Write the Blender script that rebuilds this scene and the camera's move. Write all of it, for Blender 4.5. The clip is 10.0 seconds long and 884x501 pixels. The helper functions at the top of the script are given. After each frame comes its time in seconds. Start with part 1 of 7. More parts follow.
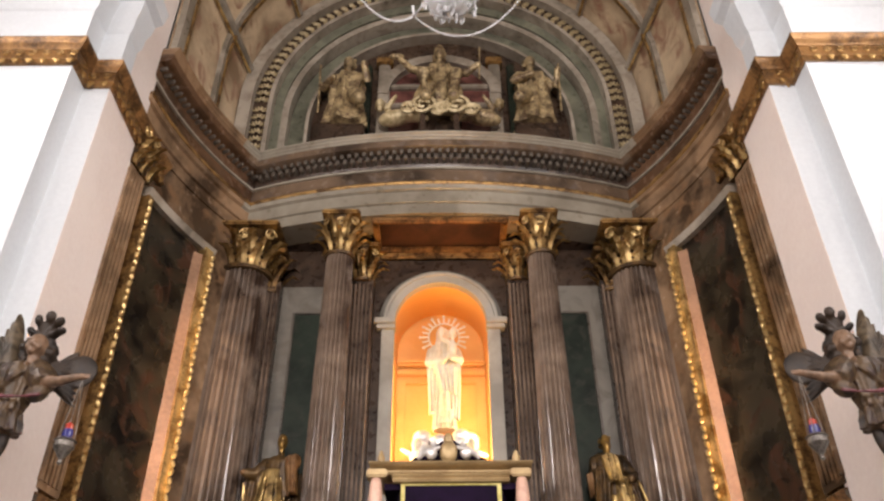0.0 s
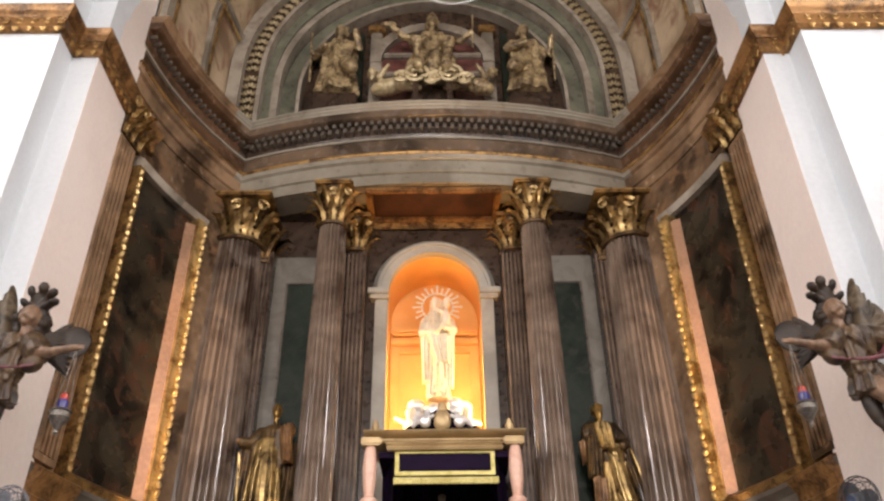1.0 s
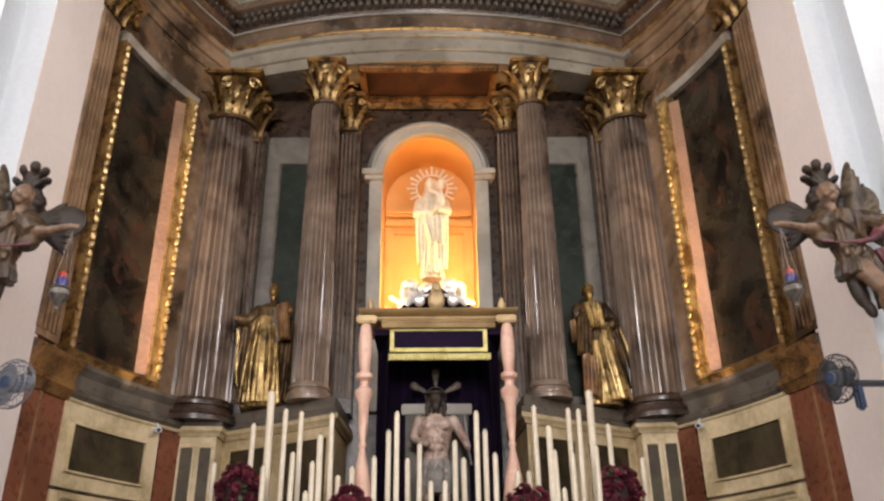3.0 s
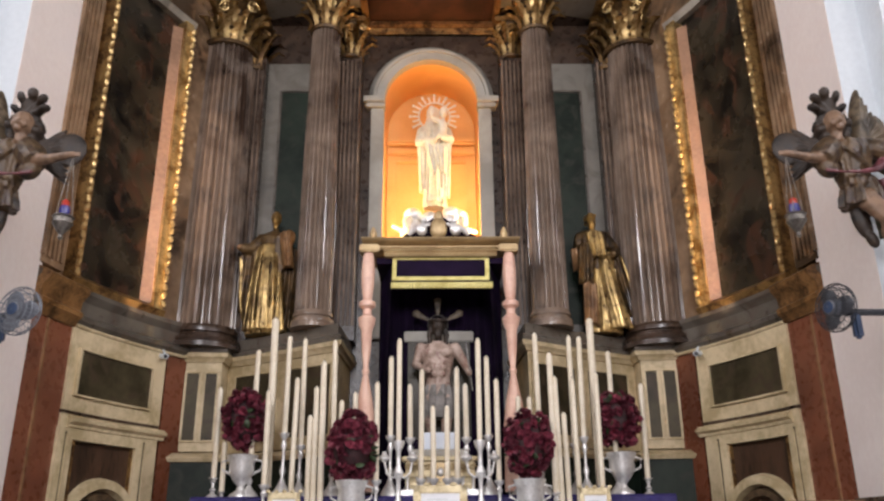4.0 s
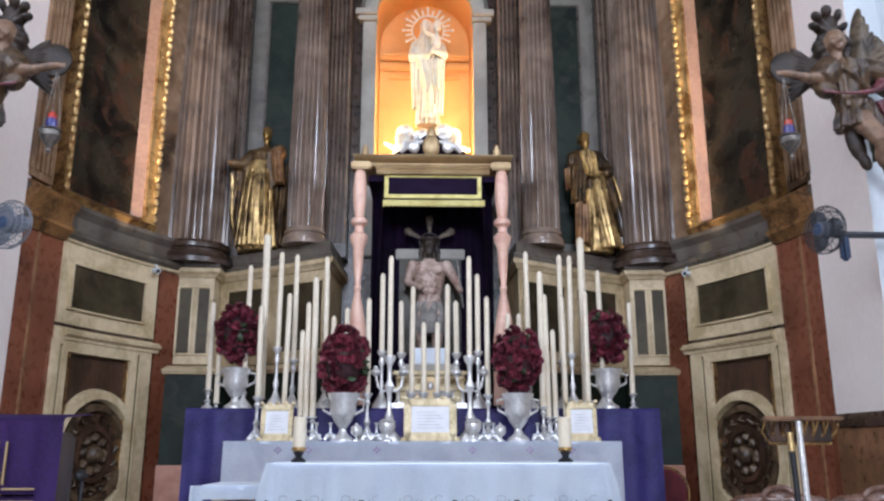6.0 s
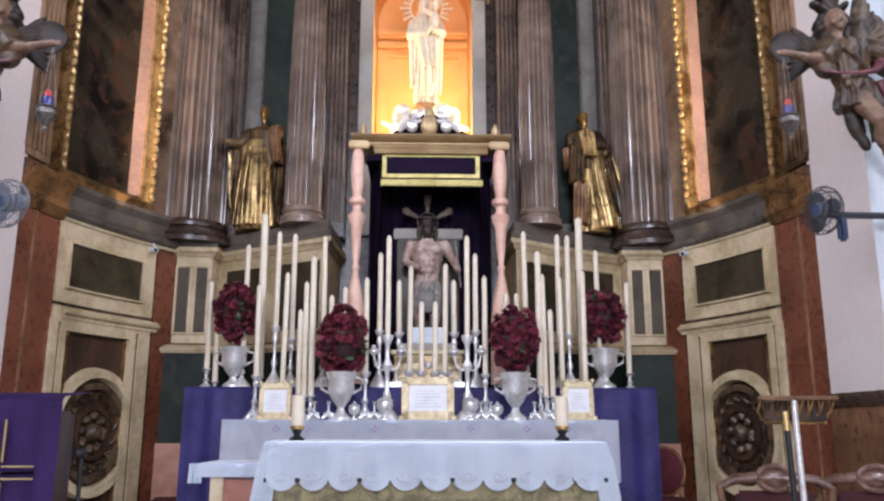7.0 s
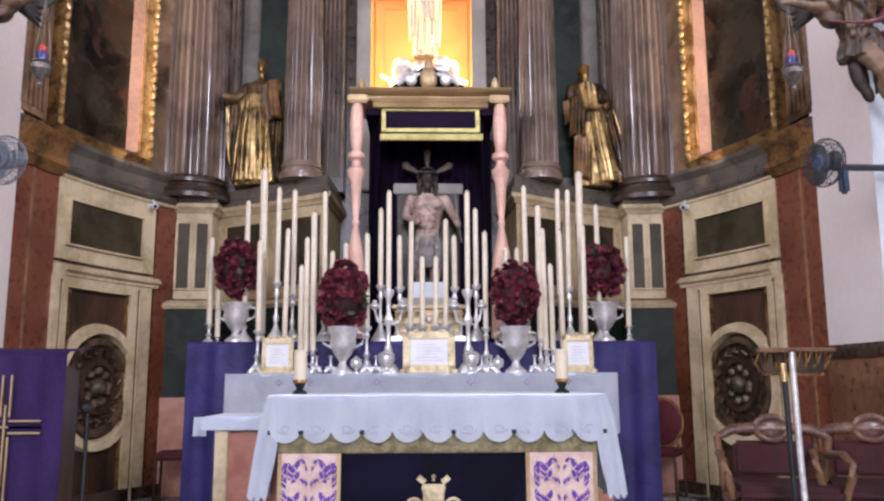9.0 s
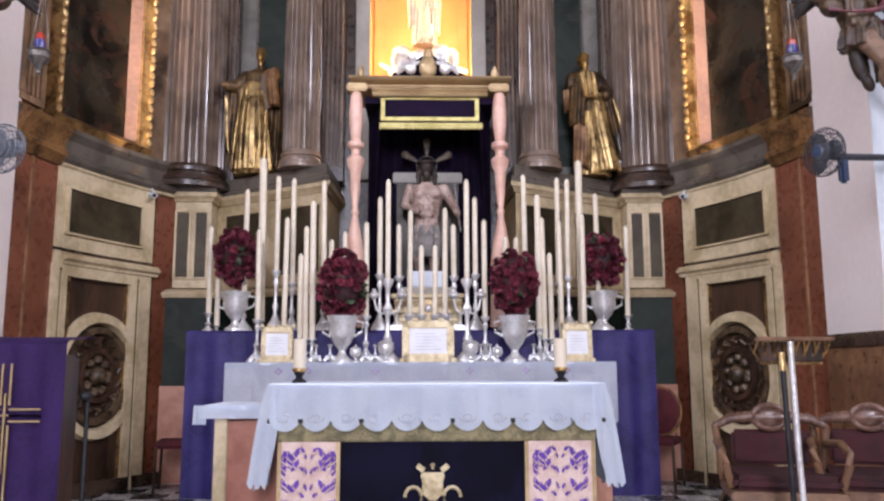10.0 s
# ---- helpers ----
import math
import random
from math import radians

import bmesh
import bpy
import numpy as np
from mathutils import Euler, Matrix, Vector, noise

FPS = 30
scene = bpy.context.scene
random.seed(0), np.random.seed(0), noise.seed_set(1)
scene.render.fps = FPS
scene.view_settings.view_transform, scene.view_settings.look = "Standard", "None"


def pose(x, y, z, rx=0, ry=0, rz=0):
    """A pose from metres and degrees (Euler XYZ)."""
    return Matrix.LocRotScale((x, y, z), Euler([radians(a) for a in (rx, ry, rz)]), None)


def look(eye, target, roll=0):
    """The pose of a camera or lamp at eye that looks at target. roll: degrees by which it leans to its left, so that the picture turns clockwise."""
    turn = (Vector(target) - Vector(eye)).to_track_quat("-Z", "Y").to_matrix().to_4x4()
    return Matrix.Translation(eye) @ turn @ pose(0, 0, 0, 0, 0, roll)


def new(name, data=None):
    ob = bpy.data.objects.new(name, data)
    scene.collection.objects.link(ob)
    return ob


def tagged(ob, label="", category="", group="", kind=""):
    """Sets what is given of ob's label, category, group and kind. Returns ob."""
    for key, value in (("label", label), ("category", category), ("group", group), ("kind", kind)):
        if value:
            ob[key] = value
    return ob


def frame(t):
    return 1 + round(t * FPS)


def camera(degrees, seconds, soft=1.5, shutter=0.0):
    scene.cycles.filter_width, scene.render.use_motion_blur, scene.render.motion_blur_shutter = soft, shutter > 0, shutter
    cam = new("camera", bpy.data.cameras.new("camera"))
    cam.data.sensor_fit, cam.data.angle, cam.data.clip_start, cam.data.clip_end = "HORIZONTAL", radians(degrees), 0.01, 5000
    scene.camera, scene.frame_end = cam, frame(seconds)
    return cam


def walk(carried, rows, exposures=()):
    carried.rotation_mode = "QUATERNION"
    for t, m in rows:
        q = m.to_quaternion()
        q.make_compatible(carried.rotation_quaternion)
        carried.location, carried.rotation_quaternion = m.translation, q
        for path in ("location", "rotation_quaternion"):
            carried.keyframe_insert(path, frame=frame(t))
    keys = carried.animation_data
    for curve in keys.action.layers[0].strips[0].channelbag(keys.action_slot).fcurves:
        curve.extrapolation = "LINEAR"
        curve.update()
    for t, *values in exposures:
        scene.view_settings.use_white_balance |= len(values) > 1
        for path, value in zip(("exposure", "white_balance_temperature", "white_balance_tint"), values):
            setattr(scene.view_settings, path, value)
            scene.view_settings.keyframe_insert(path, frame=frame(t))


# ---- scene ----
from mathutils.bvhtree import BVHTree

# camera: stands at the presbytery's edge, tilts down from the vault to the altar
cam = camera(57.8, 10.0, soft=2.4)
EYE = 1.12
ROWS = [
    (0.0, -0.142, 35.377, -0.392), (0.5, -0.38, 34.623, -0.703), (1.0, -0.696, 33.228, -0.845),
    (1.5, -0.894, 31.259, -0.713), (2.0, -1.195, 29.232, -0.672), (2.5, -1.132, 27.129, -0.725),
    (4.0, -0.785, 19.683, -0.466), (4.5, -0.874, 17.414, -0.269), (5.0, -0.91, 15.746, 0.051),
    (5.5, -1.16, 14.659, 0.006), (7.0, -1.513, 12.373, 0.078), (7.5, -1.215, 11.571, -0.148),
    (8.0, -1.085, 10.643, -0.231), (8.5, -1.262, 9.73, -0.233), (9.0, -1.49, 9.138, -0.237),
    (9.5, -1.513, 8.643, -0.289), (10.0, -1.54, 8.36, -0.192),
]
walk(cam, [(t, pose(0, 0, EYE, 0, 0, yaw) @ pose(0, 0, 0, 90 + pitch) @ pose(0, 0, 0, 0, 0, roll)) for t, yaw, pitch, roll in ROWS],
     exposures=[(0.0, 0.29, 6650, 17), (2.7, 0.22, 6380, 14), (4.0, 0.14, 6040, 15), (4.5, 0.14, 5640, 14), (5.0, 0.19, 5330, 13), (5.5, 0.22, 5130, 10), (7.0, 0.27, 5390, 18), (10.0, 0.34, 5560, 22)])

# ---- light ----
world = bpy.data.worlds.new("sky")
scene.world = world
world.use_nodes = True
wn = world.node_tree.nodes
sky = wn.new("ShaderNodeTexSky")
sky.sky_type = "NISHITA"
sky.sun_disc = False
sky.sun_elevation, sky.sun_rotation = radians(45), radians(160)
wn["Background"].inputs["Strength"].default_value = 0.08
world.node_tree.links.new(sky.outputs[0], wn["Background"].inputs["Color"])


def area(name, m, sx, sy, watts, col, spread=180):
    d = bpy.data.lights.new(name, "AREA")
    d.shape, d.size, d.size_y, d.energy, d.color, d.spread = "RECTANGLE", sx, sy, watts, col, radians(spread)
    ob = new(name, d)
    ob.matrix_world = m
    return ob


# daylight through the nave's high windows
for sx in (-1, 1):
    area("window_light", look((sx * 6.05, 2.6, 7.0), (-sx * 3.2, 6.2, 4.6)), 1.5, 2.6, 85, (1.0, 0.96, 0.92), 80)
    for wy in (-6.0, -1.5):
        area("window_light", look((sx * 6.05, wy, 7.2), (-sx * 1.0, wy + 3.0, 3.2)), 1.5, 2.6, 190, (1.0, 0.97, 0.93))
area("window_light", look((0, -10.9, 5.8), (0, 6, 3.6)), 3.2, 4.6, 1320, (1.0, 0.95, 0.9))
# lamp hidden in the niche, above the opening and at its foot
for sx in (-1, 1):
    area("niche_lamp", look((sx * 0.55, 8.87, 4.7), (-sx * 0.1, 9.55, 4.75)), 0.05, 2.2, 21, (1.0, 0.71, 0.29))
# warm strip lamps hidden behind the outer edge of each wing painting
for sx in (-1, 1):
    area("picture_lamp", look((sx * 2.96, 6.95, 4.25), (sx * 2.8, 7.9, 4.6)), 0.05, 2.4, 3.6, (1.0, 0.66, 0.36), 44)
# warm uplight hidden behind the canopy, for the soffit and capitals
area("soffit_lamp", look((0.05, 8.25, 4.25), (0.05, 8.4, 7.3)), 1.2, 0.1, 7.5, (1.0, 0.52, 0.16), 46)


# ---- materials ----
def nodes_of(name, rough, metal):
    m = bpy.data.materials.new(name)
    m.use_nodes = True
    nt_ = m.node_tree
    b = nt_.nodes["Principled BSDF"]
    b.inputs["Roughness"].default_value = rough
    b.inputs["Metallic"].default_value = metal
    return m, nt_, b


def surface(name, c1, c2, rough=0.5, metal=0.0, big=1.5, fine=14.0, bump=0.15, third=None, warp=0.6, rand=0.0, stretch=(1, 1, 1), thin=0.5):
    """Two scales of noise between c1 and c2, veins of the third colour, fine relief."""
    m, nt_, b = nodes_of(name, rough, metal)
    N, L = nt_.nodes.new, nt_.links.new
    tc = N("ShaderNodeTexCoord")
    mp = N("ShaderNodeMapping")
    mp.inputs["Scale"].default_value = stretch
    L(tc.outputs["Object"], mp.inputs[0])
    n1 = N("ShaderNodeTexNoise")
    n1.inputs["Scale"].default_value, n1.inputs["Detail"].default_value, n1.inputs["Distortion"].default_value = big, 6, warp
    n2 = N("ShaderNodeTexNoise")
    n2.inputs["Scale"].default_value, n2.inputs["Detail"].default_value = fine, 5
    L(mp.outputs[0], n1.inputs[0]), L(mp.outputs[0], n2.inputs[0])
    add = N("ShaderNodeMath")
    add.operation = "MULTIPLY_ADD"
    add.inputs[1].default_value = thin
    L(n2.outputs[0], add.inputs[0]), L(n1.outputs[0], add.inputs[2])
    ramp = N("ShaderNodeValToRGB")
    e = ramp.color_ramp.elements
    e[0].position, e[0].color = 0.36 + thin / 2 - 0.02, (*c1, 1)
    e[1].position, e[1].color = 0.64 + thin / 2 - 0.02, (*c2, 1)
    L(add.outputs[0], ramp.inputs[0])
    col = ramp.outputs[0]
    if third:
        v = N("ShaderNodeTexNoise")
        v.inputs["Scale"].default_value, v.inputs["Detail"].default_value, v.inputs["Distortion"].default_value = big * 1.7, 8, 1.6
        L(mp.outputs[0], v.inputs[0])
        r2 = N("ShaderNodeValToRGB")
        q = r2.color_ramp.elements
        q[0].position, q[0].color = 0.52, (0, 0, 0, 1)
        q[1].position, q[1].color = 0.66, (1, 1, 1, 1)
        L(v.outputs[0], r2.inputs[0])
        mx = N("ShaderNodeMix")
        mx.data_type = "RGBA"
        L(r2.outputs[0], mx.inputs[0]), L(col, mx.inputs[6])
        mx.inputs[7].default_value = (*third, 1)
        col = mx.outputs[2]
    if rand:
        oi = N("ShaderNodeObjectInfo")
        hs = N("ShaderNodeHueSaturation")
        mr = N("ShaderNodeMapRange")
        mr.inputs[3].default_value, mr.inputs[4].default_value = 1 - rand, 1 + rand
        L(oi.outputs["Random"], mr.inputs[0]), L(mr.outputs[0], hs.inputs["Value"]), L(col, hs.inputs["Color"])
        col = hs.outputs[0]
    L(col, b.inputs["Base Color"])
    rr = N("ShaderNodeMapRange")
    rr.inputs[3].default_value, rr.inputs[4].default_value = max(0.03, rough - 0.12), min(1, rough + 0.14)
    L(n2.outputs[0], rr.inputs[0]), L(rr.outputs[0], b.inputs["Roughness"])
    if bump:
        bp = N("ShaderNodeBump")
        bp.inputs["Strength"].default_value, bp.inputs["Distance"].default_value = bump, 0.02
        L(n2.outputs[0], bp.inputs["Height"]), L(bp.outputs[0], b.inputs["Normal"])
    return m


M = {}
M["marble"] = surface("brown_marble", (0.05, 0.03, 0.017), (0.32, 0.205, 0.12), 0.22, 0, 1.2, 8, 0.05, (0.2, 0.115, 0.06), thin=0.25)
M["marble_grey"] = surface("grey_marble", (0.15, 0.13, 0.1), (0.4, 0.355, 0.29), 0.3, 0, 1.4, 12, 0.06, (0.27, 0.23, 0.18), thin=0.25)
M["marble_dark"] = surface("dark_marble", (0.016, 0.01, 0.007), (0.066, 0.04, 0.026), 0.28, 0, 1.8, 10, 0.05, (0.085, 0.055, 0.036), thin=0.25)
M["marble_red"] = surface("red_marble", (0.105, 0.034, 0.017), (0.2, 0.068, 0.034), 0.28, 0, 1.3, 14, 0.05, thin=0.2)
M["marble_pink"] = surface("pink_marble", (0.42, 0.19, 0.12), (0.56, 0.29, 0.2), 0.35, 0, 3.0, 16, 0.05)
M["marble_green"] = surface("green_marble", (0.005, 0.009, 0.006), (0.02, 0.03, 0.02), 0.46, 0, 2.2, 14, 0.05, (0.027, 0.031, 0.022), thin=0.25)
M["marble_sage"] = surface("sage_marble", (0.09, 0.095, 0.068), (0.21, 0.215, 0.155), 0.3, 0, 2.0, 12, 0.05, (0.15, 0.15, 0.115), thin=0.25)
M["marble_olive"] = surface("olive_marble", (0.026, 0.021, 0.01), (0.075, 0.06, 0.032), 0.36, 0, 2.2, 16, 0.05, (0.06, 0.042, 0.026), thin=0.25)
M["marble_red2"] = surface("dull_red_paint", (0.09, 0.03, 0.025), (0.2, 0.075, 0.06), 0.45, 0, 3, 16, 0.05)
M["marble_brown"] = surface("ochre_marble", (0.13, 0.065, 0.03), (0.3, 0.16, 0.075), 0.3, 0, 3, 14, 0.05, (0.17, 0.08, 0.04))
M["ivory_gilt"] = surface("pale_gilt", (0.4, 0.31, 0.16), (0.7, 0.59, 0.36), 0.42, 0.2, 8, 40, 0.3)
M["gold_statue"] = surface("burnished_gilt", (0.03, 0.017, 0.008), (0.5, 0.3, 0.085), 0.32, 0.6, 4, 16, 0.25, (0.035, 0.02, 0.012))
M["gold_old2"] = surface("carved_gilt", (0.1, 0.066, 0.037), (0.62, 0.49, 0.27), 0.4, 0.3, 6, 24, 0.3, (0.16, 0.1, 0.06))
M["gilt_pale"] = surface("pale_gold_leaf", (0.36, 0.25, 0.12), (0.56, 0.42, 0.22), 0.4, 0.35, 2.5, 40, 0.2, thin=0.25)
M["salmon_pale"] = surface("salmon_marble", (0.62, 0.36, 0.27), (0.76, 0.5, 0.38), 0.35, 0, 4, 24, 0.05)
M["violet2"] = surface("blue_velvet", (0.0015, 0.0014, 0.006), (0.005, 0.004, 0.018), 0.9, 0, 3, 50, 0.15)
M["violet3"] = surface("violet_thread", (0.09, 0.03, 0.28), (0.16, 0.06, 0.42), 0.7, 0, 8, 60, 0.15)
M["lace_line"] = surface("lace_thread", (0.5, 0.52, 0.58), (0.6, 0.62, 0.68), 0.8, 0, 8, 60, 0.1)
M["lace_cloth"] = surface("sheer_linen", (0.66, 0.7, 0.8), (0.78, 0.82, 0.9), 0.85, 0, 5, 70, 0.15)
M["marble_red3"] = surface("terracotta_stone", (0.3, 0.11, 0.07), (0.42, 0.18, 0.12), 0.45, 0, 3, 16, 0.05)
M["print"] = surface("grey_print", (0.5, 0.5, 0.52), (0.6, 0.6, 0.62), 0.8, 0, 8, 60, 0.0)
M["purple_dark"] = surface("violet_cloth", (0.03, 0.01, 0.08), (0.06, 0.023, 0.145), 0.75, 0, 3, 50, 0.15)
M["grey_light"] = surface("pale_wire", (0.16, 0.17, 0.2), (0.24, 0.26, 0.29), 0.4, 0.4, 6, 40, 0.0)
M["fan_blue"] = surface("blue_grey_plastic", (0.015, 0.03, 0.07), (0.035, 0.06, 0.12), 0.35, 0, 6, 40, 0.05)
M["fan_dark"] = surface("dark_grey_plastic", (0.025, 0.027, 0.033), (0.05, 0.053, 0.062), 0.4, 0.1, 6, 40, 0.05)
M["thread_pale"] = surface("pale_violet_thread", (0.4, 0.34, 0.5), (0.5, 0.42, 0.6), 0.7, 0, 8, 60, 0.15)
M["flower_core"] = surface("dark_bouquet_core", (0.012, 0.006, 0.006), (0.05, 0.014, 0.016), 0.7, 0, 20, 60, 0.2)
M["gilt_brown"] = surface("brown_gilt", (0.08, 0.04, 0.015), (0.36, 0.19, 0.07), 0.34, 0.4, 4, 30, 0.2)
M["frieze"] = surface("umber_marble", (0.04, 0.027, 0.018), (0.19, 0.13, 0.085), 0.24, 0, 1.2, 9, 0.05, (0.14, 0.11, 0.09), thin=0.25)
M["frieze_dark"] = surface("dark_umber_marble", (0.03, 0.016, 0.009), (0.13, 0.07, 0.038), 0.24, 0, 1.2, 9, 0.05, thin=0.25)
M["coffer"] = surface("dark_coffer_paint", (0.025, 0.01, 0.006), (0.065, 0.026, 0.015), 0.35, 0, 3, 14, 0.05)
M["cream"] = surface("cream_stone", (0.42, 0.33, 0.18), (0.66, 0.54, 0.34), 0.5, 0, 2.5, 18, 0.08)
M["vault"] = surface("vault_marbling", (0.24, 0.16, 0.095), (0.6, 0.47, 0.31), 0.4, 0, 1.3, 7, 0.06, (0.3, 0.16, 0.1), thin=0.2)
# darker gilt for capital cores: recess shade behind the leaves, put into colour
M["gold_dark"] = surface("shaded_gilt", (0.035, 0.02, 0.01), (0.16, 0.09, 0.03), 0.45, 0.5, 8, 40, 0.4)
M["band"] = surface("taupe_marble", (0.19, 0.165, 0.125), (0.36, 0.33, 0.265), 0.3, 0, 0.9, 9, 0.04, thin=0.2)
M["gold"] = surface("gilt_wood", (0.3, 0.17, 0.05), (0.8, 0.6, 0.28), 0.32, 0.8, 6, 40, 0.35)
M["gold_old"] = surface("old_gilt", (0.09, 0.045, 0.018), (0.46, 0.28, 0.1), 0.38, 0.65, 7, 45, 0.4)
M["white"] = surface("white_plaster", (0.57, 0.61, 0.64), (0.64, 0.68, 0.71), 0.75, 0, 0.7, 22, 0.08)
M["rose"] = surface("rose_plaster", (0.76, 0.67, 0.62), (0.82, 0.74, 0.69), 0.75, 0, 0.8, 22, 0.08)
# unseen nave surfaces, toned darker to cut bounced fill light
M["nave"] = surface("dim_plaster", (0.3, 0.27, 0.24), (0.4, 0.37, 0.33), 0.8, 0, 0.8, 20, 0.05)
M["nave_floor"] = surface("toned_terracotta", (0.12, 0.06, 0.04), (0.22, 0.12, 0.08), 0.5, 0, 1.5, 20, 0.05)
M["niche"] = surface("ochre_paint", (0.72, 0.35, 0.09), (0.8, 0.43, 0.14), 0.6, 0, 1.2, 20, 0.06, thin=0.2)
M["canvas"] = surface("old_painting", (0.006, 0.005, 0.004), (0.045, 0.034, 0.02), 0.26, 0, 1.3, 4, 0.08, (0.06, 0.028, 0.016), 1.8, thin=0.3)
M["wood"] = surface("dark_wood", (0.018, 0.01, 0.006), (0.07, 0.036, 0.02), 0.4, 0, 5, 40, 0.15, stretch=(1, 1, 0.25))
M["wood_light"] = surface("walnut_wood", (0.1, 0.05, 0.025), (0.21, 0.115, 0.06), 0.36, 0, 5, 40, 0.15, stretch=(1, 1, 0.25))
M["lamp_silver"] = surface("tarnished_silver", (0.1, 0.09, 0.08), (0.3, 0.28, 0.25), 0.35, 0.8, 8, 50, 0.4)
M["silver"] = surface("silver", (0.62, 0.61, 0.59), (0.9, 0.89, 0.87), 0.34, 0.6, 8, 50, 0.16)
M["wax"] = surface("candle_wax", (0.7, 0.61, 0.45), (0.8, 0.72, 0.57), 0.45, 0, 4, 30, 0.05)
M["linen"] = surface("white_linen", (0.76, 0.82, 0.92), (0.84, 0.9, 0.98), 0.85, 0, 3, 60, 0.12)
M["purple"] = surface("purple_satin", (0.045, 0.036, 0.18), (0.09, 0.072, 0.31), 0.5, 0, 3, 50, 0.15)
M["violet"] = surface("violet_velvet", (0.004, 0.0015, 0.009), (0.012, 0.004, 0.022), 0.9, 0, 3, 50, 0.15)
M["flower"] = surface("dark_red_petals", (0.06, 0.007, 0.018), (0.27, 0.048, 0.075), 0.55, 0, 14, 60, 0.2, rand=0.5)
M["leaf"] = surface("dark_leaves", (0.015, 0.03, 0.01), (0.05, 0.08, 0.03), 0.5, 0, 18, 60, 0.2, rand=0.3)
M["ivory"] = surface("ivory_paint", (0.66, 0.58, 0.43), (0.82, 0.76, 0.62), 0.4, 0, 4, 24, 0.15)
M["salmon"] = surface("salmon_gleam_paint", (0.22, 0.12, 0.066), (0.36, 0.2, 0.115), 0.38, 0, 1.5, 24, 0.08)
M["grey_metal"] = surface("grey_plastic", (0.1, 0.11, 0.13), (0.16, 0.17, 0.2), 0.4, 0.2, 6, 40, 0.1)
M["black"] = surface("black_iron", (0.012, 0.012, 0.014), (0.03, 0.03, 0.032), 0.5, 0.4, 6, 40, 0.1)
M["paper"] = surface("printed_paper", (0.76, 0.76, 0.78), (0.84, 0.84, 0.86), 0.7, 0, 8, 60, 0.03)
M["red_cloth"] = surface("red_upholstery", (0.04, 0.005, 0.007), (0.11, 0.012, 0.018), 0.8, 0, 6, 60, 0.2)
M["braid"] = surface("gold_braid", (0.5, 0.42, 0.12), (0.72, 0.64, 0.25), 0.5, 0.3, 10, 80, 0.4)
M["brocade"] = surface("cream_brocade", (0.6, 0.42, 0.36), (0.74, 0.58, 0.5), 0.7, 0, 10, 60, 0.2)
M["floor_dark"] = surface("black_tile", (0.015, 0.02, 0.025), (0.05, 0.055, 0.06), 0.25, 0, 3, 20, 0.03, rand=0.2)
M["floor_light"] = surface("white_tile", (0.4, 0.4, 0.4), (0.55, 0.55, 0.54), 0.25, 0, 3, 20, 0.03, rand=0.1)
M["stone_pale"] = surface("pale_grey_stone", (0.27, 0.245, 0.2), (0.4, 0.37, 0.31), 0.45, 0, 1.5, 14, 0.05, thin=0.2)
M["dado_dark"] = surface("grey_brown_marble", (0.05, 0.042, 0.034), (0.15, 0.13, 0.105), 0.3, 0, 1.6, 10, 0.05, (0.1, 0.075, 0.055), thin=0.25)
M["frontal_border"] = surface("old_gold_damask", (0.13, 0.11, 0.05), (0.32, 0.27, 0.13), 0.6, 0.1, 12, 60, 0.2)
M["carved_door"] = surface("carved_brown_wood", (0.02, 0.012, 0.007), (0.13, 0.085, 0.045), 0.4, 0.1, 9, 40, 0.3)
M["red_glass"] = surface("red_glass", (0.3, 0.02, 0.01), (0.45, 0.04, 0.02), 0.12, 0, 5, 20, 0.0)
M["blue_glass"] = surface("blue_glass", (0.02, 0.02, 0.14), (0.04, 0.04, 0.22), 0.12, 0, 5, 20, 0.0)


def glass_mat():
    m, nt_, b = nodes_of("crystal", 0.03, 0)
    b.inputs["Transmission Weight"].default_value = 0.7
    b.inputs["Base Color"].default_value = (0.93, 0.95, 0.97, 1)
    b.inputs["IOR"].default_value = 1.5
    return m


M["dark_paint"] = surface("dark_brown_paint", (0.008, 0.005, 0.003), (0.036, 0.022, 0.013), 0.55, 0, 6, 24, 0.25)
M["flesh_paint"] = surface("flesh_paint", (0.09, 0.052, 0.03), (0.22, 0.135, 0.082), 0.45, 0, 7, 24, 0.1)
M["torso_paint"] = surface("pale_flesh_paint", (0.24, 0.165, 0.125), (0.46, 0.35, 0.285), 0.45, 0, 6, 20, 0.12, (0.2, 0.1, 0.075))
M["tunic"] = surface("brown_gold_tunic", (0.014, 0.009, 0.005), (0.115, 0.072, 0.036), 0.4, 0.1, 7, 22, 0.3, (0.04, 0.022, 0.018))
M["sash"] = surface("dark_red_sash", (0.06, 0.014, 0.02), (0.2, 0.06, 0.07), 0.4, 0, 6, 24, 0.2)
M["wing_paint"] = surface("grey_gold_feathers", (0.03, 0.021, 0.012), (0.14, 0.105, 0.066), 0.48, 0.05, 8, 26, 0.3)
# saints' dark mantles and upper robes; shade is put into this browner gilt
M["gilt_shadow"] = surface("shaded_brown_gilt", (0.014, 0.009, 0.005), (0.15, 0.09, 0.035), 0.38, 0.4, 6, 22, 0.3, (0.05, 0.03, 0.018))
M["frame_grey"] = surface("dull_grey_marble", (0.085, 0.078, 0.064), (0.2, 0.185, 0.155), 0.36, 0, 1.4, 12, 0.05, (0.14, 0.125, 0.1), thin=0.25)
M["red_dark"] = surface("worn_red_upholstery", (0.02, 0.003, 0.004), (0.05, 0.007, 0.009), 0.8, 0, 6, 60, 0.2)
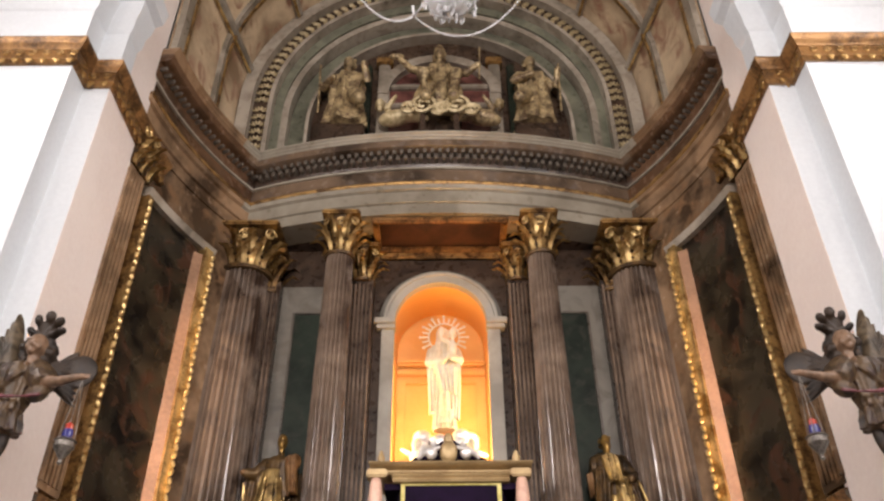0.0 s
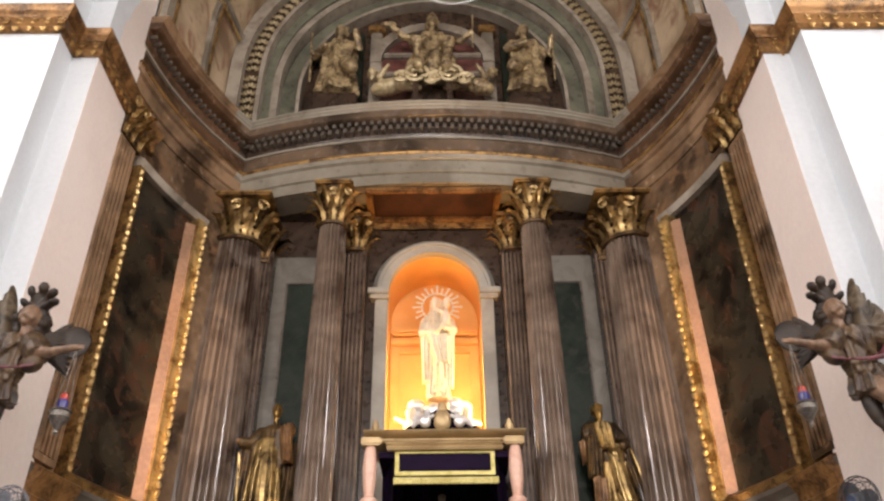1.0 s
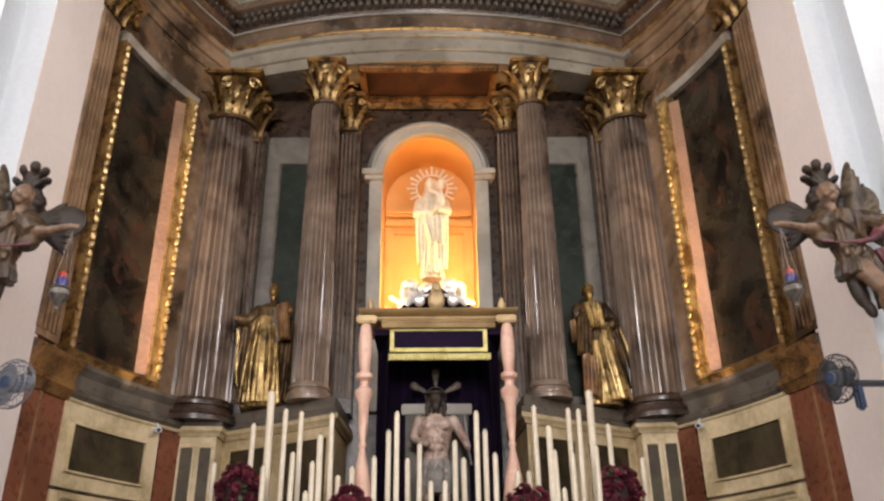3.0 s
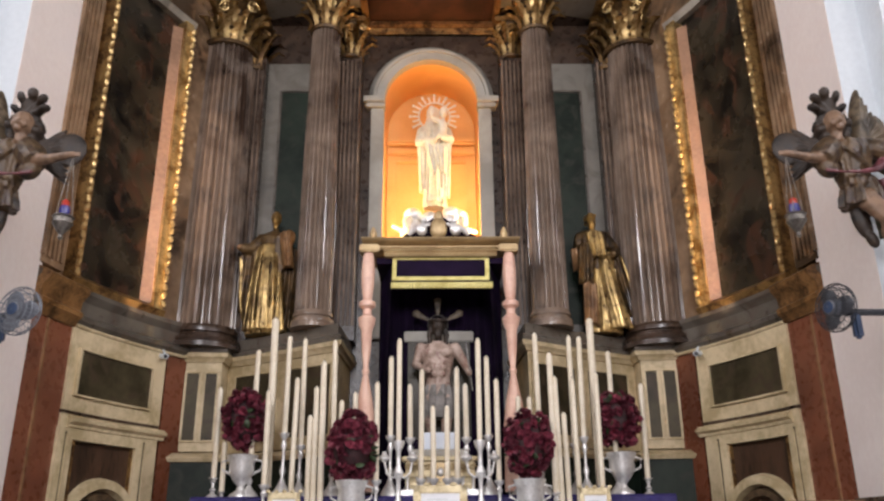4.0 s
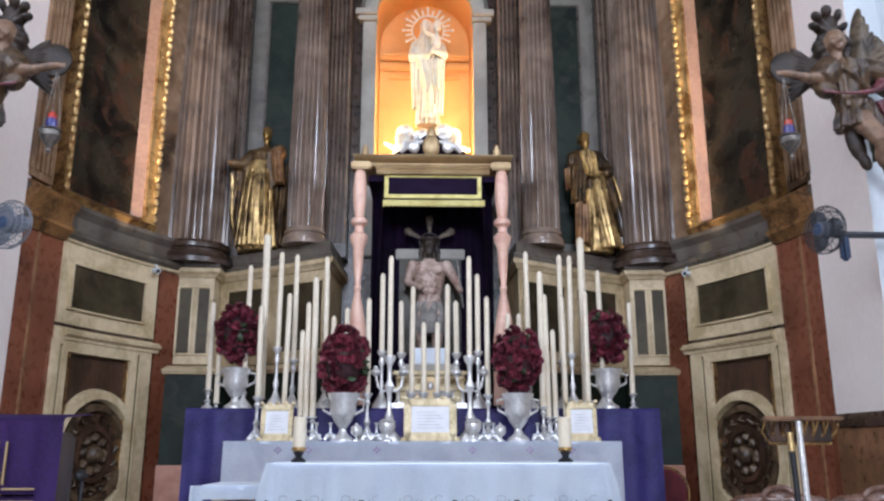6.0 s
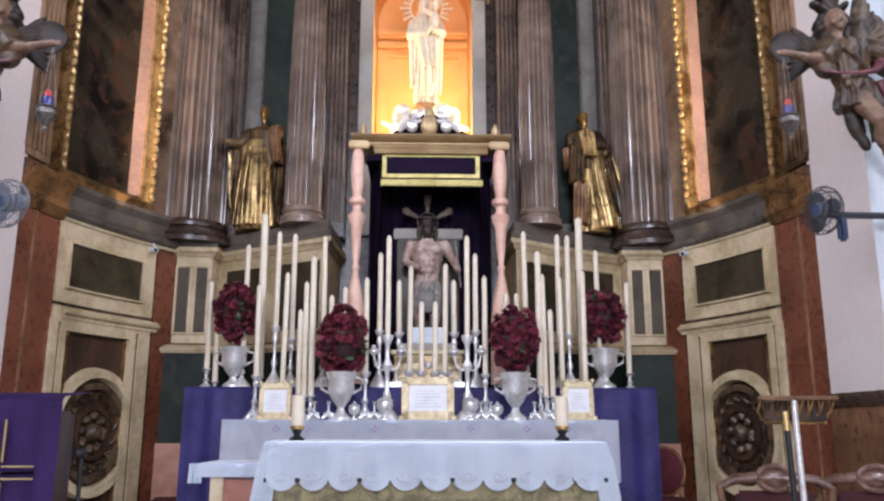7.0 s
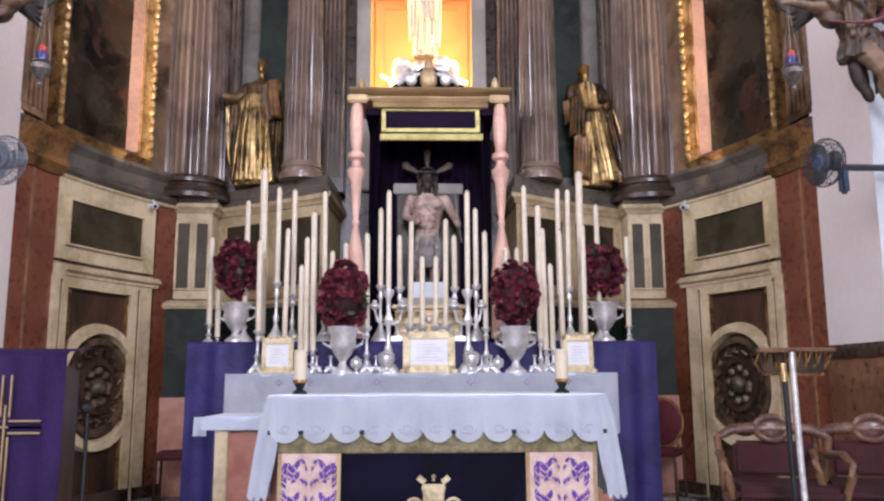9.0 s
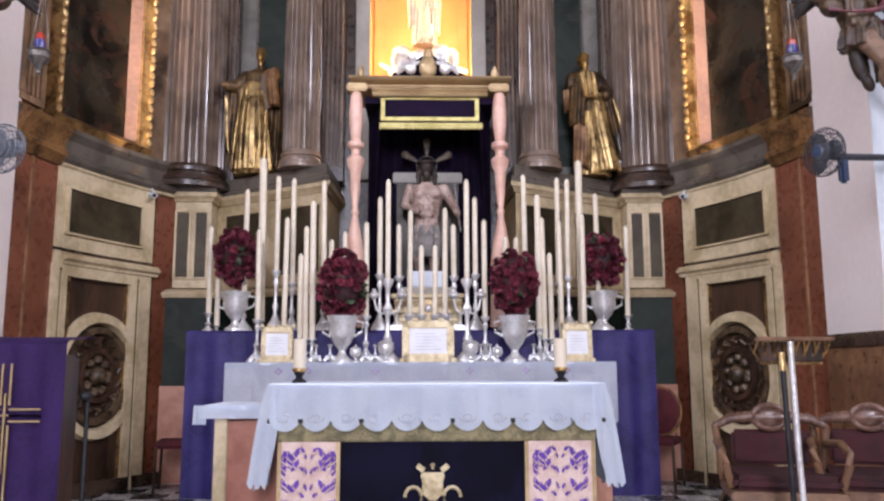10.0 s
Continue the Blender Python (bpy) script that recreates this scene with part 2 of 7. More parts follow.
for key in ("marble_green", "marble_olive", "violet", "violet2"):
    M[key].node_tree.nodes["Principled BSDF"].inputs["Specular IOR Level"].default_value = 0.2
M["green_paint"] = surface("dark_green_drapery", (0.012, 0.022, 0.012), (0.05, 0.075, 0.04), 0.4, 0, 6, 24, 0.2)
M["tan_paint"] = surface("tan_gilt_drapery", (0.12, 0.06, 0.026), (0.36, 0.2, 0.09), 0.36, 0.25, 5, 20, 0.2)
M["gold_robe"] = surface("bright_gilt_robe", (0.1, 0.06, 0.02), (0.62, 0.43, 0.17), 0.3, 0.6, 5, 18, 0.2)
M["grey_cloth"] = surface("grey_loincloth", (0.12, 0.11, 0.1), (0.26, 0.24, 0.22), 0.7, 0, 6, 24, 0.2)

M["crystal"] = glass_mat()
M["crystal2"] = surface("pale_cut_glass", (0.62, 0.65, 0.68), (0.78, 0.8, 0.82), 0.12, 0.2, 8, 40, 0.2)


# ---- building helpers ----
def mesh_of(bm, name, material, smooth=True):
    bmesh.ops.recalc_face_normals(bm, faces=bm.faces)
    me = bpy.data.meshes.new(name)
    bm.to_mesh(me)
    bm.free()
    me.materials.append(material)
    if smooth:
        me.shade_smooth()
        me.set_sharp_from_angle(angle=radians(38))
    return me


def part(name, bm, material, parent=None, label="", smooth=True):
    ob = new(name, mesh_of(bm, name, material, smooth))
    if parent is not None:
        ob.parent = parent
    return tagged(ob, label) if label else ob


def share(name, me, parent, m):
    ob = new(name, me)
    ob.parent = parent
    ob.matrix_basis = m
    return ob


def thing(name, label, category, group="", kind="", at=(0, 0, 0)):
    ob = new(name)
    ob.location = at
    return tagged(ob, label, category, group, kind)


def bmnew():
    return bmesh.new()


def box(bm, x0, x1, y0, y1, z0, z1, bev=0.0):
    r = bmesh.ops.create_cube(bm, size=1, matrix=Matrix.Translation(((x0 + x1) / 2, (y0 + y1) / 2, (z0 + z1) / 2)) @ Matrix.Diagonal((abs(x1 - x0), abs(y1 - y0), abs(z1 - z0), 1)))
    if bev:
        es = list({e for v in r["verts"] for e in v.link_edges})
        bmesh.ops.bevel(bm, geom=es, offset=bev, segments=2, affect="EDGES")
    return bm


def lathe(bm, prof, segs=24, m=None, flutes=0, depth=0.0, a0=0.0, a1=2 * math.pi):
    """Turns (radius, z) round z; flutes cut into the radius."""
    m = m or Matrix()
    full = abs(a1 - a0 - 2 * math.pi) < 1e-6
    n = segs if full else segs + 1
    rings = []
    for r, z in prof:
        ring = []
        for i in range(n):
            a = a0 + (a1 - a0) * i / segs
            k = 1 - (depth * max(0, math.cos(flutes * a)) ** 0.7 if flutes else 0)
            ring.append(bm.verts.new(m @ Vector((r * k * math.cos(a), r * k * math.sin(a), z))))
        rings.append(ring)
    for p, q in zip(rings, rings[1:]):
        for i in range(segs):
            j = (i + 1) % n
            bm.faces.new((p[i], p[j], q[j], q[i]))
    for ring, r in ((rings[0], prof[0][0]), (rings[-1], prof[-1][0])):
        if full and r > 1e-4:
            bm.faces.new(ring)
    return bm


def tube(bm, pts, r, segs=8):
    """A round rod along points; r a number or one for each point."""
    pts = [Vector(p) for p in pts]
    rs = r if isinstance(r, (list, tuple)) else [r] * len(pts)
    rings = []
    for i, p in enumerate(pts):
        d = (pts[min(i + 1, len(pts) - 1)] - pts[max(i - 1, 0)]).normalized()
        q = d.to_track_quat("Z", "Y")
        rings.append([bm.verts.new(p + q @ Vector((rs[i] * math.cos(2 * math.pi * k / segs), rs[i] * math.sin(2 * math.pi * k / segs), 0))) for k in range(segs)])
    for a, b in zip(rings, rings[1:]):
        for k in range(segs):
            bm.faces.new((a[k], a[(k + 1) % segs], b[(k + 1) % segs], b[k]))
    bm.faces.new(rings[0]), bm.faces.new(rings[-1])
    return bm


def sweep(bm, path, prof, closed=True):
    """Carries a profile of (offset to the right of the way, z) along a plan path, mitred."""
    P = [Vector((*p, 0)) for p in path]
    rows = []
    for i, p in enumerate(P):
        a = (P[i] - P[i - 1]).normalized() if i else (P[1] - P[0]).normalized()
        b = (P[i + 1] - P[i]).normalized() if i < len(P) - 1 else a
        na, nb = Vector((a.y, -a.x, 0)), Vector((b.y, -b.x, 0))
        n = (na + nb).normalized()
        n = n / max(0.35, n.dot(na))
        rows.append([bm.verts.new((p.x + n.x * o, p.y + n.y * o, z)) for o, z in prof])
    k = len(prof)
    for a, b in zip(rows, rows[1:]):
        for i in range(k if closed else k - 1):
            j = (i + 1) % k
            bm.faces.new((a[i], a[j], b[j], b[i]))
    if closed:
        bm.faces.new(rows[0]), bm.faces.new(rows[-1])
    return bm


def blob(bm, c, r, sub=2, m=None):
    """An ellipsoid at c with radii r."""
    mm = Matrix.Translation(c) @ (m or Matrix()) @ Matrix.Diagonal((*r, 1))
    bmesh.ops.create_icosphere(bm, subdivisions=sub, radius=1, matrix=mm)
    return bm


# ---- plan of the retable: two concave wings, a bowed centre ----
WA, WC, WB = Vector((3.3, 6.3)), Vector((3.2, 7.35)), Vector((2.55, 8.4))


def wing_point(s):
    return WA * (1 - s) ** 2 + WC * 2 * s * (1 - s) + WB * s * s


def wing_s(u, off=0.0):
    """Where on the wing a face, off proud of the wall, meets the plan slope u."""
    lo, hi = 0.0, 1.0
    for _ in range(40):
        mid = (lo + hi) / 2
        d = (WC - WA) * (1 - mid) + (WB - WC) * mid
        p = wing_point(mid) + Vector((-d.y, d.x)).normalized() * off
        lo, hi = (mid, hi) if p.x / p.y > u else (lo, mid)
    return (lo + hi) / 2


def wing_path(side, u0=None, u1=None, n=16, off=0.0):
    """Plan points of a wing, so that the way's right looks into the apse."""
    s0, s1 = (0.0 if u0 is None else wing_s(u0, off)), (1.0 if u1 is None else wing_s(u1, off))
    pts = [wing_point(s0 + (s1 - s0) * i / n) for i in range(n + 1)]
    pts = [(side * p.x, p.y) for p in pts]
    return pts if side < 0 else pts[::-1]


BOW_R = (2.55 ** 2 + 0.45 ** 2) / 0.9


def bow_path(x0=-2.55, x1=2.55, off=0.0, n=28):
    return [(x0 + (x1 - x0) * i / n, 7.95 + off + BOW_R - math.sqrt(BOW_R ** 2 - (x0 + (x1 - x0) * i / n) ** 2)) for i in range(n + 1)]


def wing_bar(bm, side, u0, u1, z0, z1, o0, o1, n=10):
    return sweep(bm, wing_path(side, u0, u1, n, o1), [(o0, z0), (o1, z0), (o1, z1), (o0, z1)])


# ---- structure ----
def structure(name, bm, material, label, category, smooth=True):
    return tagged(part(name, bm, material, None, "", smooth), label, category, kind="structure")


bm = box(bmnew(), -7, 7, 2.6, 10.2, -0.6, -0.004)
structure("floor", bm, M["floor_light"], "polished stone floor of the raised presbytery", "floor")
# nave floor, ceiling and walls: out of view, toned to limit bounce
bm = box(bmnew(), -7, 7, -11.5, 2.6, -0.8, -0.48)
structure("floor_nave", bm, M["nave_floor"], "unseen reddish nave floor below the step, toned to cut bounce", "floor")
bm = box(bmnew(), -7, 7, -11.5, 10.4, 13.0, 13.3)
structure("ceiling", bm, M["nave"], "plain plastered ceiling high over the nave", "ceiling")
for nm, s in (("wall_west", -1), ("wall_east", 1)):
    structure(nm, box(bmnew(), s * 6.2, s * 6.5, -11.5, 5.5, -0.6, 13.0), M["nave"], "plain plastered nave wall", "wall")
structure("wall_south", box(bmnew(), -6.5, 6.5, -11.5, -11.2, -0.6, 13.0), M["nave"], "plain plastered entrance wall", "wall")
structure("wall_north", box(bmnew(), -4.6, 4.6, 10.2, 10.4, -0.6, 13.0), M["white"], "plain wall behind the retable", "wall")

BANDS = []
# white piers that flank the apse, stepped in plan
for nm, s in (("pier_left", -1), ("pier_right", 1)):
    pts = [(s * 6.3, 5.2), (s * 3.5, 5.2), (s * 3.5, 5.5), (s * 3.25, 5.5), (s * 3.25, 6.36), (s * 4.2, 6.36), (s * 4.2, 9.0), (s * 6.3, 9.0)]
    bm = bmnew()
    lo, hi = [bm.verts.new((x, y, 0)) for x, y in pts], [bm.verts.new((x, y, 13)) for x, y in pts]
    for i in range(len(pts)):
        j = (i + 1) % len(pts)
        bm.faces.new((lo[i], lo[j], hi[j], hi[i]))
    bm.faces.new(lo), bm.faces.new(hi)
    pier = structure(nm, bm, M["white"], "white plastered pier beside the apse, rose on its inner face", "pier", False)
    part("inner_face", box(bmnew(), s * 3.246, s * 3.3, 5.503, 6.36, 0.0, 13.0), M["rose"], pier, "rose-tinted plaster")
    path = [(s * 6.3, 5.2), (s * 3.5, 5.2), (s * 3.5, 5.5), (s * 3.25, 5.5), (s * 3.25, 6.5), (s * 3.2, 7.0)]
    if s > 0:
        path = path[::-1]
    band = thing("cornice_band_left" if s < 0 else "cornice_band_right", "gilded and brown carved wooden cornice along the white pier", "cornice", kind="structure")
    part("lower_moulding", sweep(bmnew(), path, [(-0.05, 7.0), (0.03, 7.0), (0.06, 7.03), (0.04, 7.07), (0.04, 7.18), (-0.05, 7.18)]), M["gilt_brown"], band)
    part("upper_moulding", sweep(bmnew(), path, [(-0.05, 7.18), (0.05, 7.18), (0.07, 7.22), (0.1, 7.25), (0.11, 7.3), (0.08, 7.33), (-0.05, 7.33)]), M["gilt_brown"], band)
    BANDS.append((band, path))
    top = [(s * 6.3, 5.2), (s * 3.5, 5.2), (s * 3.5, 5.5), (s * 3.25, 5.5), (s * 3.25, 5.7)]
    if s > 0:
        top = top[::-1]
    prof = [(-0.05, 7.33), (0.05, 7.33), (0.05, 7.75), (0.09, 7.8), (0.1, 7.95), (0.14, 8.02), (0.16, 8.15), (0.24, 8.2), (0.27, 8.36), (0.2, 8.4), (-0.05, 8.42)]
    structure("trim_left" if s < 0 else "trim_right", sweep(bmnew(), top, prof), M["white"], "white moulded plaster entablature above the gilded band", "moulding")

# wing walls, floor to cornice
for nm, s in (("wall_wing_left", -1), ("wall_wing_right", 1)):
    wall = structure(nm, wing_bar(bmnew(), s, None, None, 0, 8.5, -0.35, -0.02, 18), M["marble"], "concave wing wall of the apse in brown marbling", "wall")
    z = 2.9
    part("red_panel", wing_bar(bmnew(), s, 0.522, 0.458, 0.12, z, -0.03, 0.05), M["marble_red"], wall, "red marble panel")
    part("red_panel", wing_bar(bmnew(), s, 0.333, 0.306, 0.12, z, -0.03, 0.04), M["marble_red"], wall, "red marble panel")
    part("plinth", wing_bar(bmnew(), s, 0.522, 0.306, 0.0, 0.12, -0.03, 0.08), M["marble_dark"], wall, "dark marble plinth")
    fr = part("over_door_frame", wing_bar(bmnew(), s, 0.456, 0.335, 2.02, 2.88, -0.03, 0.07), M["cream"], wall, "cream stone frame round a dark panel")
    part("dark_panel", wing_bar(bmnew(), s, 0.440, 0.349, 2.31, 2.70, 0.0, 0.074), M["marble_olive"], fr, "mottled olive marble panel")
    for u0, u1, z0, z1 in ((0.4425, 0.440, 2.295, 2.715), (0.349, 0.3465, 2.295, 2.715), (0.440, 0.349, 2.295, 2.312), (0.440, 0.349, 2.698, 2.715)):
        part("panel_bead", wing_bar(bmnew(), s, u0, u1, z0, z1, 0.02, 0.1, 6), M["cream"], fr)
    part("lintel", sweep(bmnew(), wing_path(s, 0.456, 0.335, 8), [(0, 2.03), (0.085, 2.03), (0.09, 2.055), (0.125, 2.075), (0.13, 2.1), (0.1, 2.105), (0.1, 2.12), (0.085, 2.13), (0, 2.14)]), M["cream"], wall)
    # shadow line over the lintel, laid on as a dark strip
    part("lintel_shadow_strip", wing_bar(bmnew(), s, 0.456, 0.335, 2.14, 2.165, 0.0, 0.078, 8), M["marble_dark"], wall, "dark strip laid on as the lintel shadow line")
    part("dado_cornice", sweep(bmnew(), wing_path(s, 0.522, 0.306, 14), [(-0.03, 2.9), (0.05, 2.9), (0.1, 2.95), (0.1, 2.99), (0.04, 3.02), (0.04, 3.14), (0.09, 3.2), (0.09, 3.24), (-0.03, 3.26)]), M["dado_dark"], wall, "grey-brown marble dado cornice")
    part("dado_fillet", sweep(bmnew(), wing_path(s, 0.462, 0.306, 14), [(-0.03, 2.885), (0.075, 2.885), (0.085, 2.9), (0.075, 2.915), (-0.03, 2.915)]), M["cream"], wall, "thin cream fillet")
    # end pilaster at the wing's outer edge
    pil = part("end_pilaster", wing_bar(bmnew(), s, 0.512, 0.482, 3.3, 6.75, -0.03, 0.07), M["marble"], wall)
    for k in range(5):
        part("fillet", wing_bar(bmnew(), s, 0.5105 - 0.006 * k, 0.5075 - 0.006 * k, 3.36, 6.68, 0.0, 0.09, 2), M["marble"], pil)
    # core in the darker gilt, which carries the shade between its leaves
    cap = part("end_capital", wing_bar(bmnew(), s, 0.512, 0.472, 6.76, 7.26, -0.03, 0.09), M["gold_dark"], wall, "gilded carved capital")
    part("bracket_block", sweep(bmnew(), wing_path(s, 0.522, 0.464, 4), [(-0.03, 2.88), (0.07, 2.88), (0.09, 2.93), (0.13, 2.96), (0.13, 3.0), (0.1, 3.02), (0.11, 3.1), (0.17, 3.16), (0.18, 3.21), (0.13, 3.24), (-0.03, 3.3)]), M["gilt_brown"], wall, "brown and gilt moulded cornice block")
    part("edge_fillet", wing_bar(bmnew(), s, 0.491, 0.4885, 0.12, 2.88, 0.0, 0.062, 2), M["marble_brown"], wall)

# back wall of the centre, with the niche's round-arched opening
NW, NZ, NY = 0.58, 6.22, 8.8
bm = bmnew()
arch = [(NW * math.cos(a), NZ + NW * math.sin(a)) for a in [math.pi * i / 20 for i in range(21)]]
outline = [(-2.9, 0), (-2.9, 13), (2.9, 13), (2.9, 0), (NW, 0), (NW, 3.2)] + arch + [(-NW, 3.2), (-NW, 0)]
for y in (NY, NY + 0.3):
    v = {p: bm.verts.new((p[0], y, p[1])) for p in dict.fromkeys(outline + [(NW, 13), (-NW, 13), (0, 13)])}
    bm.faces.new([v[p] for p in ((-2.9, 0), (-NW, 0), (-NW, 3.2), arch[-1], (-NW, 13), (-2.9, 13))])
    bm.faces.new([v[p] for p in ((2.9, 0), (NW, 0), (NW, 3.2), arch[0], (NW, 13), (2.9, 13))])
    bm.faces.new([v[p] for p in [(NW, 13)] + arch[:11] + [(0, 13)]])
    bm.faces.new([v[p] for p in [(0, 13)] + arch[10:] + [(-NW, 13)]])
bm.verts.ensure_lookup_table()
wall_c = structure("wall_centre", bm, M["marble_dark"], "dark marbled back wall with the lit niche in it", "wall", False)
nic = thing("niche", "round-arched niche painted ochre, lit from within by warm lamps", "niche", kind="structure")
bm = bmnew()
prof = [(NW, 3.2)] + arch + [(-NW, 3.2)]
r0, r1 = [bm.verts.new((x, NY, z)) for x, z in prof], [bm.verts.new((x, NY + 0.75, z)) for x, z in prof]
for i in range(len(prof) - 1):
    bm.faces.new((r0[i], r0[i + 1], r1[i + 1], r1[i]))
bm.faces.new((r0[0], r0[-1], r1[-1], r1[0]))
bm.faces.new(r1)
part("shell", bm, M["niche"], nic)
part("inner_cornice", box(bmnew(), -NW, NW, NY + 0.64, NY + 0.745, 5.99, 6.1, 0.03), M["niche"], nic)
part("inner_architrave", box(bmnew(), -NW, NW, NY + 0.69, NY + 0.745, 5.86, 5.95, 0.015), M["niche"], nic)
for x0, x1, z0, z1 in ((-0.52, -0.46, 3.8, 5.8), (0.46, 0.52, 3.8, 5.8), (-0.46, 0.46, 5.74, 5.8), (-0.46, 0.46, 3.8, 3.86)):
    part("panel_moulding", box(bmnew(), x0, x1, NY + 0.7, NY + 0.745, z0, z1, 0.012), M["niche"], nic)
part("niche_floor", box(bmnew(), -NW, NW, NY + 0.003, NY + 0.75, 3.2, 3.6), M["niche"], nic)
# archivolt and jambs of grey stone
for ra, rb, y0, key in ((0.575, 0.68, NY - 0.10, "stone_pale"), (0.682, 0.72, NY - 0.12, "stone_pale"), (0.722, 0.78, NY - 0.06, "frame_grey")):
    bm = bmnew()
    rows = []
    for i in range(25):
        a = math.pi * i / 24
        rows.append([bm.verts.new((r * math.cos(a), y, NZ + r * math.sin(a))) for r, y in ((ra, y0), (rb, y0), (rb, NY + 0.02), (ra, NY + 0.02))])
    for p, q in zip(rows, rows[1:]):
        for i in range(4):
            bm.faces.new((p[i], p[(i + 1) % 4], q[(i + 1) % 4], q[i]))
    part("archivolt", bm, M[key], nic)
for s in (-1, 1):
    part("jamb", box(bmnew(), s * 0.58, s * 0.74, NY - 0.1, NY + 0.02, 3.2, 6.1, 0.01), M["stone_pale"], nic)
    im = box(bmnew(), s * 0.57, s * 0.8, NY - 0.14, NY + 0.02, 6.1, 6.16, 0.01)
    box(im, s * 0.57, s * 0.83, NY - 0.17, NY + 0.02, 6.16, 6.24, 0.01)
    part("impost", im, M["stone_pale"], nic)

# entablature over wings and centre, with dentils
full = wing_path(-1, None, None, 14)[:-1] + bow_path() + wing_path(1, None, None, 14)[1:]
ent = thing("entablature", "brown and grey marbled entablature with dentils, bowed in the centre", "entablature", kind="structure")
part("architrave", sweep(bmnew(), full, [(-0.4, 7.35), (0.0, 7.35), (0.0, 7.5), (0.03, 7.51), (0.03, 7.68), (0.07, 7.7), (0.08, 7.76), (-0.4, 7.76)]), M["band"], ent)
part("gilt_bead", sweep(bmnew(), full, [(0.03, 7.76), (0.09, 7.76), (0.1, 7.785), (0.09, 7.81), (0.03, 7.81)]), M["gold_old"], ent)
part("frieze", sweep(bmnew(), full, [(-0.4, 7.765), (0.02, 7.765), (0.02, 8.08), (-0.4, 8.08)]), M["frieze"], ent)
part("bed_moulding", sweep(bmnew(), full, [(-0.4, 8.08), (0.05, 8.08), (0.07, 8.12), (0.07, 8.3), (-0.4, 8.3)]), M["marble_dark"], ent)
part("corona", sweep(bmnew(), full, [(-0.4, 8.3), (0.16, 8.3), (0.2, 8.32), (0.21, 8.41), (-0.4, 8.41)]), M["frieze"], ent, "dark brown corona")
part("cymatium", sweep(bmnew(), full, [(-0.4, 8.41), (0.22, 8.41), (0.225, 8.428), (0.215, 8.434), (0.245, 8.452), (0.25, 8.468), (0.24, 8.474), (0.27, 8.492), (0.272, 8.51), (-0.4, 8.52)]), M["band"], ent, "pale grey top moulding")
part("frieze_fillet", sweep(bmnew(), full, [(0.015, 8.05), (0.05, 8.05), (0.055, 8.065), (0.05, 8.08), (0.015, 8.08)]), M["band"], ent)
for o in list(ent.children):
    # over the wings the mouldings turn from grey to umber
    if o.name.split(".")[0] in ("architrave", "frieze", "bed_moulding", "cymatium", "corona"):
        o.data.materials.append(M["marble"] if o.name.startswith(("architrave", "cymatium")) else M["frieze_dark"])
        for f in o.data.polygons:
            f.material_index = 1 if abs(f.center.x) > 2.57 else 0
dm = mesh_of(box(bmnew(), -0.022, 0.022, -0.06, 0.06, -0.036, 0.036, 0.006), "dentil", M["dado_dark"], False)


def along(path, step):
    """Places and headings at even steps along a plan path."""
    out, left = [], step / 2
    for a, b in zip(path, path[1:]):
        a, b = Vector(a), Vector(b)
        d = (b - a).length
        while left < d:
            p = a + (b - a) * left / d
            out.append((p, math.atan2((b - a).y, (b - a).x)))
            left += step
        left -= d
    return out


for p, a in along(bow_path(-2.45, 2.45, -0.11), 0.1):
    for zz in (8.155, 8.262):
        share("dentil", dm, ent, pose(p.x + (0.05 if zz > 8.2 else 0), p.y, zz, 0, 0, math.degrees(a)))
for s in (-1, 1):
    for p, a in along(wing_path(s, None, None, 14), 0.1):
        n = Vector((math.sin(a), -math.cos(a))) * 0.11
        share("dentil", dm, ent, pose(p.x + n.x, p.y + n.y, 8.21, 0, 0, math.degrees(a)) @ Matrix.Diagonal((0.8, 0.8, 0.7, 1)))
# soffit over the centre bay, from the architrave back to the wall
bm = bmnew()
path = bow_path(-2.5, 2.5, 0.1, 20)
up = [bm.verts.new((x, y, 7.36)) for x, y in path]
bk = [bm.verts.new((x, 8.82, 7.36)) for x, y in path]
for i in range(20):
    bm.faces.new((up[i], up[i + 1], bk[i + 1], bk[i]))
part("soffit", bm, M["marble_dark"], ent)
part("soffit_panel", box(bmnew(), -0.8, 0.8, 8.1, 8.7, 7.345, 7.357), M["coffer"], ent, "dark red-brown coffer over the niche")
for x0, x1, y0, y1 in ((-0.86, -0.78, 8.08, 8.72), (0.78, 0.86, 8.08, 8.72), (-0.86, 0.86, 8.02, 8.1), (-0.86, 0.86, 8.66, 8.73)):
    part("coffer_edge", box(bmnew(), x0, x1, y0, y1, 7.27, 7.356, 0.02), M["gilt_brown"], ent, "brown gilt coffer moulding")
part("soffit_bead", box(bmnew(), -0.8, 0.8, 8.72, 8.79, 7.2, 7.33, 0.02), M["gold_old"], ent, "gilded bead")


# ---- columns, pilasters, pedestals ----
def fluted_column(r, z0, z1, flutes=22, a0=0.0, a1=2 * math.pi, segs=132):
    bm = bmnew()
    h = z1 - z0
    prof = [(r * (1 - 0.16 * max(0, (k / 8 - 0.2)) ** 1.3 / 0.75), z0 + h * k / 8) for k in range(9)]
    return lathe(bm, prof, segs, None, flutes, 0.15, a0, a1)


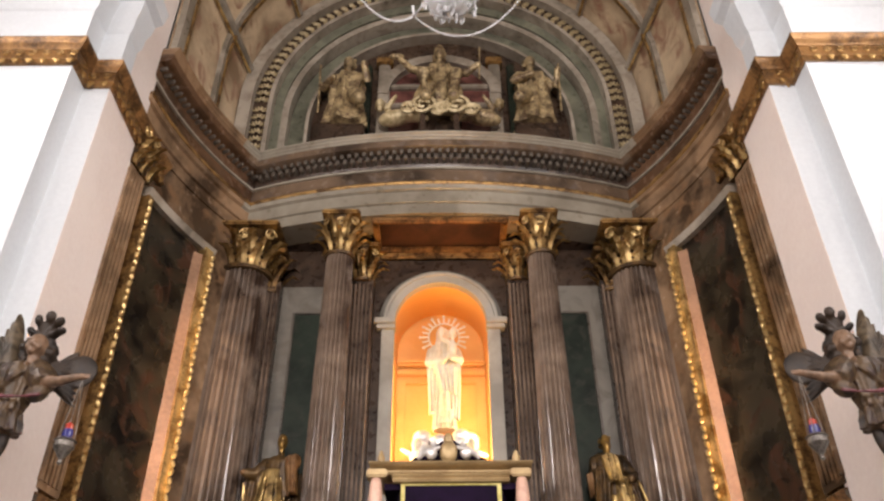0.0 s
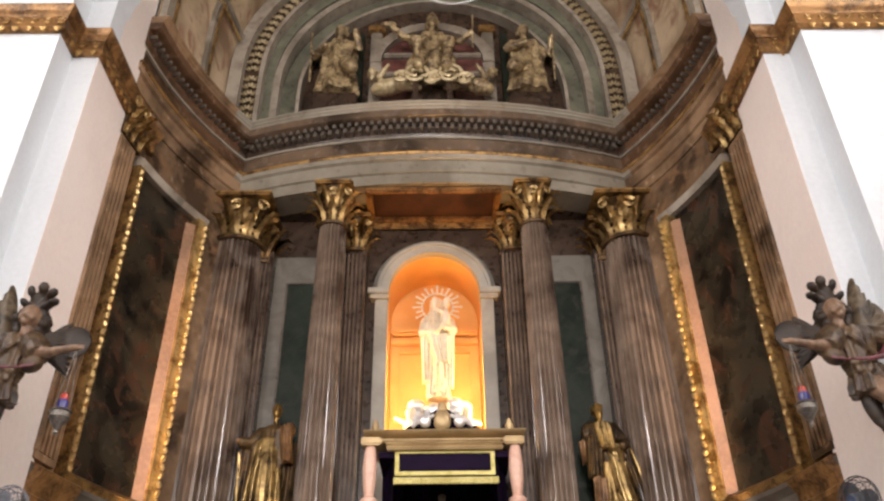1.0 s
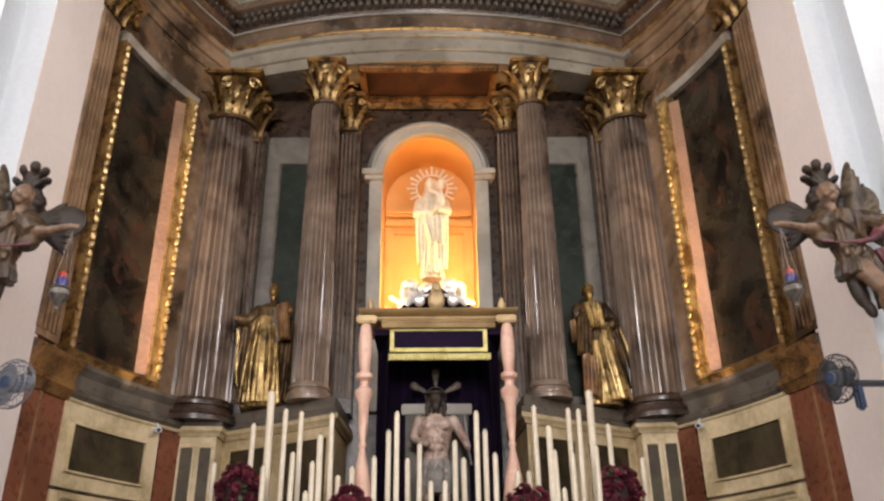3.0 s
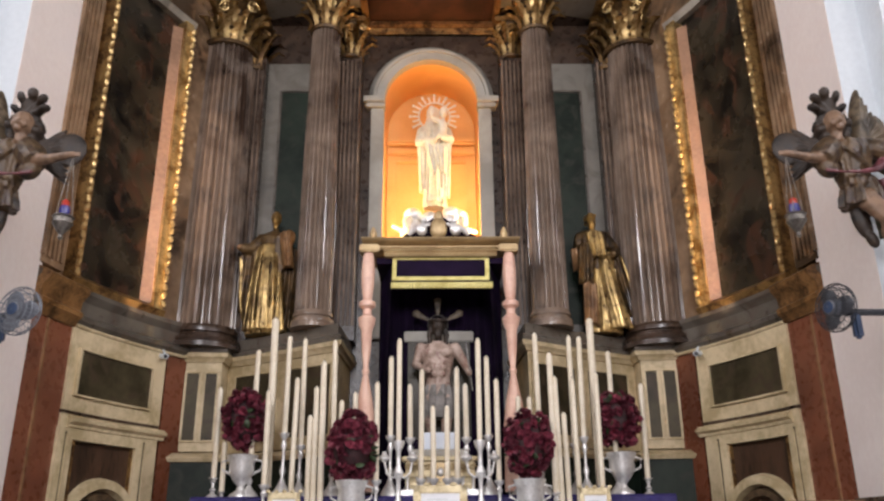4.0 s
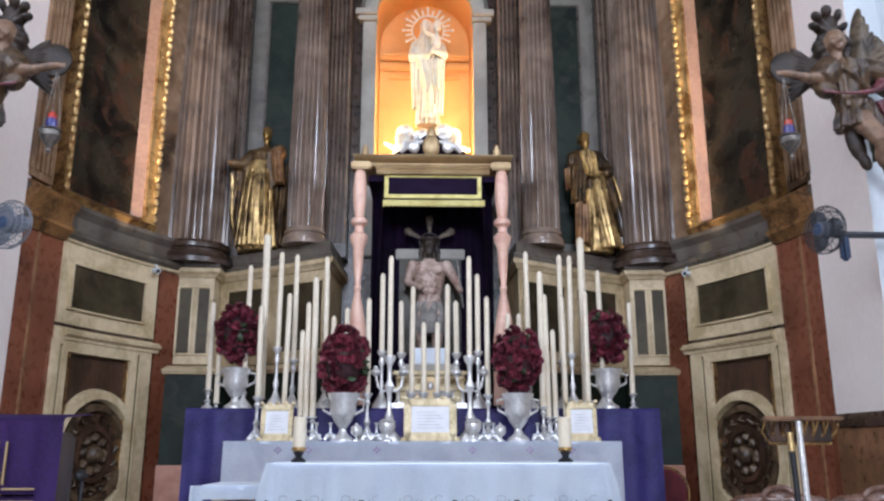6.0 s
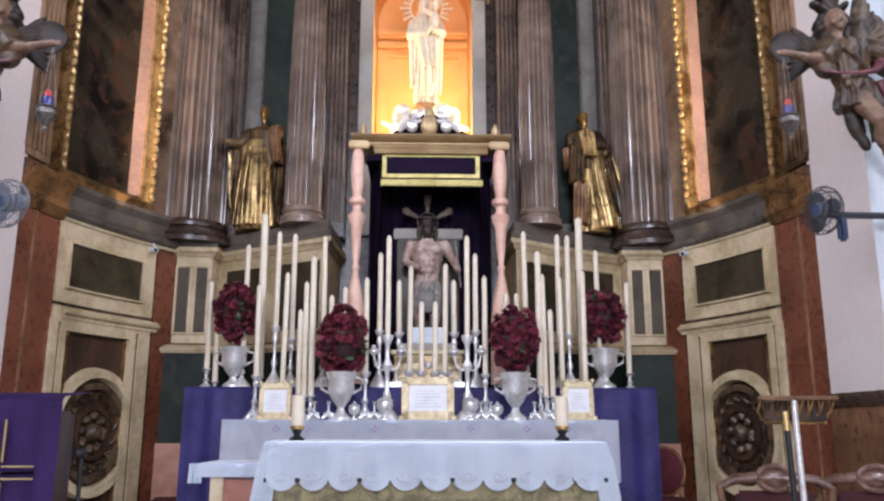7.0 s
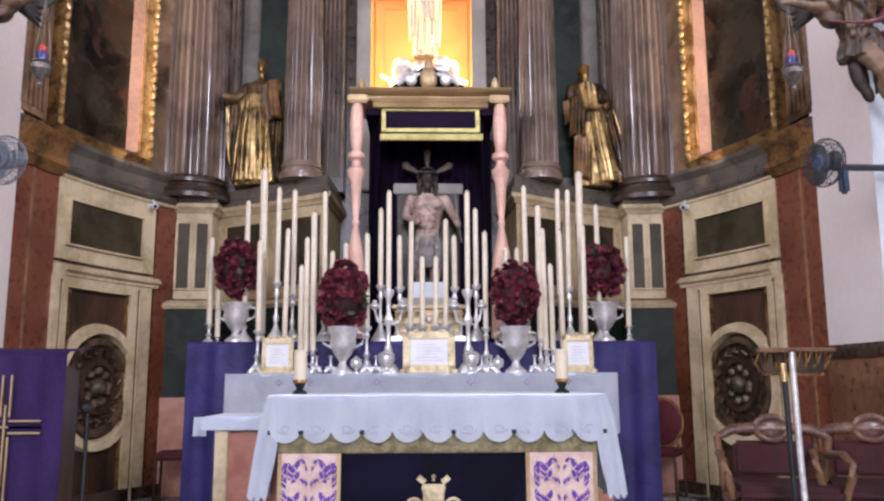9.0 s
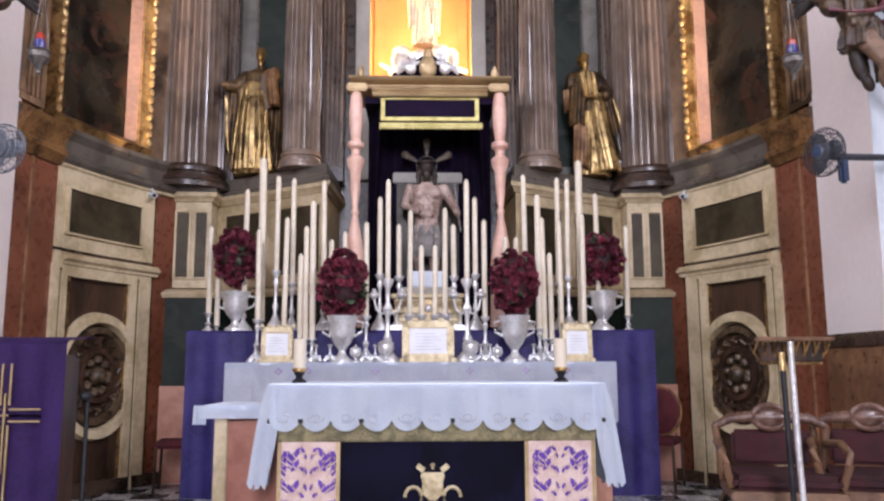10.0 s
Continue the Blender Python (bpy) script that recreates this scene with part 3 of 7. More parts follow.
def column_base(r, z0, z1, seg=32):
    h, k = z1 - z0, 0.93 if r < 0.3 else 0.9
    prof = [(r * 1.3 * k, z0), (r * 1.3 * k, z0 + h * 0.2), (r * 1.24 * k, z0 + h * 0.24), (r * 1.27 * k, z0 + h * 0.34), (r * 1.24 * k, z0 + h * 0.46), (r * 1.12 * k, z0 + h * 0.52), (r * 1.1 * k, z0 + h * 0.64), (r * 1.18 * k, z0 + h * 0.7), (r * 1.18 * k, z0 + h * 0.82), (r * 1.07, z0 + h * 0.88), (r * 1.02, z0 + h)]
    return lathe(bmnew(), prof, seg)


def acanthus(w, h):
    """One curled leaf, standing at the origin, curling towards -y."""
    bm = bmnew()
    rows = []
    for k in range(9):
        t = k / 8
        ww = w * (0.75 + 0.35 * math.sin(t * 3.0)) * (1 - 0.5 * t ** 3) * (1.12 if k % 2 else 0.84)
        out = -0.02 * h - 0.75 * h * t ** 2.4
        zz = h * (t if t < 0.86 else 0.86 - (t - 0.86) * 0.9)
        row = []
        for i in range(5):
            x = (i / 4 - 0.5) * ww
            jag = (1 if i % 2 else 0.86) * (1 + (0.12 if k % 2 else -0.05) * (abs(i - 2) == 2))
            row.append(bm.verts.new((x * jag, out + 0.1 * h * abs(i / 4 - 0.5) * (1 if i != 2 else 0) - (0.05 * h if i == 2 else 0), zz)))
        rows.append(row)
    for a, b in zip(rows, rows[1:]):
        for i in range(4):
            bm.faces.new((a[i], a[i + 1], b[i + 1], b[i]))
    bmesh.ops.solidify(bm, geom=bm.faces[:], thickness=0.012)
    return bm


def volute(r):
    pts = [(r * (1 - k / 26) * math.cos(k * 0.55), 0, r * (1 - k / 26) * math.sin(k * 0.55)) for k in range(24)]
    return tube(bmnew(), pts, [r * 0.2 * (1 - k / 40) for k in range(24)], 6)


def capital(parent, r, z0, z1, mat_, arc=(0, 360), n=8):
    h = z1 - z0
    prof = [(r * 1.06, z0), (r * 1.12, z0 + h * 0.05), (r * 0.86, z0 + h * 0.1), (r * 0.82, z0 + h * 0.5), (r * 0.92, z0 + h * 0.78), (r * 1.2, z0 + h * 0.88)]
    # the bell's darker gilt colours in the shade of the recesses
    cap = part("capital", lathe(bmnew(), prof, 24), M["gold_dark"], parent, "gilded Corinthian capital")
    leaf_me = mesh_of(acanthus(r * (0.62 if n == 8 else 0.5), h * 0.46), "acanthus_leaf", mat_)
    vol_me = mesh_of(volute(min(0.085, r * 0.36)), "volute", mat_)
    for row in (0, 1):
        for k in range(n):
            a = 360 / n * (k + 0.5 * row)
            if arc[0] <= a % 360 <= arc[1] or arc == (0, 360):
                q = radians(a)
                rr = r * (0.9 + 0.02 * row)
                share("leaf", leaf_me, cap, pose(rr * math.sin(q), -rr * math.cos(q), z0 + h * (0.08 + 0.3 * row), 0, 0, a))
    for k in range(4):
        a = 45 + 90 * k
        q = radians(a)
        share("volute", vol_me, cap, pose(r * 1.42 * math.sin(q), -r * 1.42 * math.cos(q), z0 + h * 0.74, 0, 0, a))
        share("volute", vol_me, cap, pose(r * 0.4 * math.sin(radians(a - 45)) * 2.9, -r * 0.4 * math.cos(radians(a - 45)) * 2.9, z0 + h * 0.72, 0, 0, a - 45))
    ab = box(bmnew(), -r * 1.36, r * 1.36, -r * 1.36, r * 1.36, z0 + h * 0.9, z1, 0.02)
    part("abacus", ab, M["gold_old"], cap)
    return cap


def column(name, x, y, r, z0, zb, zc, z1, label, group, flutes=22):
    col = thing(name, label, "column", group, at=(x, y, 0))
    part("base", column_base(r, z0, zb), M["shaft" if r < 0.3 else "marble_dark"], col)
    part("shaft", fluted_column(r, zb, zc, flutes), M["shaft"], col)
    capital(col, r * 0.9, zc, z1, M["gold"], n=12 if r > 0.3 else 8)
    return col


M["shaft"] = surface("fluted_marbling", (0.042, 0.026, 0.018), (0.26, 0.19, 0.14), 0.17, 0, 1.4, 7, 0.04, (0.16, 0.125, 0.1), thin=0.2, stretch=(1, 1, 0.8))
for s in (-1, 1):
    column("column", s * 1.235, 8.08, 0.195, 3.14, 3.32, 6.72, 7.35, "slender fluted column in grey-brown marbling with gilded capital", "retable columns")
    column("column", s * 2.48, 8.5, 0.36, 3.0, 3.24, 6.7, 7.35, "stout fluted column in brown marbling with gilded capital", "retable columns", 30)
    # fluted pilasters flanking the niche
    pil = thing("pilaster", "fluted brown marble pilaster with gilded capital beside the niche", "pilaster", "niche pilasters", at=(s * 1.0, 8.62, 0))
    b = box(bmnew(), -0.15, 0.15, -0.1, 0.18, 3.14, 6.72)
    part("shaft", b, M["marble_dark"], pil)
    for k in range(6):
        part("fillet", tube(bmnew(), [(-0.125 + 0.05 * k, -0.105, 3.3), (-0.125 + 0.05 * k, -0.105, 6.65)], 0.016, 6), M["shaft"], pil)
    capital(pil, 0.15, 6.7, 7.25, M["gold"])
    # half-hidden pilaster beside the stout column, its shade put into darker marble
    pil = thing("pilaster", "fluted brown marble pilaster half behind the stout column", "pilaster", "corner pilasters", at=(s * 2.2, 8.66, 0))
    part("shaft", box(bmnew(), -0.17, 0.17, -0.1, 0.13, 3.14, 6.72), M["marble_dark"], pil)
    for k in range(6):
        part("fillet", tube(bmnew(), [(-0.14 + 0.056 * k, -0.105, 3.3), (-0.14 + 0.056 * k, -0.105, 6.65)], 0.018, 6), M["shaft"], pil)
    capital(pil, 0.15, 6.55, 7.2, M["gold_old"])
    # framed green panel on the back wall, beside the columns
    pan = thing("wall_panel", "green marble panel in a grey moulded frame behind a gilt statue", "panel", "green panels")
    xa, xb = sorted((s * 1.34, s * 2.18))
    fr = box(bmnew(), xa, xb, 8.72, 8.797, 3.2, 6.75, 0.015)
    part("frame", fr, M["frame_grey"], pan)
    fa_, fb_ = sorted((s * 1.44, s * 1.84))
    part("field", box(bmnew(), fa_, fb_, 8.712, 8.75, 3.35, 6.32, 0.004), M["marble_green"], pan)
    rim = bmnew()
    for x0, x1, z0, z1 in ((fa_ - 0.03, fa_, 3.35, 6.35), (fb_, fb_ + 0.03, 3.35, 6.35), (fa_, fb_, 6.32, 6.35)):
        box(rim, x0, x1, 8.7, 8.74, z0, z1, 0.006)
    part("inner_moulding", rim, M["dado_dark"], pan)
    # panelled pedestals under the columns
    ped = thing("pedestal", "stepped stone pedestal with cream frames and dark panels under the columns", "pedestal", "column pedestals")
    path = [(-2.58, 8.9), (-2.58, 8.3), (-2.2, 8.33), (-2.2, 8.62), (-1.5, 8.2), (-0.95, 7.82), (-0.9, 8.9)]
    path = path if s < 0 else [(-x, y) for x, y in path][::-1]
    part("plinth", sweep(bmnew(), path, [(-0.3, 0), (0.09, 0), (0.09, 0.95), (-0.3, 0.95)]), M["marble_pink"], ped, "pink marble plinth")
    part("green_base", sweep(bmnew(), path, [(-0.3, 0.95), (0.07, 0.95), (0.07, 1.84), (-0.3, 1.84)]), M["marble_green"], ped, "green marble base")
    part("lower_moulding", sweep(bmnew(), path, [(-0.3, 1.84), (0.1, 1.84), (0.12, 1.88), (0.06, 1.93), (-0.3, 1.95)]), M["cream"], ped)
    part("die", sweep(bmnew(), path, [(-0.3, 1.95), (0.0, 1.95), (0.0, 2.86), (-0.3, 2.86)]), M["cream"], ped)
    part("upper_moulding", sweep(bmnew(), path, [(-0.3, 2.86), (0.02, 2.86), (0.03, 2.89), (0.06, 2.91), (0.07, 2.95), (-0.3, 2.96)]), M["cream"], ped)
    part("block", sweep(bmnew(), path, [(-0.3, 2.96), (0.05, 2.96), (0.06, 3.0), (0.02, 3.03), (0.02, 3.14), (-0.3, 3.14)]), M["dado_dark"], ped, "grey-brown top course")
    for (xa, ya), (xb, yb), i0, i1 in (((-2.58, 8.3), (-2.2, 8.33), 0.1, 0.42), ((-2.58, 8.3), (-2.2, 8.33), 0.6, 0.9), ((-2.2, 8.62), (-1.5, 8.2), 0.16, 0.84), ((-1.5, 8.2), (-0.95, 7.82), 0.07, 0.92)):
        pb = Vector((xb if s < 0 else -xb, yb))
        pa = Vector((xa if s < 0 else -xa, ya))
        q0, q1 = pa.lerp(pb, i0), pa.lerp(pb, i1)
        pp = [tuple(q0), tuple(q1)] if s < 0 else [tuple(q1), tuple(q0)]
        part("dark_panel", sweep(bmnew(), pp, [(-0.05, 2.06), (0.006, 2.06), (0.006, 2.74), (-0.05, 2.74)]), M["marble_olive"], ped, "dark olive marble panel")
        d_ = (Vector(pp[1]) - Vector(pp[0])).normalized() * 0.022
        for e0, e1, z0, z1 in ((Vector(pp[0]) - d_, Vector(pp[0]), 2.04, 2.76), (Vector(pp[1]), Vector(pp[1]) + d_, 2.04, 2.76), (Vector(pp[0]), Vector(pp[1]), 2.04, 2.06), (Vector(pp[0]), Vector(pp[1]), 2.74, 2.76)):
            part("panel_bead", sweep(bmnew(), [tuple(e0), tuple(e1)], [(-0.02, z0), (0.018, z0), (0.022, (z0 + z1) / 2), (0.018, z1), (-0.02, z1)]), M["cream"], ped)



# ---- upper zone: lunette, archivolts, vault ----
CZ = 9.75


def arch_bar(bm, r0, r1, y0, y1, cz=CZ, foot=8.5, n=32, zs=1.0):
    """A stilted round arch, rectangular in section."""
    rows = []
    pts = [(1, foot)] + [(math.cos(math.pi * i / n), None) for i in range(n + 1)] + [(-1, foot)]
    for k in range(n + 3):
        row = []
        for r, y in ((r0, y0), (r1, y0), (r1, y1), (r0, y1)):
            if k == 0 or k == n + 2:
                row.append(bm.verts.new((r if k == 0 else -r, y, foot)))
            else:
                a = math.pi * (k - 1) / n
                row.append(bm.verts.new((r * math.cos(a), y, cz + r * math.sin(a) * zs)))
        rows.append(row)
    for p, q in zip(rows, rows[1:]):
        for i in range(4):
            bm.faces.new((p[i], p[(i + 1) % 4], q[(i + 1) % 4], q[i]))
    bm.faces.new(rows[0]), bm.faces.new(rows[-1])
    return bm


lun = thing("archivolt", "concentric marbled and gilded arches round the carved lunette", "arch", kind="structure")
part("inner_moulding", arch_bar(bmnew(), 1.95, 2.0, 8.6, 8.8, 9.6), M["marble_grey"], lun, "pale moulding")
part("inner_field", arch_bar(bmnew(), 2.0, 2.24, 8.7, 8.8, 9.6), M["marble_sage"], lun, "green marbled band")
part("middle_moulding", arch_bar(bmnew(), 2.24, 2.34, 8.5, 8.8, 9.65), M["marble_grey"], lun)
part("green_band", arch_bar(bmnew(), 2.34, 2.5, 8.5, 8.8, 9.7), M["marble_sage"], lun, "green marbled band")
part("leaf_band", arch_bar(bmnew(), 2.5, 2.76, 8.4, 8.8), M["marble_dark"], lun, "dark band under the leaf carving")
part("leaf_band_edge", arch_bar(bmnew(), 2.46, 2.52, 8.33, 8.8), M["marble_grey"], lun)
part("outer_band", arch_bar(bmnew(), 2.75, 2.93, 8.26, 8.8), M["marble_grey"], lun, "grey marble band")
lm = bmnew()
for q in (-1, 1):
    blob(lm, (q * 0.062, 0, 0.01), (0.022, 0.026, 0.07), 1, pose(0, 0, 0, 0, q * 26))
    blob(lm, (q * 0.022, -0.012, 0.03), (0.018, 0.026, 0.06), 1, pose(0, 0, 0, 0, q * 12))
    blob(lm, (q * 0.1, 0.01, 0.0), (0.014, 0.018, 0.05), 1, pose(0, 0, 0, 0, q * 50))
bmesh.ops.scale(lm, vec=(0.95, 1.0, 0.74), verts=lm.verts)
lm = mesh_of(lm, "laurel_leaf", M["ivory_gilt"])
steps = [(2.63, 8.6 + 0.145 * k, 0) for k in range(8)]
for s in (-1, 1):
    for r, z, a in steps:
        share("leaf", lm, lun, pose(s * r, 8.38, z, 0, 0, 0))
for k in range(58):
    a = math.pi * (k + 0.5) / 58
    share("leaf", lm, lun, pose(2.63 * math.cos(a), 8.38, CZ + 2.63 * math.sin(a), 0, (-1 if a < math.pi / 2 else 1) * (math.degrees(a) if a < math.pi / 2 else 180 - math.degrees(a)), 0))

bm = bmnew()
rows = []
for j in range(9):
    y = 6.36 + (8.3 - 6.36) * j / 8
    hw = 3.22 - 0.28 * (j / 8)
    row = [bm.verts.new((hw, y, 8.45))]
    row += [bm.verts.new((hw * math.cos(math.pi * i / 32), y, CZ + hw * math.sin(math.pi * i / 32))) for i in range(33)]
    row.append(bm.verts.new((-hw, y, 8.45)))
    rows.append(row)
for p, q in zip(rows, rows[1:]):
    for i in range(len(p) - 1):
        bm.faces.new((p[i], p[i + 1], q[i + 1], q[i]))
vault = structure("vault", bm, M["vault"], "barrel vault in brown and olive marbling with grey ribs", "vault")
for j, (ya, yb) in enumerate(((6.4, 6.62), (7.5, 7.62))):
    hw = 3.22 - 0.28 * ((ya + yb) / 2 - 6.36) / 1.94
    part("rib", arch_bar(bmnew(), hw - 0.06, hw + 0.05, ya, yb), M["marble_grey"], vault, "grey rib")
    part("gilt_fillet", arch_bar(bmnew(), hw - 0.085, hw - 0.055, yb - 0.03, yb + 0.02), M["gold_old"], vault, "gilded fillet")
for s in (-1, 1):
    for a in (12, 40, 68):
        q = radians(a)
        pa, pb = (s * 3.17 * math.cos(q), 6.5, CZ + 3.17 * math.sin(q)), (s * 2.92 * math.cos(q), 8.25, CZ + 2.92 * math.sin(q))
        part("rib", tube(bmnew(), [pa, pb], 0.07, 8), M["marble_grey"], vault)
        part("gilt_fillet", tube(bmnew(), [(pa[0] * 0.985, 6.9, pa[2] - 0.13), (pb[0] * 0.99, 8.2, pb[2] - 0.13)], 0.022, 6), M["gold"], vault)

# architecture inside the lunette: pilasters and red curved panels behind the figures
rel = thing("lunette_relief_frame", "painted pilasters and red panels framing the carved figures", "relief frame", kind="structure")
for s in (-1, 1):
    part("pilaster", box(bmnew(), s * 0.86 - 0.09, s * 0.86 + 0.09, 8.62, 8.79, 8.5, 11.0, 0.02), M["marble_grey"], rel)
    part("pilaster", box(bmnew(), s * 1.12 - 0.06, s * 1.12 + 0.06, 8.66, 8.79, 8.5, 10.9, 0.02), M["marble_green"], rel)
    part("pilaster_cap", box(bmnew(), s * 0.86 - 0.13, s * 0.86 + 0.13, 8.58, 8.79, 10.85, 11.0, 0.02), M["gold_old"], rel)
bm = arch_bar(bmnew(), 0.78, 0.95, 8.6, 8.79, 10.2, 10.2, 16, 0.9)
part("curved_pediment", bm, M["marble_grey"], rel)
part("red_field", box(bmnew(), -0.77, 0.77, 8.72, 8.795, 8.5, 10.9), M["marble_red2"], rel, "dull red painted field")
for z in (9.95, 10.35):
    part("moulding", box(bmnew(), -0.77, 0.77, 8.64, 8.79, z, z + 0.09, 0.02), M["marble_grey"], rel)


# ---- wing pictures and doors ----
def wing_frame_at(side, u, off, z):
    s_ = wing_s(u, off)
    p, q = wing_point(s_), wing_point(min(1, s_ + 0.01))
    d = (q - p).normalized()
    n = Vector((-d.y, d.x))
    if n.y > 0:
        n = -n
    p = p + n * off
    return Vector((side * p.x, p.y, z)), math.degrees(math.atan2(side * n.x, -n.y))


bead_me = mesh_of(blob(bmnew(), (0, 0, 0), (0.028, 0.028, 0.045), 1), "bead", M["gold"])
for s in (-1, 1):
    pic = thing("wall_painting", "tall dark oil painting in a gilded frame on the curved wall", "painting", "wing paintings")
    Z0, Z1 = 3.3, 6.68
    part("canvas", wing_bar(bmnew(), s, 0.462, 0.371, Z0 + 0.02, Z1 - 0.02, -0.02, 0.02, 14), M["canvas"], pic, "darkened oil canvas with vague figures")
    # splayed inner reveal towards the column; its salmon holds the warm gleam there
    bm = bmnew()
    A0, _ = wing_frame_at(s, 0.378, 0.025, 0)
    B0, _ = wing_frame_at(s, 0.3585, 0.1, 0)
    vs = []
    for p in (A0, B0):
        for dy in (0, 0.03):
            vs.append([bm.verts.new((p.x + s * dy, p.y + dy, z)) for z in (Z0 + 0.05, Z1 - 0.1)])
    for a, b in ((0, 2), (1, 3), (0, 1), (2, 3)):
        bm.faces.new((vs[a][0], vs[b][0], vs[b][1], vs[a][1]))
    part("reveal", bm, M["salmon"], pic, "salmon reveal with the warm gleam put into its colour")
    part("inner_frame", wing_bar(bmnew(), s, 0.359, 0.347, Z0, Z1, -0.02, 0.12, 3), M["gold"], pic, "gilded moulding")
    part("outer_frame", wing_bar(bmnew(), s, 0.467, 0.459, Z0, Z1, -0.02, 0.09, 3), M["gold_old"], pic, "gilded moulding")
    part("top_frame", sweep(bmnew(), wing_path(s, 0.467, 0.344, 12, 0.1), [(-0.02, Z1 - 0.02), (0.09, Z1 - 0.02), (0.12, Z1 + 0.06), (0.06, Z1 + 0.1), (-0.02, Z1 + 0.1)]), M["marble_grey"], pic)
    part("bottom_frame", sweep(bmnew(), wing_path(s, 0.467, 0.344, 12, 0.1), [(-0.02, Z0 - 0.06), (0.09, Z0 - 0.06), (0.12, Z0), (0.05, Z0 + 0.05), (-0.02, Z0 + 0.05)]), M["gold_old"], pic)
    for k in range(38):
        z = Z0 + 0.06 + k * 0.087
        for u, off in ((0.4635, 0.1), (0.3465, 0.14)):
            p, a = wing_frame_at(s, u, off, z)
            share("bead", bead_me, pic, Matrix.Translation(p) @ pose(0, 0, 0, 0, 18 if k % 2 else -18, 0))
    # door with a round carved medallion under the painting
    door = thing("door_left" if s < 0 else "door_right", "dark wooden door with a carved round medallion in a cream stone surround", "door", kind="structure")
    part("surround", wing_bar(bmnew(), s, 0.456, 0.438, 0.0, 2.02, -0.03, 0.08, 3), M["cream"], door)
    part("surround", wing_bar(bmnew(), s, 0.360, 0.335, 0.0, 2.02, -0.03, 0.08, 3), M["cream"], door)
    part("surround", wing_bar(bmnew(), s, 0.438, 0.360, 1.93, 2.02, -0.03, 0.08, 6), M["cream"], door)
    # proud dark strips put the moulding's shadow lines into colour, each beside a bead
    for u0, u1 in ((0.4475, 0.4455), (0.3515, 0.3495)):
        part("surround_groove", wing_bar(bmnew(), s, u0, u1, 0.0, 1.99, 0.0, 0.083, 2), M["marble_olive"], door)
        part("surround_bead", wing_bar(bmnew(), s, u0 - 0.0024, u1 - 0.0024, 0.0, 1.97, 0.0, 0.095, 2), M["cream"], door)
    part("inner_bead", wing_bar(bmnew(), s, 0.438, 0.434, 0.0, 1.93, -0.02, 0.05, 2), M["gold_old"], door)
    part("inner_bead", wing_bar(bmnew(), s, 0.364, 0.360, 0.0, 1.93, -0.02, 0.05, 2), M["gold_old"], door)
    leaf = part("leaf", wing_bar(bmnew(), s, 0.434, 0.364, 0.02, 1.93, -0.02, 0.015, 6), M["wood"], door)
    c, a = wing_frame_at(s, 0.398, 0.02, 1.06)
    m = Matrix.Translation(c) @ Matrix.Rotation(radians(a), 4, "Z") @ Matrix.Rotation(radians(90), 4, "X")

    def ring(bm, r, t, y):
        pts = 40
        rows = []
        for k in range(pts):
            q = 2 * math.pi * k / pts
            rows.append([bm.verts.new(m @ Vector((rr * math.cos(q), rr * math.sin(q) * 1.12, hh))) for rr, hh in ((r - t, 0), (r - t * 0.7, y), (r + t * 0.7, y), (r + t, 0))])
        for k in range(pts):
            p_, q_ = rows[k], rows[(k + 1) % pts]
            for i in range(3):
                bm.faces.new((p_[i], p_[i + 1], q_[i + 1], q_[i]))
        return bm

    part("medallion_ring", ring(bmnew(), 0.47, 0.05, 0.07), M["cream"], leaf, "cream painted ring")
    part("carved_ring", ring(bmnew(), 0.37, 0.035, 0.05), M["carved_door"], leaf, "carved ring")
    part("carved_ring", ring(bmnew(), 0.20, 0.03, 0.05), M["wood"], leaf)
    bm = bmnew()
    for k in range(9):
        q = k * 0.75
        blob(bm, m @ Vector((0.13 * math.cos(q), 0.15 * math.sin(q), 0.02)), (0.05, 0.05, 0.05), 1)
    blob(bm, m @ Vector((0, 0, 0.03)), (0.08, 0.08, 0.09), 2)
    for k in range(16):
        q = k * math.pi / 8
        tube(bm, [m @ Vector((0.26 * math.cos(q), 0.29 * math.sin(q), 0.01)), m @ Vector((0.29 * math.cos(q + 0.2), 0.32 * math.sin(q + 0.2), 0.03)), m @ Vector((0.31 * math.cos(q + 0.1), 0.35 * math.sin(q + 0.1), 0.01))], 0.016, 6)
    part("carving", bm, M["carved_door"], leaf, "dull carved foliage")

# gilded leaves of the wings' end capitals, and the carved edge of the pier bands
leaf_me = mesh_of(acanthus(0.13, 0.24), "end_leaf", M["gold"])
vol_me = mesh_of(volute(0.07), "end_volute", M["gold"])
for s in (-1, 1):
    cap = [o for o in bpy.data.objects["wall_wing_left" if s < 0 else "wall_wing_right"].children if o.name.startswith("end_capital")][0]
    for row in (0, 1):
        for u in ((0.507, 0.492, 0.477) if row == 0 else (0.5, 0.484)):
            p, a = wing_frame_at(s, u, 0.1, 6.74 + 0.2 * row)
            share("leaf", leaf_me, cap, Matrix.Translation(p) @ Matrix.Rotation(radians(a), 4, "Z"))
    for u in (0.505, 0.478):
        p, a = wing_frame_at(s, u, 0.17, 7.16)
        share("volute", vol_me, cap, Matrix.Translation(p) @ Matrix.Rotation(radians(a), 4, "Z"))
drop_me = mesh_of(blob(blob(bmnew(), (0, -0.01, 0), (0.045, 0.02, 0.03), 1), (0, -0.012, -0.03), (0.02, 0.016, 0.022), 1), "carved_drop", M["gold_old"])
curl_me = mesh_of(volute(0.04), "carved_curl", M["gold_old"])
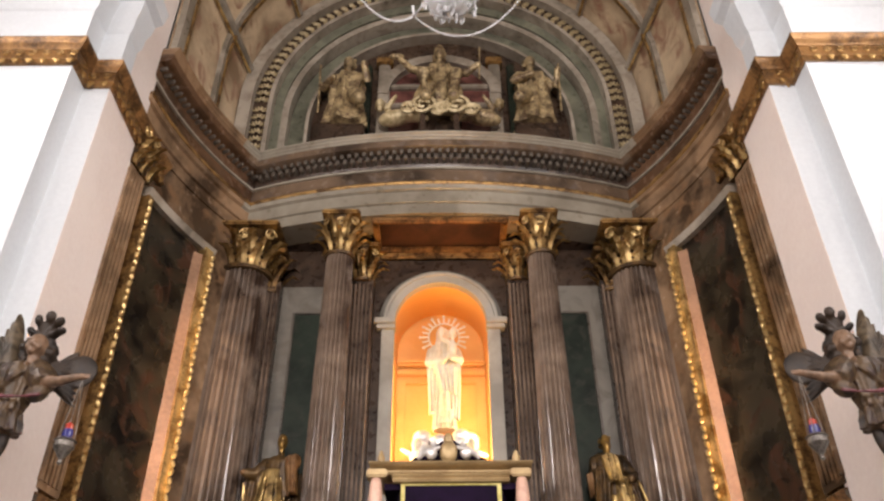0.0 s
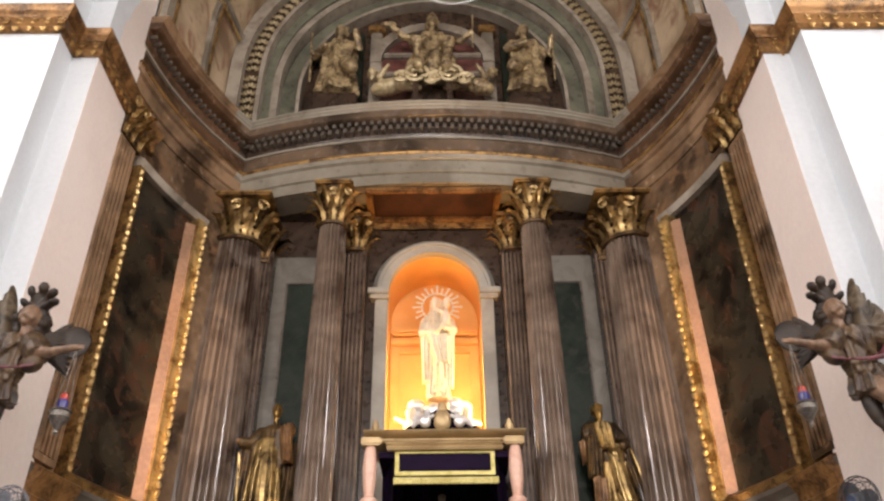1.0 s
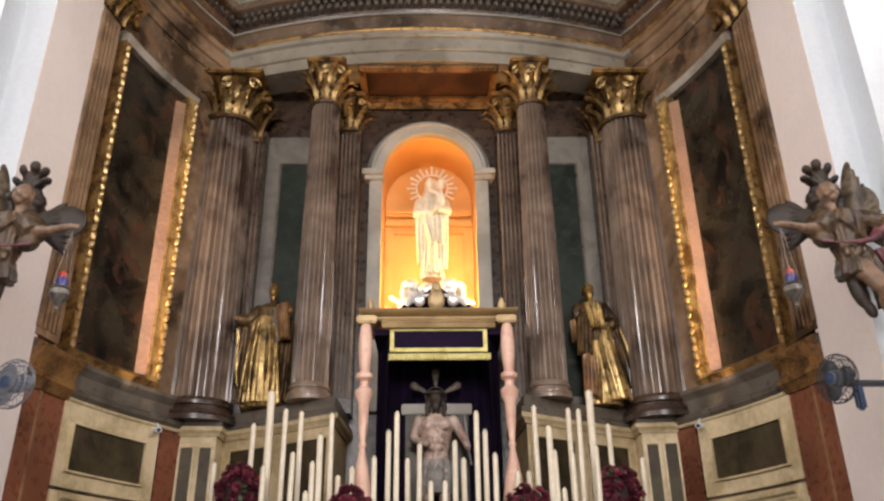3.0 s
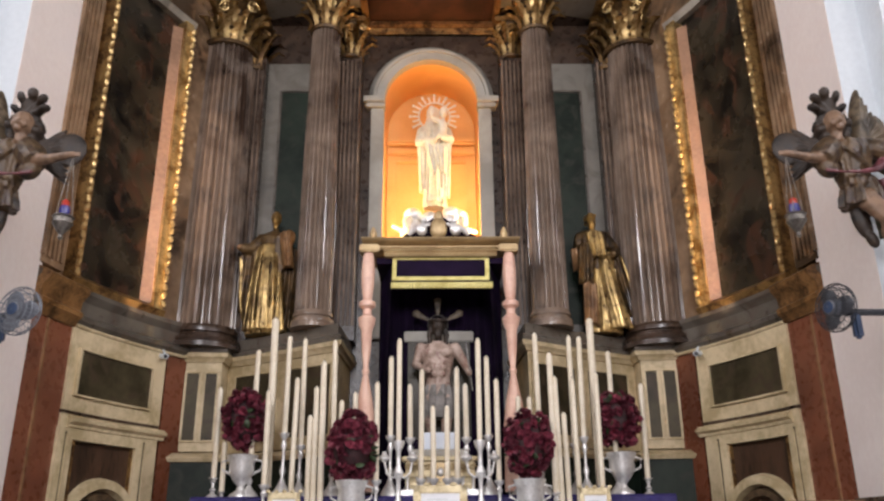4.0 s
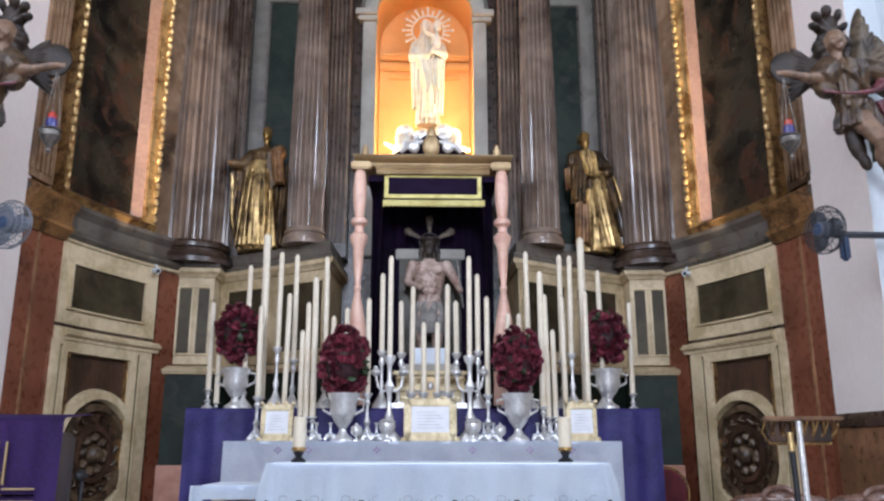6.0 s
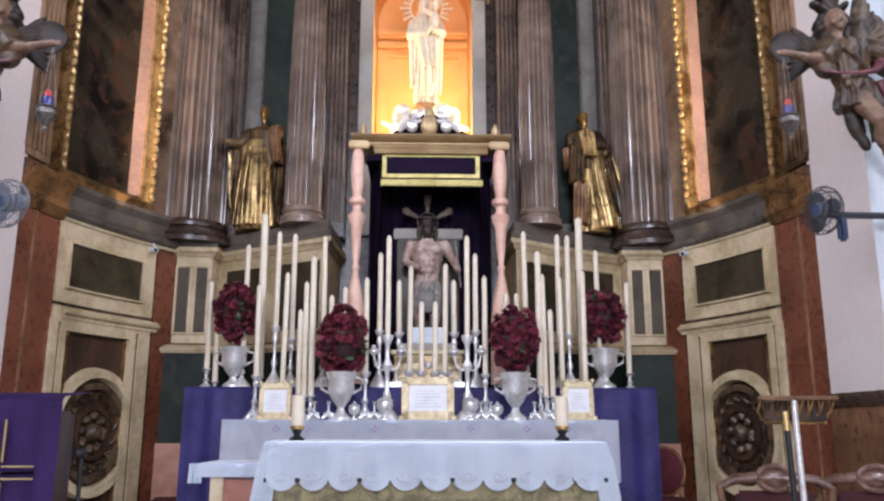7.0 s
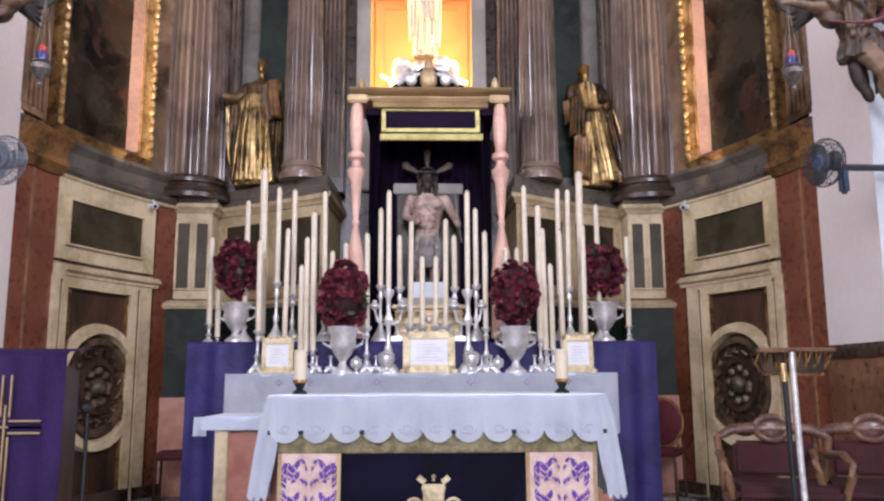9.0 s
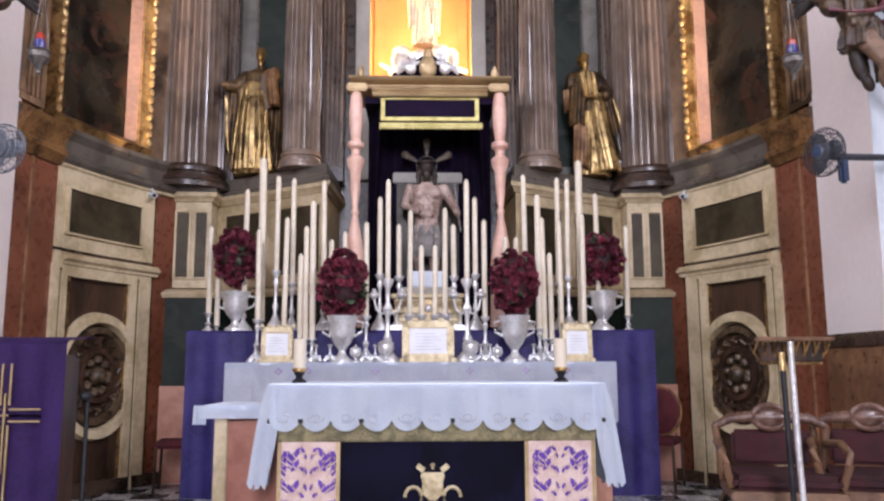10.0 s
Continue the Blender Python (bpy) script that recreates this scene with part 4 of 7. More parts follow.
for band, path in BANDS:
    for p, a in along(path, 0.13):
        n = Vector((math.sin(a), -math.cos(a)))
        share("carved_drop", drop_me, band, pose(p.x + n.x * 0.05, p.y + n.y * 0.05, 7.02, 0, 0, math.degrees(a)))
        share("carved_curl", curl_me, band, pose(p.x + n.x * 0.045, p.y + n.y * 0.045, 7.13, 0, 0, math.degrees(a)))
for x in (-1.42, 0.0, 1.42):
    part("figure_plinth", box(bmnew(), x - 0.32, x + 0.32, 8.45, 8.79, 8.5, 9.42 if x else 9.57, 0.02), M["marble_dark"], rel)

# dark stone dado round the white piers
for s in (-1, 1):
    path = [(s * 6.3, 5.2), (s * 3.5, 5.2), (s * 3.5, 5.5), (s * 3.25, 5.5), (s * 3.25, 6.3)]
    path = path if s < 0 else path[::-1]
    da = thing("dado_left" if s < 0 else "dado_right", "brown marble dado with a dark moulding round the white pier", "dado", kind="structure")
    part("panel", sweep(bmnew(), path, [(-0.02, 0), (0.04, 0), (0.04, 1.27), (-0.02, 1.27)]), M["marble_brown"], da)
    part("cap", sweep(bmnew(), path, [(-0.02, 1.27), (0.06, 1.27), (0.07, 1.33), (0.05, 1.37), (-0.02, 1.37)]), M["marble_dark"], da)


# ---- statues: each one plain mesh ----
def robe(bm, prof, folds=9, depth=0.12, seed=0, m=None, n=48, squash=0.8):
    """A draped body: rings of (z, radius), with wandering folds; x wider than y."""
    m = m or Matrix()
    rows = []
    for z, r in prof:
        row = []
        for i in range(n):
            a = 2 * math.pi * i / n
            k = 1 + depth * math.sin(folds * a + seed + 1.2 * math.sin(2.1 * z * 3 + seed)) + 0.5 * depth * math.sin((folds * 2 + 1) * a - 3 * z + seed)
            row.append(bm.verts.new(m @ Vector((r * k * math.cos(a), r * squash * k * math.sin(a), z))))
        rows.append(row)
    for p, q in zip(rows, rows[1:]):
        for i in range(n):
            bm.faces.new((p[i], p[(i + 1) % n], q[(i + 1) % n], q[i]))
    bm.faces.new(rows[0]), bm.faces.new(rows[-1])
    return bm


def limb(bm, pts, r0, r1, segs=10):
    n = len(pts)
    tube(bm, pts, [r0 + (r1 - r0) * i / (n - 1) for i in range(n)], segs)
    for p, r in ((pts[0], r0), (pts[-1], r1)):
        blob(bm, p, (r, r, r), 2)
    return bm


def head(bm, c, r, hair=True, m=None):
    c = Vector(c)
    blob(bm, c, (r * 0.78, r * 0.9, r * 1.05), 3, m)
    blob(bm, c + Vector((0, -r * 0.9, -r * 0.15)), (r * 0.13, r * 0.2, r * 0.22), 1)
    blob(bm, c + Vector((0, -r * 0.62, -r * 0.7)), (r * 0.35, r * 0.3, r * 0.3), 2)
    blob(bm, c + Vector((0, -r * 0.72, r * 0.22)), (r * 0.55, r * 0.2, r * 0.12), 2)
    tube(bm, [c - Vector((0, 0, r * 0.7)), c - Vector((0, 0, r * 1.7))], r * 0.42, 10)
    if hair:
        for k in range(12):
            a = k * 2.4
            blob(bm, c + Vector((r * 0.75 * math.cos(a), r * 0.35 + r * 0.6 * abs(math.sin(a)), r * (0.75 - 0.12 * k))), (r * 0.34, r * 0.34, r * 0.34), 1)
    return bm


def feather_wing(bm, root, tip, spread, n=9, w=0.05):
    """Feathers fanned from a root between two directions."""
    root, tip, spread = Vector(root), Vector(tip), Vector(spread)
    for k in range(n):
        t = k / (n - 1)
        end = tip.lerp(spread, t) * (1 - 0.25 * t)
        d = end - root
        q = d.to_track_quat("Z", "Y").to_matrix().to_4x4()
        blob(bm, root + d * 0.55, (w, 0.02, d.length * 0.5), 2, q)
        blob(bm, root + d * 0.3 + Vector((0, -0.02, 0)), (w * 0.9, 0.03, d.length * 0.28), 2, q)
    return bm


def fuse(ob, size):
    """Melts the joined pieces of a carving into one skin."""
    r = ob.modifiers.new("fuse", "REMESH")
    r.mode, r.voxel_size, r.use_smooth_shade = "VOXEL", size, True
    s_ = ob.modifiers.new("soften", "SMOOTH")
    s_.factor, s_.iterations = 0.5, 2
    return ob


def statue(name, bm, material, label, m, size=0.012, category="statue", group=""):
    ob = part(name, bm, material)
    ob.matrix_basis = m
    fuse(ob, size)
    return tagged(ob, label, category, group)


def painted():
    """A bmesh whose faces remember which paint they were given."""
    bm = bmnew()
    bm.faces.layers.int.new("paint")
    return bm


def ink(bm, k):
    """Gives paint k to all faces added since the last call."""
    lay = bm.faces.layers.int["paint"]
    for f in bm.faces:
        if f[lay] == 0:
            f[lay] = k + 1
    return bm


def carving(name, bm, paints, label, m, size, group=""):
    """Melts a painted carving into one skin and paints each face as the piece under it."""
    lay = bm.faces.layers.int["paint"]
    bm.faces.ensure_lookup_table()
    tree = BVHTree.FromBMesh(bm)
    tint = [max(0, f[lay] - 1) for f in bm.faces]
    raw = part(name, bm, paints[0])
    fuse(raw, size)
    deps = bpy.context.evaluated_depsgraph_get()
    me = bpy.data.meshes.new_from_object(raw.evaluated_get(deps))
    old = raw.data
    raw.modifiers.clear()
    raw.data = me
    bpy.data.meshes.remove(old)
    me.materials.clear()
    for p in paints:
        me.materials.append(p)
    for f in me.polygons:
        hit = tree.find_nearest(f.center)
        f.material_index = tint[hit[2]] if hit[2] is not None else 0
    me.shade_smooth()
    raw.matrix_basis = m
    return tagged(raw, label, "statue", group)


def sheet(bm, top, foot, w0, w1, thick, folds, seed=0.0):
    """A hanging length of cloth from top to foot, pleated."""
    top, foot = Vector(top), Vector(foot)
    rows = []
    for j in range(9):
        t = j / 8
        c, w = top.lerp(foot, t), w0 + (w1 - w0) * t
        front, back = [], []
        for i in range(folds * 4 + 1):
            u = i / (folds * 4) * 2 - 1
            d = thick * (0.4 + 0.6 * t) * math.sin(i * math.pi / 2 + seed + t)
            front.append(bm.verts.new(c + Vector((u * w, -thick + d, -0.02 * abs(u)))))
            back.append(bm.verts.new(c + Vector((u * w, thick + d * 0.5, -0.02 * abs(u)))))
        rows.append(front + back[::-1])
    n = len(rows[0])
    for p, q in zip(rows, rows[1:]):
        for i in range(n):
            bm.faces.new((p[i], p[(i + 1) % n], q[(i + 1) % n], q[i]))
    bm.faces.new(rows[0]), bm.faces.new(rows[-1])
    return bm


def ridges(bm, cx, spread, z0, z1, r, n, y=-0.13, lean=0.0):
    """Long raised folds down the front of a robe."""
    for k in range(n):
        u = k / (n - 1) * 2 - 1
        yy = y + 0.07 * u * u
        tube(bm, [(cx + u * spread * 0.55, yy, z1), (cx + lean * 0.4 + u * spread * 0.8 + 0.008 * math.sin(k * 2.3), yy - 0.03, (z0 + z1) / 2), (cx + lean + u * spread, yy - 0.03, z0)], [r * 0.6, r, r * 1.2], 8)
    return bm


# gilded saints between the columns, one metre high before scaling, facing -y
bm = painted()
robe(bm, [(0.0, 0.17), (0.12, 0.165), (0.3, 0.145), (0.48, 0.12), (0.56, 0.1)], 9, 0.12, 0.4, pose(-0.03, 0, 0))
ridges(bm, -0.03, 0.17, 0.02, 0.7, 0.015, 9)
ink(bm, 0)
robe(bm, [(0.44, 0.13), (0.55, 0.135), (0.68, 0.15), (0.78, 0.145), (0.83, 0.07)], 6, 0.1, 1.2)
sheet(bm, (-0.2, -0.04, 0.66), (-0.23, 0.0, 0.2), 0.07, 0.05, 0.03, 2)
sheet(bm, (0.17, 0.0, 0.7), (0.15, 0.0, 0.06), 0.06, 0.07, 0.04, 2, 1.0)
limb(bm, [(-0.11, 0, 0.77), (-0.19, -0.06, 0.68), (-0.25, -0.12, 0.67)], 0.06, 0.04)
ink(bm, 1)
sheet(bm, (0.12, -0.09, 0.82), (0.17, -0.12, 0.52), 0.05, 0.045, 0.03, 2, 0.5)
blob(bm, (0.15, -0.07, 0.77), (0.06, 0.06, 0.07), 2)
blob(bm, (-0.27, -0.13, 0.675), (0.035, 0.03, 0.025), 2)
ink(bm, 2)
head(bm, (0.02, -0.05, 0.94), 0.058, False)
ink(bm, 3)
tube(bm, [(0.1, -0.18, 0.46), (0.11, -0.19, 0.05)], 0.016, 8)
tube(bm, [(-0.28, -0.06, 0.62), (-0.26, -0.06, 0.3), (-0.2, -0.08, 0.04)], 0.012, 6)
ink(bm, 0)
carving("saint_statue", bm, [M["gold_robe"], M["gilt_shadow"], M["tan_paint"], M["gold_statue"]], "gilded carved saint with a dark mantle, on the pedestal", pose(-1.76, 8.42, 3.16) @ Matrix.Diagonal((1.22, 1.3, 1.42, 1)), 0.009, "gilded saints")
bm = painted()
robe(bm, [(0.0, 0.15), (0.15, 0.15), (0.35, 0.135), (0.55, 0.125), (0.64, 0.11)], 8, 0.1, 2.1, pose(0.06, 0, 0))
ridges(bm, 0.07, 0.1, 0.02, 0.6, 0.02, 6, lean=0.1)
ink(bm, 0)
robe(bm, [(0.5, 0.13), (0.62, 0.14), (0.74, 0.15), (0.79, 0.14), (0.83, 0.06)], 6, 0.08, 0.2, pose(-0.02, 0, 0))
sheet(bm, (-0.08, -0.09, 0.7), (-0.1, -0.12, 0.38), 0.06, 0.07, 0.03, 2)
sheet(bm, (0.2, 0.0, 0.64), (0.32, 0.0, 0.14), 0.06, 0.06, 0.04, 2, 0.7)
limb(bm, [(0.12, 0, 0.77), (0.2, -0.06, 0.64), (0.16, -0.14, 0.6)], 0.06, 0.035)
ink(bm, 1)
sheet(bm, (-0.07, -0.12, 0.38), (-0.08, -0.13, 0.06), 0.06, 0.065, 0.025, 2, 0.3)
sheet(bm, (-0.18, -0.04, 0.68), (-0.17, -0.04, 0.5), 0.028, 0.02, 0.02, 1)
ink(bm, 2)
sheet(bm, (0.0, -0.12, 0.8), (0.03, -0.15, 0.58), 0.07, 0.06, 0.025, 3)
ink(bm, 0)
head(bm, (-0.01, -0.05, 0.905), 0.06, True)
blob(bm, (-0.01, -0.1, 0.85), (0.03, 0.03, 0.05), 2)
ink(bm, 3)
tube(bm, [(0.24, -0.06, 0.6), (0.32, -0.06, 0.36), (0.35, -0.06, 0.16)], 0.012, 6)
ink(bm, 0)
carving("saint_statue", bm, [M["gold_robe"], M["gilt_shadow"], M["tan_paint"], M["gold_statue"]], "gilded bearded saint with a flaring dark mantle, on the pedestal", pose(1.8, 8.42, 3.16) @ Matrix.Diagonal((1.22, 1.3, 1.44, 1)), 0.009, "gilded saints")

# mother and child in the niche, with a rayed halo
bm = bmnew()
robe(bm, [(0, 0.125), (0.1, 0.12), (0.3, 0.125), (0.5, 0.15), (0.65, 0.16), (0.77, 0.135), (0.83, 0.06)], 9, 0.14, 1.0)
ridges(bm, 0.0, 0.1, 0.02, 0.48, 0.014, 6)
# mantle, parted in front, longer on one side
sheet(bm, (-0.13, -0.06, 0.7), (-0.12, -0.06, 0.14), 0.075, 0.05, 0.03, 3)
sheet(bm, (0.14, -0.08, 0.68), (0.12, -0.08, 0.08), 0.06, 0.05, 0.03, 3, 0.8)
sheet(bm, (0.0, -0.15, 0.56), (0.05, -0.13, 0.3), 0.12, 0.08, 0.03, 4, 0.3)
robe(bm, [(0.5, 0.17), (0.62, 0.185), (0.74, 0.16), (0.81, 0.1), (0.87, 0.078), (0.95, 0.078), (0.985, 0.035)], 7, 0.07, 3.0, pose(-0.01, 0.04, 0))
head(bm, (-0.03, -0.05, 0.9), 0.062, False)
limb(bm, [(-0.15, 0, 0.72), (-0.19, -0.09, 0.59), (0.0, -0.2, 0.57)], 0.055, 0.028)
limb(bm, [(0.15, 0, 0.72), (0.19, -0.1, 0.61), (0.08, -0.2, 0.6)], 0.055, 0.028)
blob(bm, (0.09, -0.17, 0.7), (0.06, 0.055, 0.09), 2)
head(bm, (0.1, -0.17, 0.85), 0.052, True)
limb(bm, [(0.06, -0.2, 0.64), (0.0, -0.24, 0.56)], 0.03, 0.022)
limb(bm, [(0.05, -0.2, 0.75), (-0.02, -0.2, 0.78)], 0.022, 0.018)
statue("madonna_statue", bm, M["ivory"], "pale carved mother and child lit warm in the niche", pose(0.04, 9.12, 4.93) @ Matrix.Diagonal((1.1, 1.1, 1.46, 1)), 0.009)
hal = thing("halo", "gilded halo of rays behind the niche statue's head", "halo", at=(0.04, 9.2, 6.26))
bm = bmnew()
tube(bm, [(0.2 * math.cos(a), 0, 0.2 * math.sin(a)) for a in [2 * math.pi * k / 30 for k in range(31)]], 0.012, 6)
part("ring", bm, M["ivory"], hal)
ray = mesh_of(box(bmnew(), -0.012, 0.012, -0.006, 0.006, 0.2, 0.29, 0.003), "ray", M["ivory"])
star = mesh_of(blob(bmnew(), (0, 0, 0.31), (0.022, 0.012, 0.022), 1), "star", M["ivory"])
for k in range(24):
    share("ray", ray, hal, pose(0, 0, 0, 0, k * 15))
    if k % 2 == 0:
        share("star", star, hal, pose(0, 0, 0, 0, k * 15))
tagged(part("stem", tube(bmnew(), [(0, 0.03, -0.9), (0, 0.02, -0.2)], 0.012, 6), M["gold"], hal))
bm = bmnew()
for k in range(16):
    a = k * 0.9
    blob(bm, (0.04 + 0.3 * math.cos(a), 9.1 + 0.14 * math.sin(a), 4.72 + 0.1 * math.sin(k * 2.1)), (0.12, 0.1, 0.1), 2)
box(bm, -0.3, 0.38, 8.95, 9.3, 3.6, 4.7, 0.04)
statue("cloud_base", bm, M["silver"], "silvered cloud base under the niche statue", Matrix(), 0.015, "statue base")
for s in (-1, 1):
    bm = bmnew()
    head(bm, (0, 0, 0.3), 0.08)
    blob(bm, (0, 0.02, 0.14), (0.1, 0.08, 0.12), 2)
    limb(bm, [(-0.08, 0, 0.2), (-0.16, -0.06, 0.24)], 0.035, 0.025)
    limb(bm, [(0.08, 0, 0.2), (0.15, -0.06, 0.16)], 0.035, 0.025)
    limb(bm, [(0.0, 0.0, 0.05), (0.0, -0.02, -0.7)], 0.06, 0.06)
    statue("cherub_statue", bm, M["ivory"], "small pale carved cherub at the niche statue's feet", pose(0.04 + s * 0.33, 8.98, 4.4, 0, 0, s * 20), 0.012, group="cherubs")

# carved figures of the lunette
bm = bmnew()
robe(bm, [(0, 0.36), (0.2, 0.4), (0.45, 0.36), (0.65, 0.26), (0.9, 0.24), (1.05, 0.2), (1.12, 0.08)], 8, 0.12, 0.3)
limb(bm, [(-0.16, -0.1, 0.6), (-0.24, -0.42, 0.5), (-0.2, -0.4, 0.05)], 0.12, 0.09)
limb(bm, [(0.16, -0.1, 0.6), (0.24, -0.42, 0.5), (0.2, -0.4, 0.05)], 0.12, 0.09)
limb(bm, [(-0.22, 0, 1.0), (-0.44, -0.1, 0.95), (-0.6, -0.15, 1.12)], 0.08, 0.045)
blob(bm, (-0.66, -0.15, 1.18), (0.13, 0.05, 0.05), 2)
limb(bm, [(0.22, 0, 1.0), (0.42, -0.1, 0.85), (0.6, -0.2, 0.95)], 0.08, 0.045)
tube(bm, [(0.6, -0.2, 0.6), (0.62, -0.2, 1.35)], 0.02, 6)
head(bm, (0, -0.05, 1.3), 0.115)
tube(bm, [(0, 0, 1.38), (0, 0, 1.5), (0, 0, 1.62)], [0.1, 0.09, 0.02], 8)
statue("relief_figure", bm, M["gold_old2"], "gilded seated carved figure in the middle of the lunette", pose(0.0, 8.5, 9.55), 0.018, group="lunette figures")
for s in (-1, 1):
    bm = bmnew()
    robe(bm, [(0, 0.32), (0.3, 0.27), (0.6, 0.24), (0.85, 0.26), (1.05, 0.22), (1.15, 0.08)], 7, 0.15, 1.0 + s)
    head(bm, (s * -0.03, -0.06, 1.33), 0.11)
    limb(bm, [(-0.2, 0, 1.05), (-0.34, -0.12, 0.8), (-0.1, -0.3, 0.8)], 0.08, 0.05)
    limb(bm, [(0.2, 0, 1.05), (0.36, -0.1, 0.85), (0.34, -0.25, 1.05)], 0.08, 0.05)
    limb(bm, [(-s * 0.2, -0.2, 0.45), (-s * 0.34, -0.35, 0.2)], 0.12, 0.1)
    tube(bm, [(s * 0.34, -0.2, 0.2), (s * 0.38, -0.2, 1.25)], 0.02, 6)
    statue("relief_figure", bm, M["gold_old2"], "gilded carved figure standing at the lunette's side", pose(s * 1.42, 8.55, 9.4, 0, 0, s * 12), 0.016, group="lunette figures")
    # small reclining figure and scrolls at the foot
    bm = bmnew()
    blob(bm, (0, 0, 0.16), (0.3, 0.14, 0.13), 2, pose(0, 0, 0, 0, s * 14))
    head(bm, (s * 0.26, -0.03, 0.42), 0.085)
    limb(bm, [(s * -0.2, -0.05, 0.14), (s * -0.42, -0.1, 0.05)], 0.09, 0.05)
    limb(bm, [(s * 0.15, -0.1, 0.25), (s * 0.02, -0.2, 0.4)], 0.05, 0.03)
    statue("relief_figure", bm, M["gold_old2"] if s > 0 else M["ivory_gilt"], "small reclining carved figure at the foot of the lunette", pose(s * 0.62, 8.42, 9.32), 0.014, group="lunette figures")
    bm = bmnew()
    for cx, cz, r in ((0.0, 0.0, 0.19), (0.22, -0.1, 0.12), (-0.2, -0.06, 0.12)):
        tube(bm, [(cx + r * (1 - k / 24) * math.cos(k * 0.6), 0, cz + r * (1 - k / 24) * math.sin(k * 0.6)) for k in range(20)], 0.03, 6)
    sc = thing("carved_scroll", "pale gilt carved scrollwork below the seated figure", "carving", "lunette scrolls", at=(s * 0.24, 8.14, 9.46))
    part("scroll", bm, M["ivory_gilt"], sc)
    part("backing", box(bmnew(), -0.04, 0.04, 0.04, 0.12, -0.96, 0.05, 0.02), M["marble_dark"], sc)

# angels that hold lamps before the white piers
for s in (-1, 1):
    bm = painted()
    # bodice and short flaring tunic with tabs at the waist
    robe(bm, [(0.7, 0.11), (0.76, 0.125), (0.84, 0.145), (0.93, 0.155), (0.99, 0.135), (1.03, 0.05)], 7, 0.08, 0.5, pose(0.02, 0, 0))
    robe(bm, [(0.5, 0.15), (0.56, 0.145), (0.64, 0.125), (0.72, 0.1)], 9, 0.16, 1.5, pose(0.06, 0, 0))
    for k in range(9):
        q = -math.pi * (k + 0.5) / 9
        blob(bm, (0.045 + 0.125 * math.cos(q), 0.1 * math.sin(q), 0.67), (0.026, 0.02, 0.05), 1)
    tube(bm, [(-0.1, -0.06, 0.99), (0.0, -0.13, 0.86), (0.1, -0.1, 0.76)], 0.018, 6)
    # flared sleeve over the forearm that holds the lamp
    tube(bm, [(-0.09, -0.02, 0.98), (-0.14, -0.06, 0.92), (-0.19, -0.09, 0.86), (-0.24, -0.12, 0.8)], [0.07, 0.09, 0.1, 0.085], 12)
    blob(bm, (-0.19, -0.1, 0.75), (0.085, 0.06, 0.07), 2, pose(0, 0, 0, 0, 20))
    tube(bm, [(0.13, -0.02, 0.97), (0.2, -0.06, 0.92), (0.26, -0.1, 0.88)], [0.06, 0.075, 0.06], 12)
    ink(bm, 0)
    # face, neck, bare forearms and legs
    head(bm, (-0.075, -0.085, 1.12), 0.088, False)
    limb(bm, [(-0.19, -0.11, 0.83), (-0.34, -0.17, 0.8), (-0.48, -0.2, 0.815)], 0.046, 0.026)
    blob(bm, (-0.51, -0.2, 0.82), (0.04, 0.026, 0.024), 2)
    blob(bm, (-0.095, -0.165, 1.1), (0.014, 0.022, 0.028), 2)
    for q in (-1, 1):
        blob(bm, (-0.085 + q * 0.035, -0.145, 1.09), (0.026, 0.02, 0.03), 2)
    for k in range(3):
        tube(bm, [(-0.53, -0.2, 0.83 - 0.012 * k), (-0.575, -0.205, 0.835 - 0.014 * k)], 0.008, 6)
    limb(bm, [(0.26, -0.1, 0.88), (0.33, -0.2, 0.93)], 0.034, 0.024)
    limb(bm, [(0.06, -0.06, 0.54), (0.13, -0.14, 0.37), (0.16, -0.1, 0.27), (0.2, -0.06, 0.15)], 0.075, 0.032)
    blob(bm, (0.15, -0.09, 0.26), (0.046, 0.05, 0.09), 2, pose(0, 0, 0, 0, -16))
    blob(bm, (0.2, -0.11, 0.09), (0.034, 0.075, 0.032), 2, pose(0, 0, 0, 50))
    limb(bm, [(0.14, 0.0, 0.52), (0.26, -0.02, 0.36), (0.34, 0.08, 0.25)], 0.075, 0.035)
    blob(bm, (0.36, 0.1, 0.21), (0.035, 0.07, 0.035), 2)
    ink(bm, 1)
    # curled hair, helmet, plumes, and the small near wing
    for k in range(10):
        q = math.pi * (k - 1.5) / 6
        blob(bm, (-0.055 + 0.098 * math.cos(q), -0.012 + 0.015 * math.sin(k * 2.1), 1.115 + 0.098 * math.sin(q)), (0.04, 0.055, 0.042), 2)
        blob(bm, (-0.055 + 0.108 * math.cos(q), 0.02, 1.1 + 0.1 * math.sin(q)), (0.03, 0.05, 0.03), 2)
    blob(bm, (-0.05, 0.0, 1.18), (0.085, 0.09, 0.045), 2)
    for q, ln in ((-68, 0.16), (-42, 0.19), (-14, 0.2), (14, 0.17), (48, 0.1)):
        d = Vector((math.sin(radians(q)), -0.25, math.cos(radians(q)))).normalized()
        base = Vector((-0.07, -0.03, 1.19))
        turn = d.to_track_quat("Z", "Y").to_matrix().to_4x4()
        blob(bm, base + d * ln * 0.5, (0.04, 0.022, ln * 0.52), 2, turn)
        blob(bm, base + d * ln * 0.92 + Vector((0.01 * math.sin(radians(q)), -0.02, -0.004)), (0.04, 0.026, 0.044), 2, turn)
    feather_wing(bm, (-0.1, 0.08, 0.96), (-0.3, 0.1, 1.16), (-0.5, 0.1, 0.97), 9, 0.05)
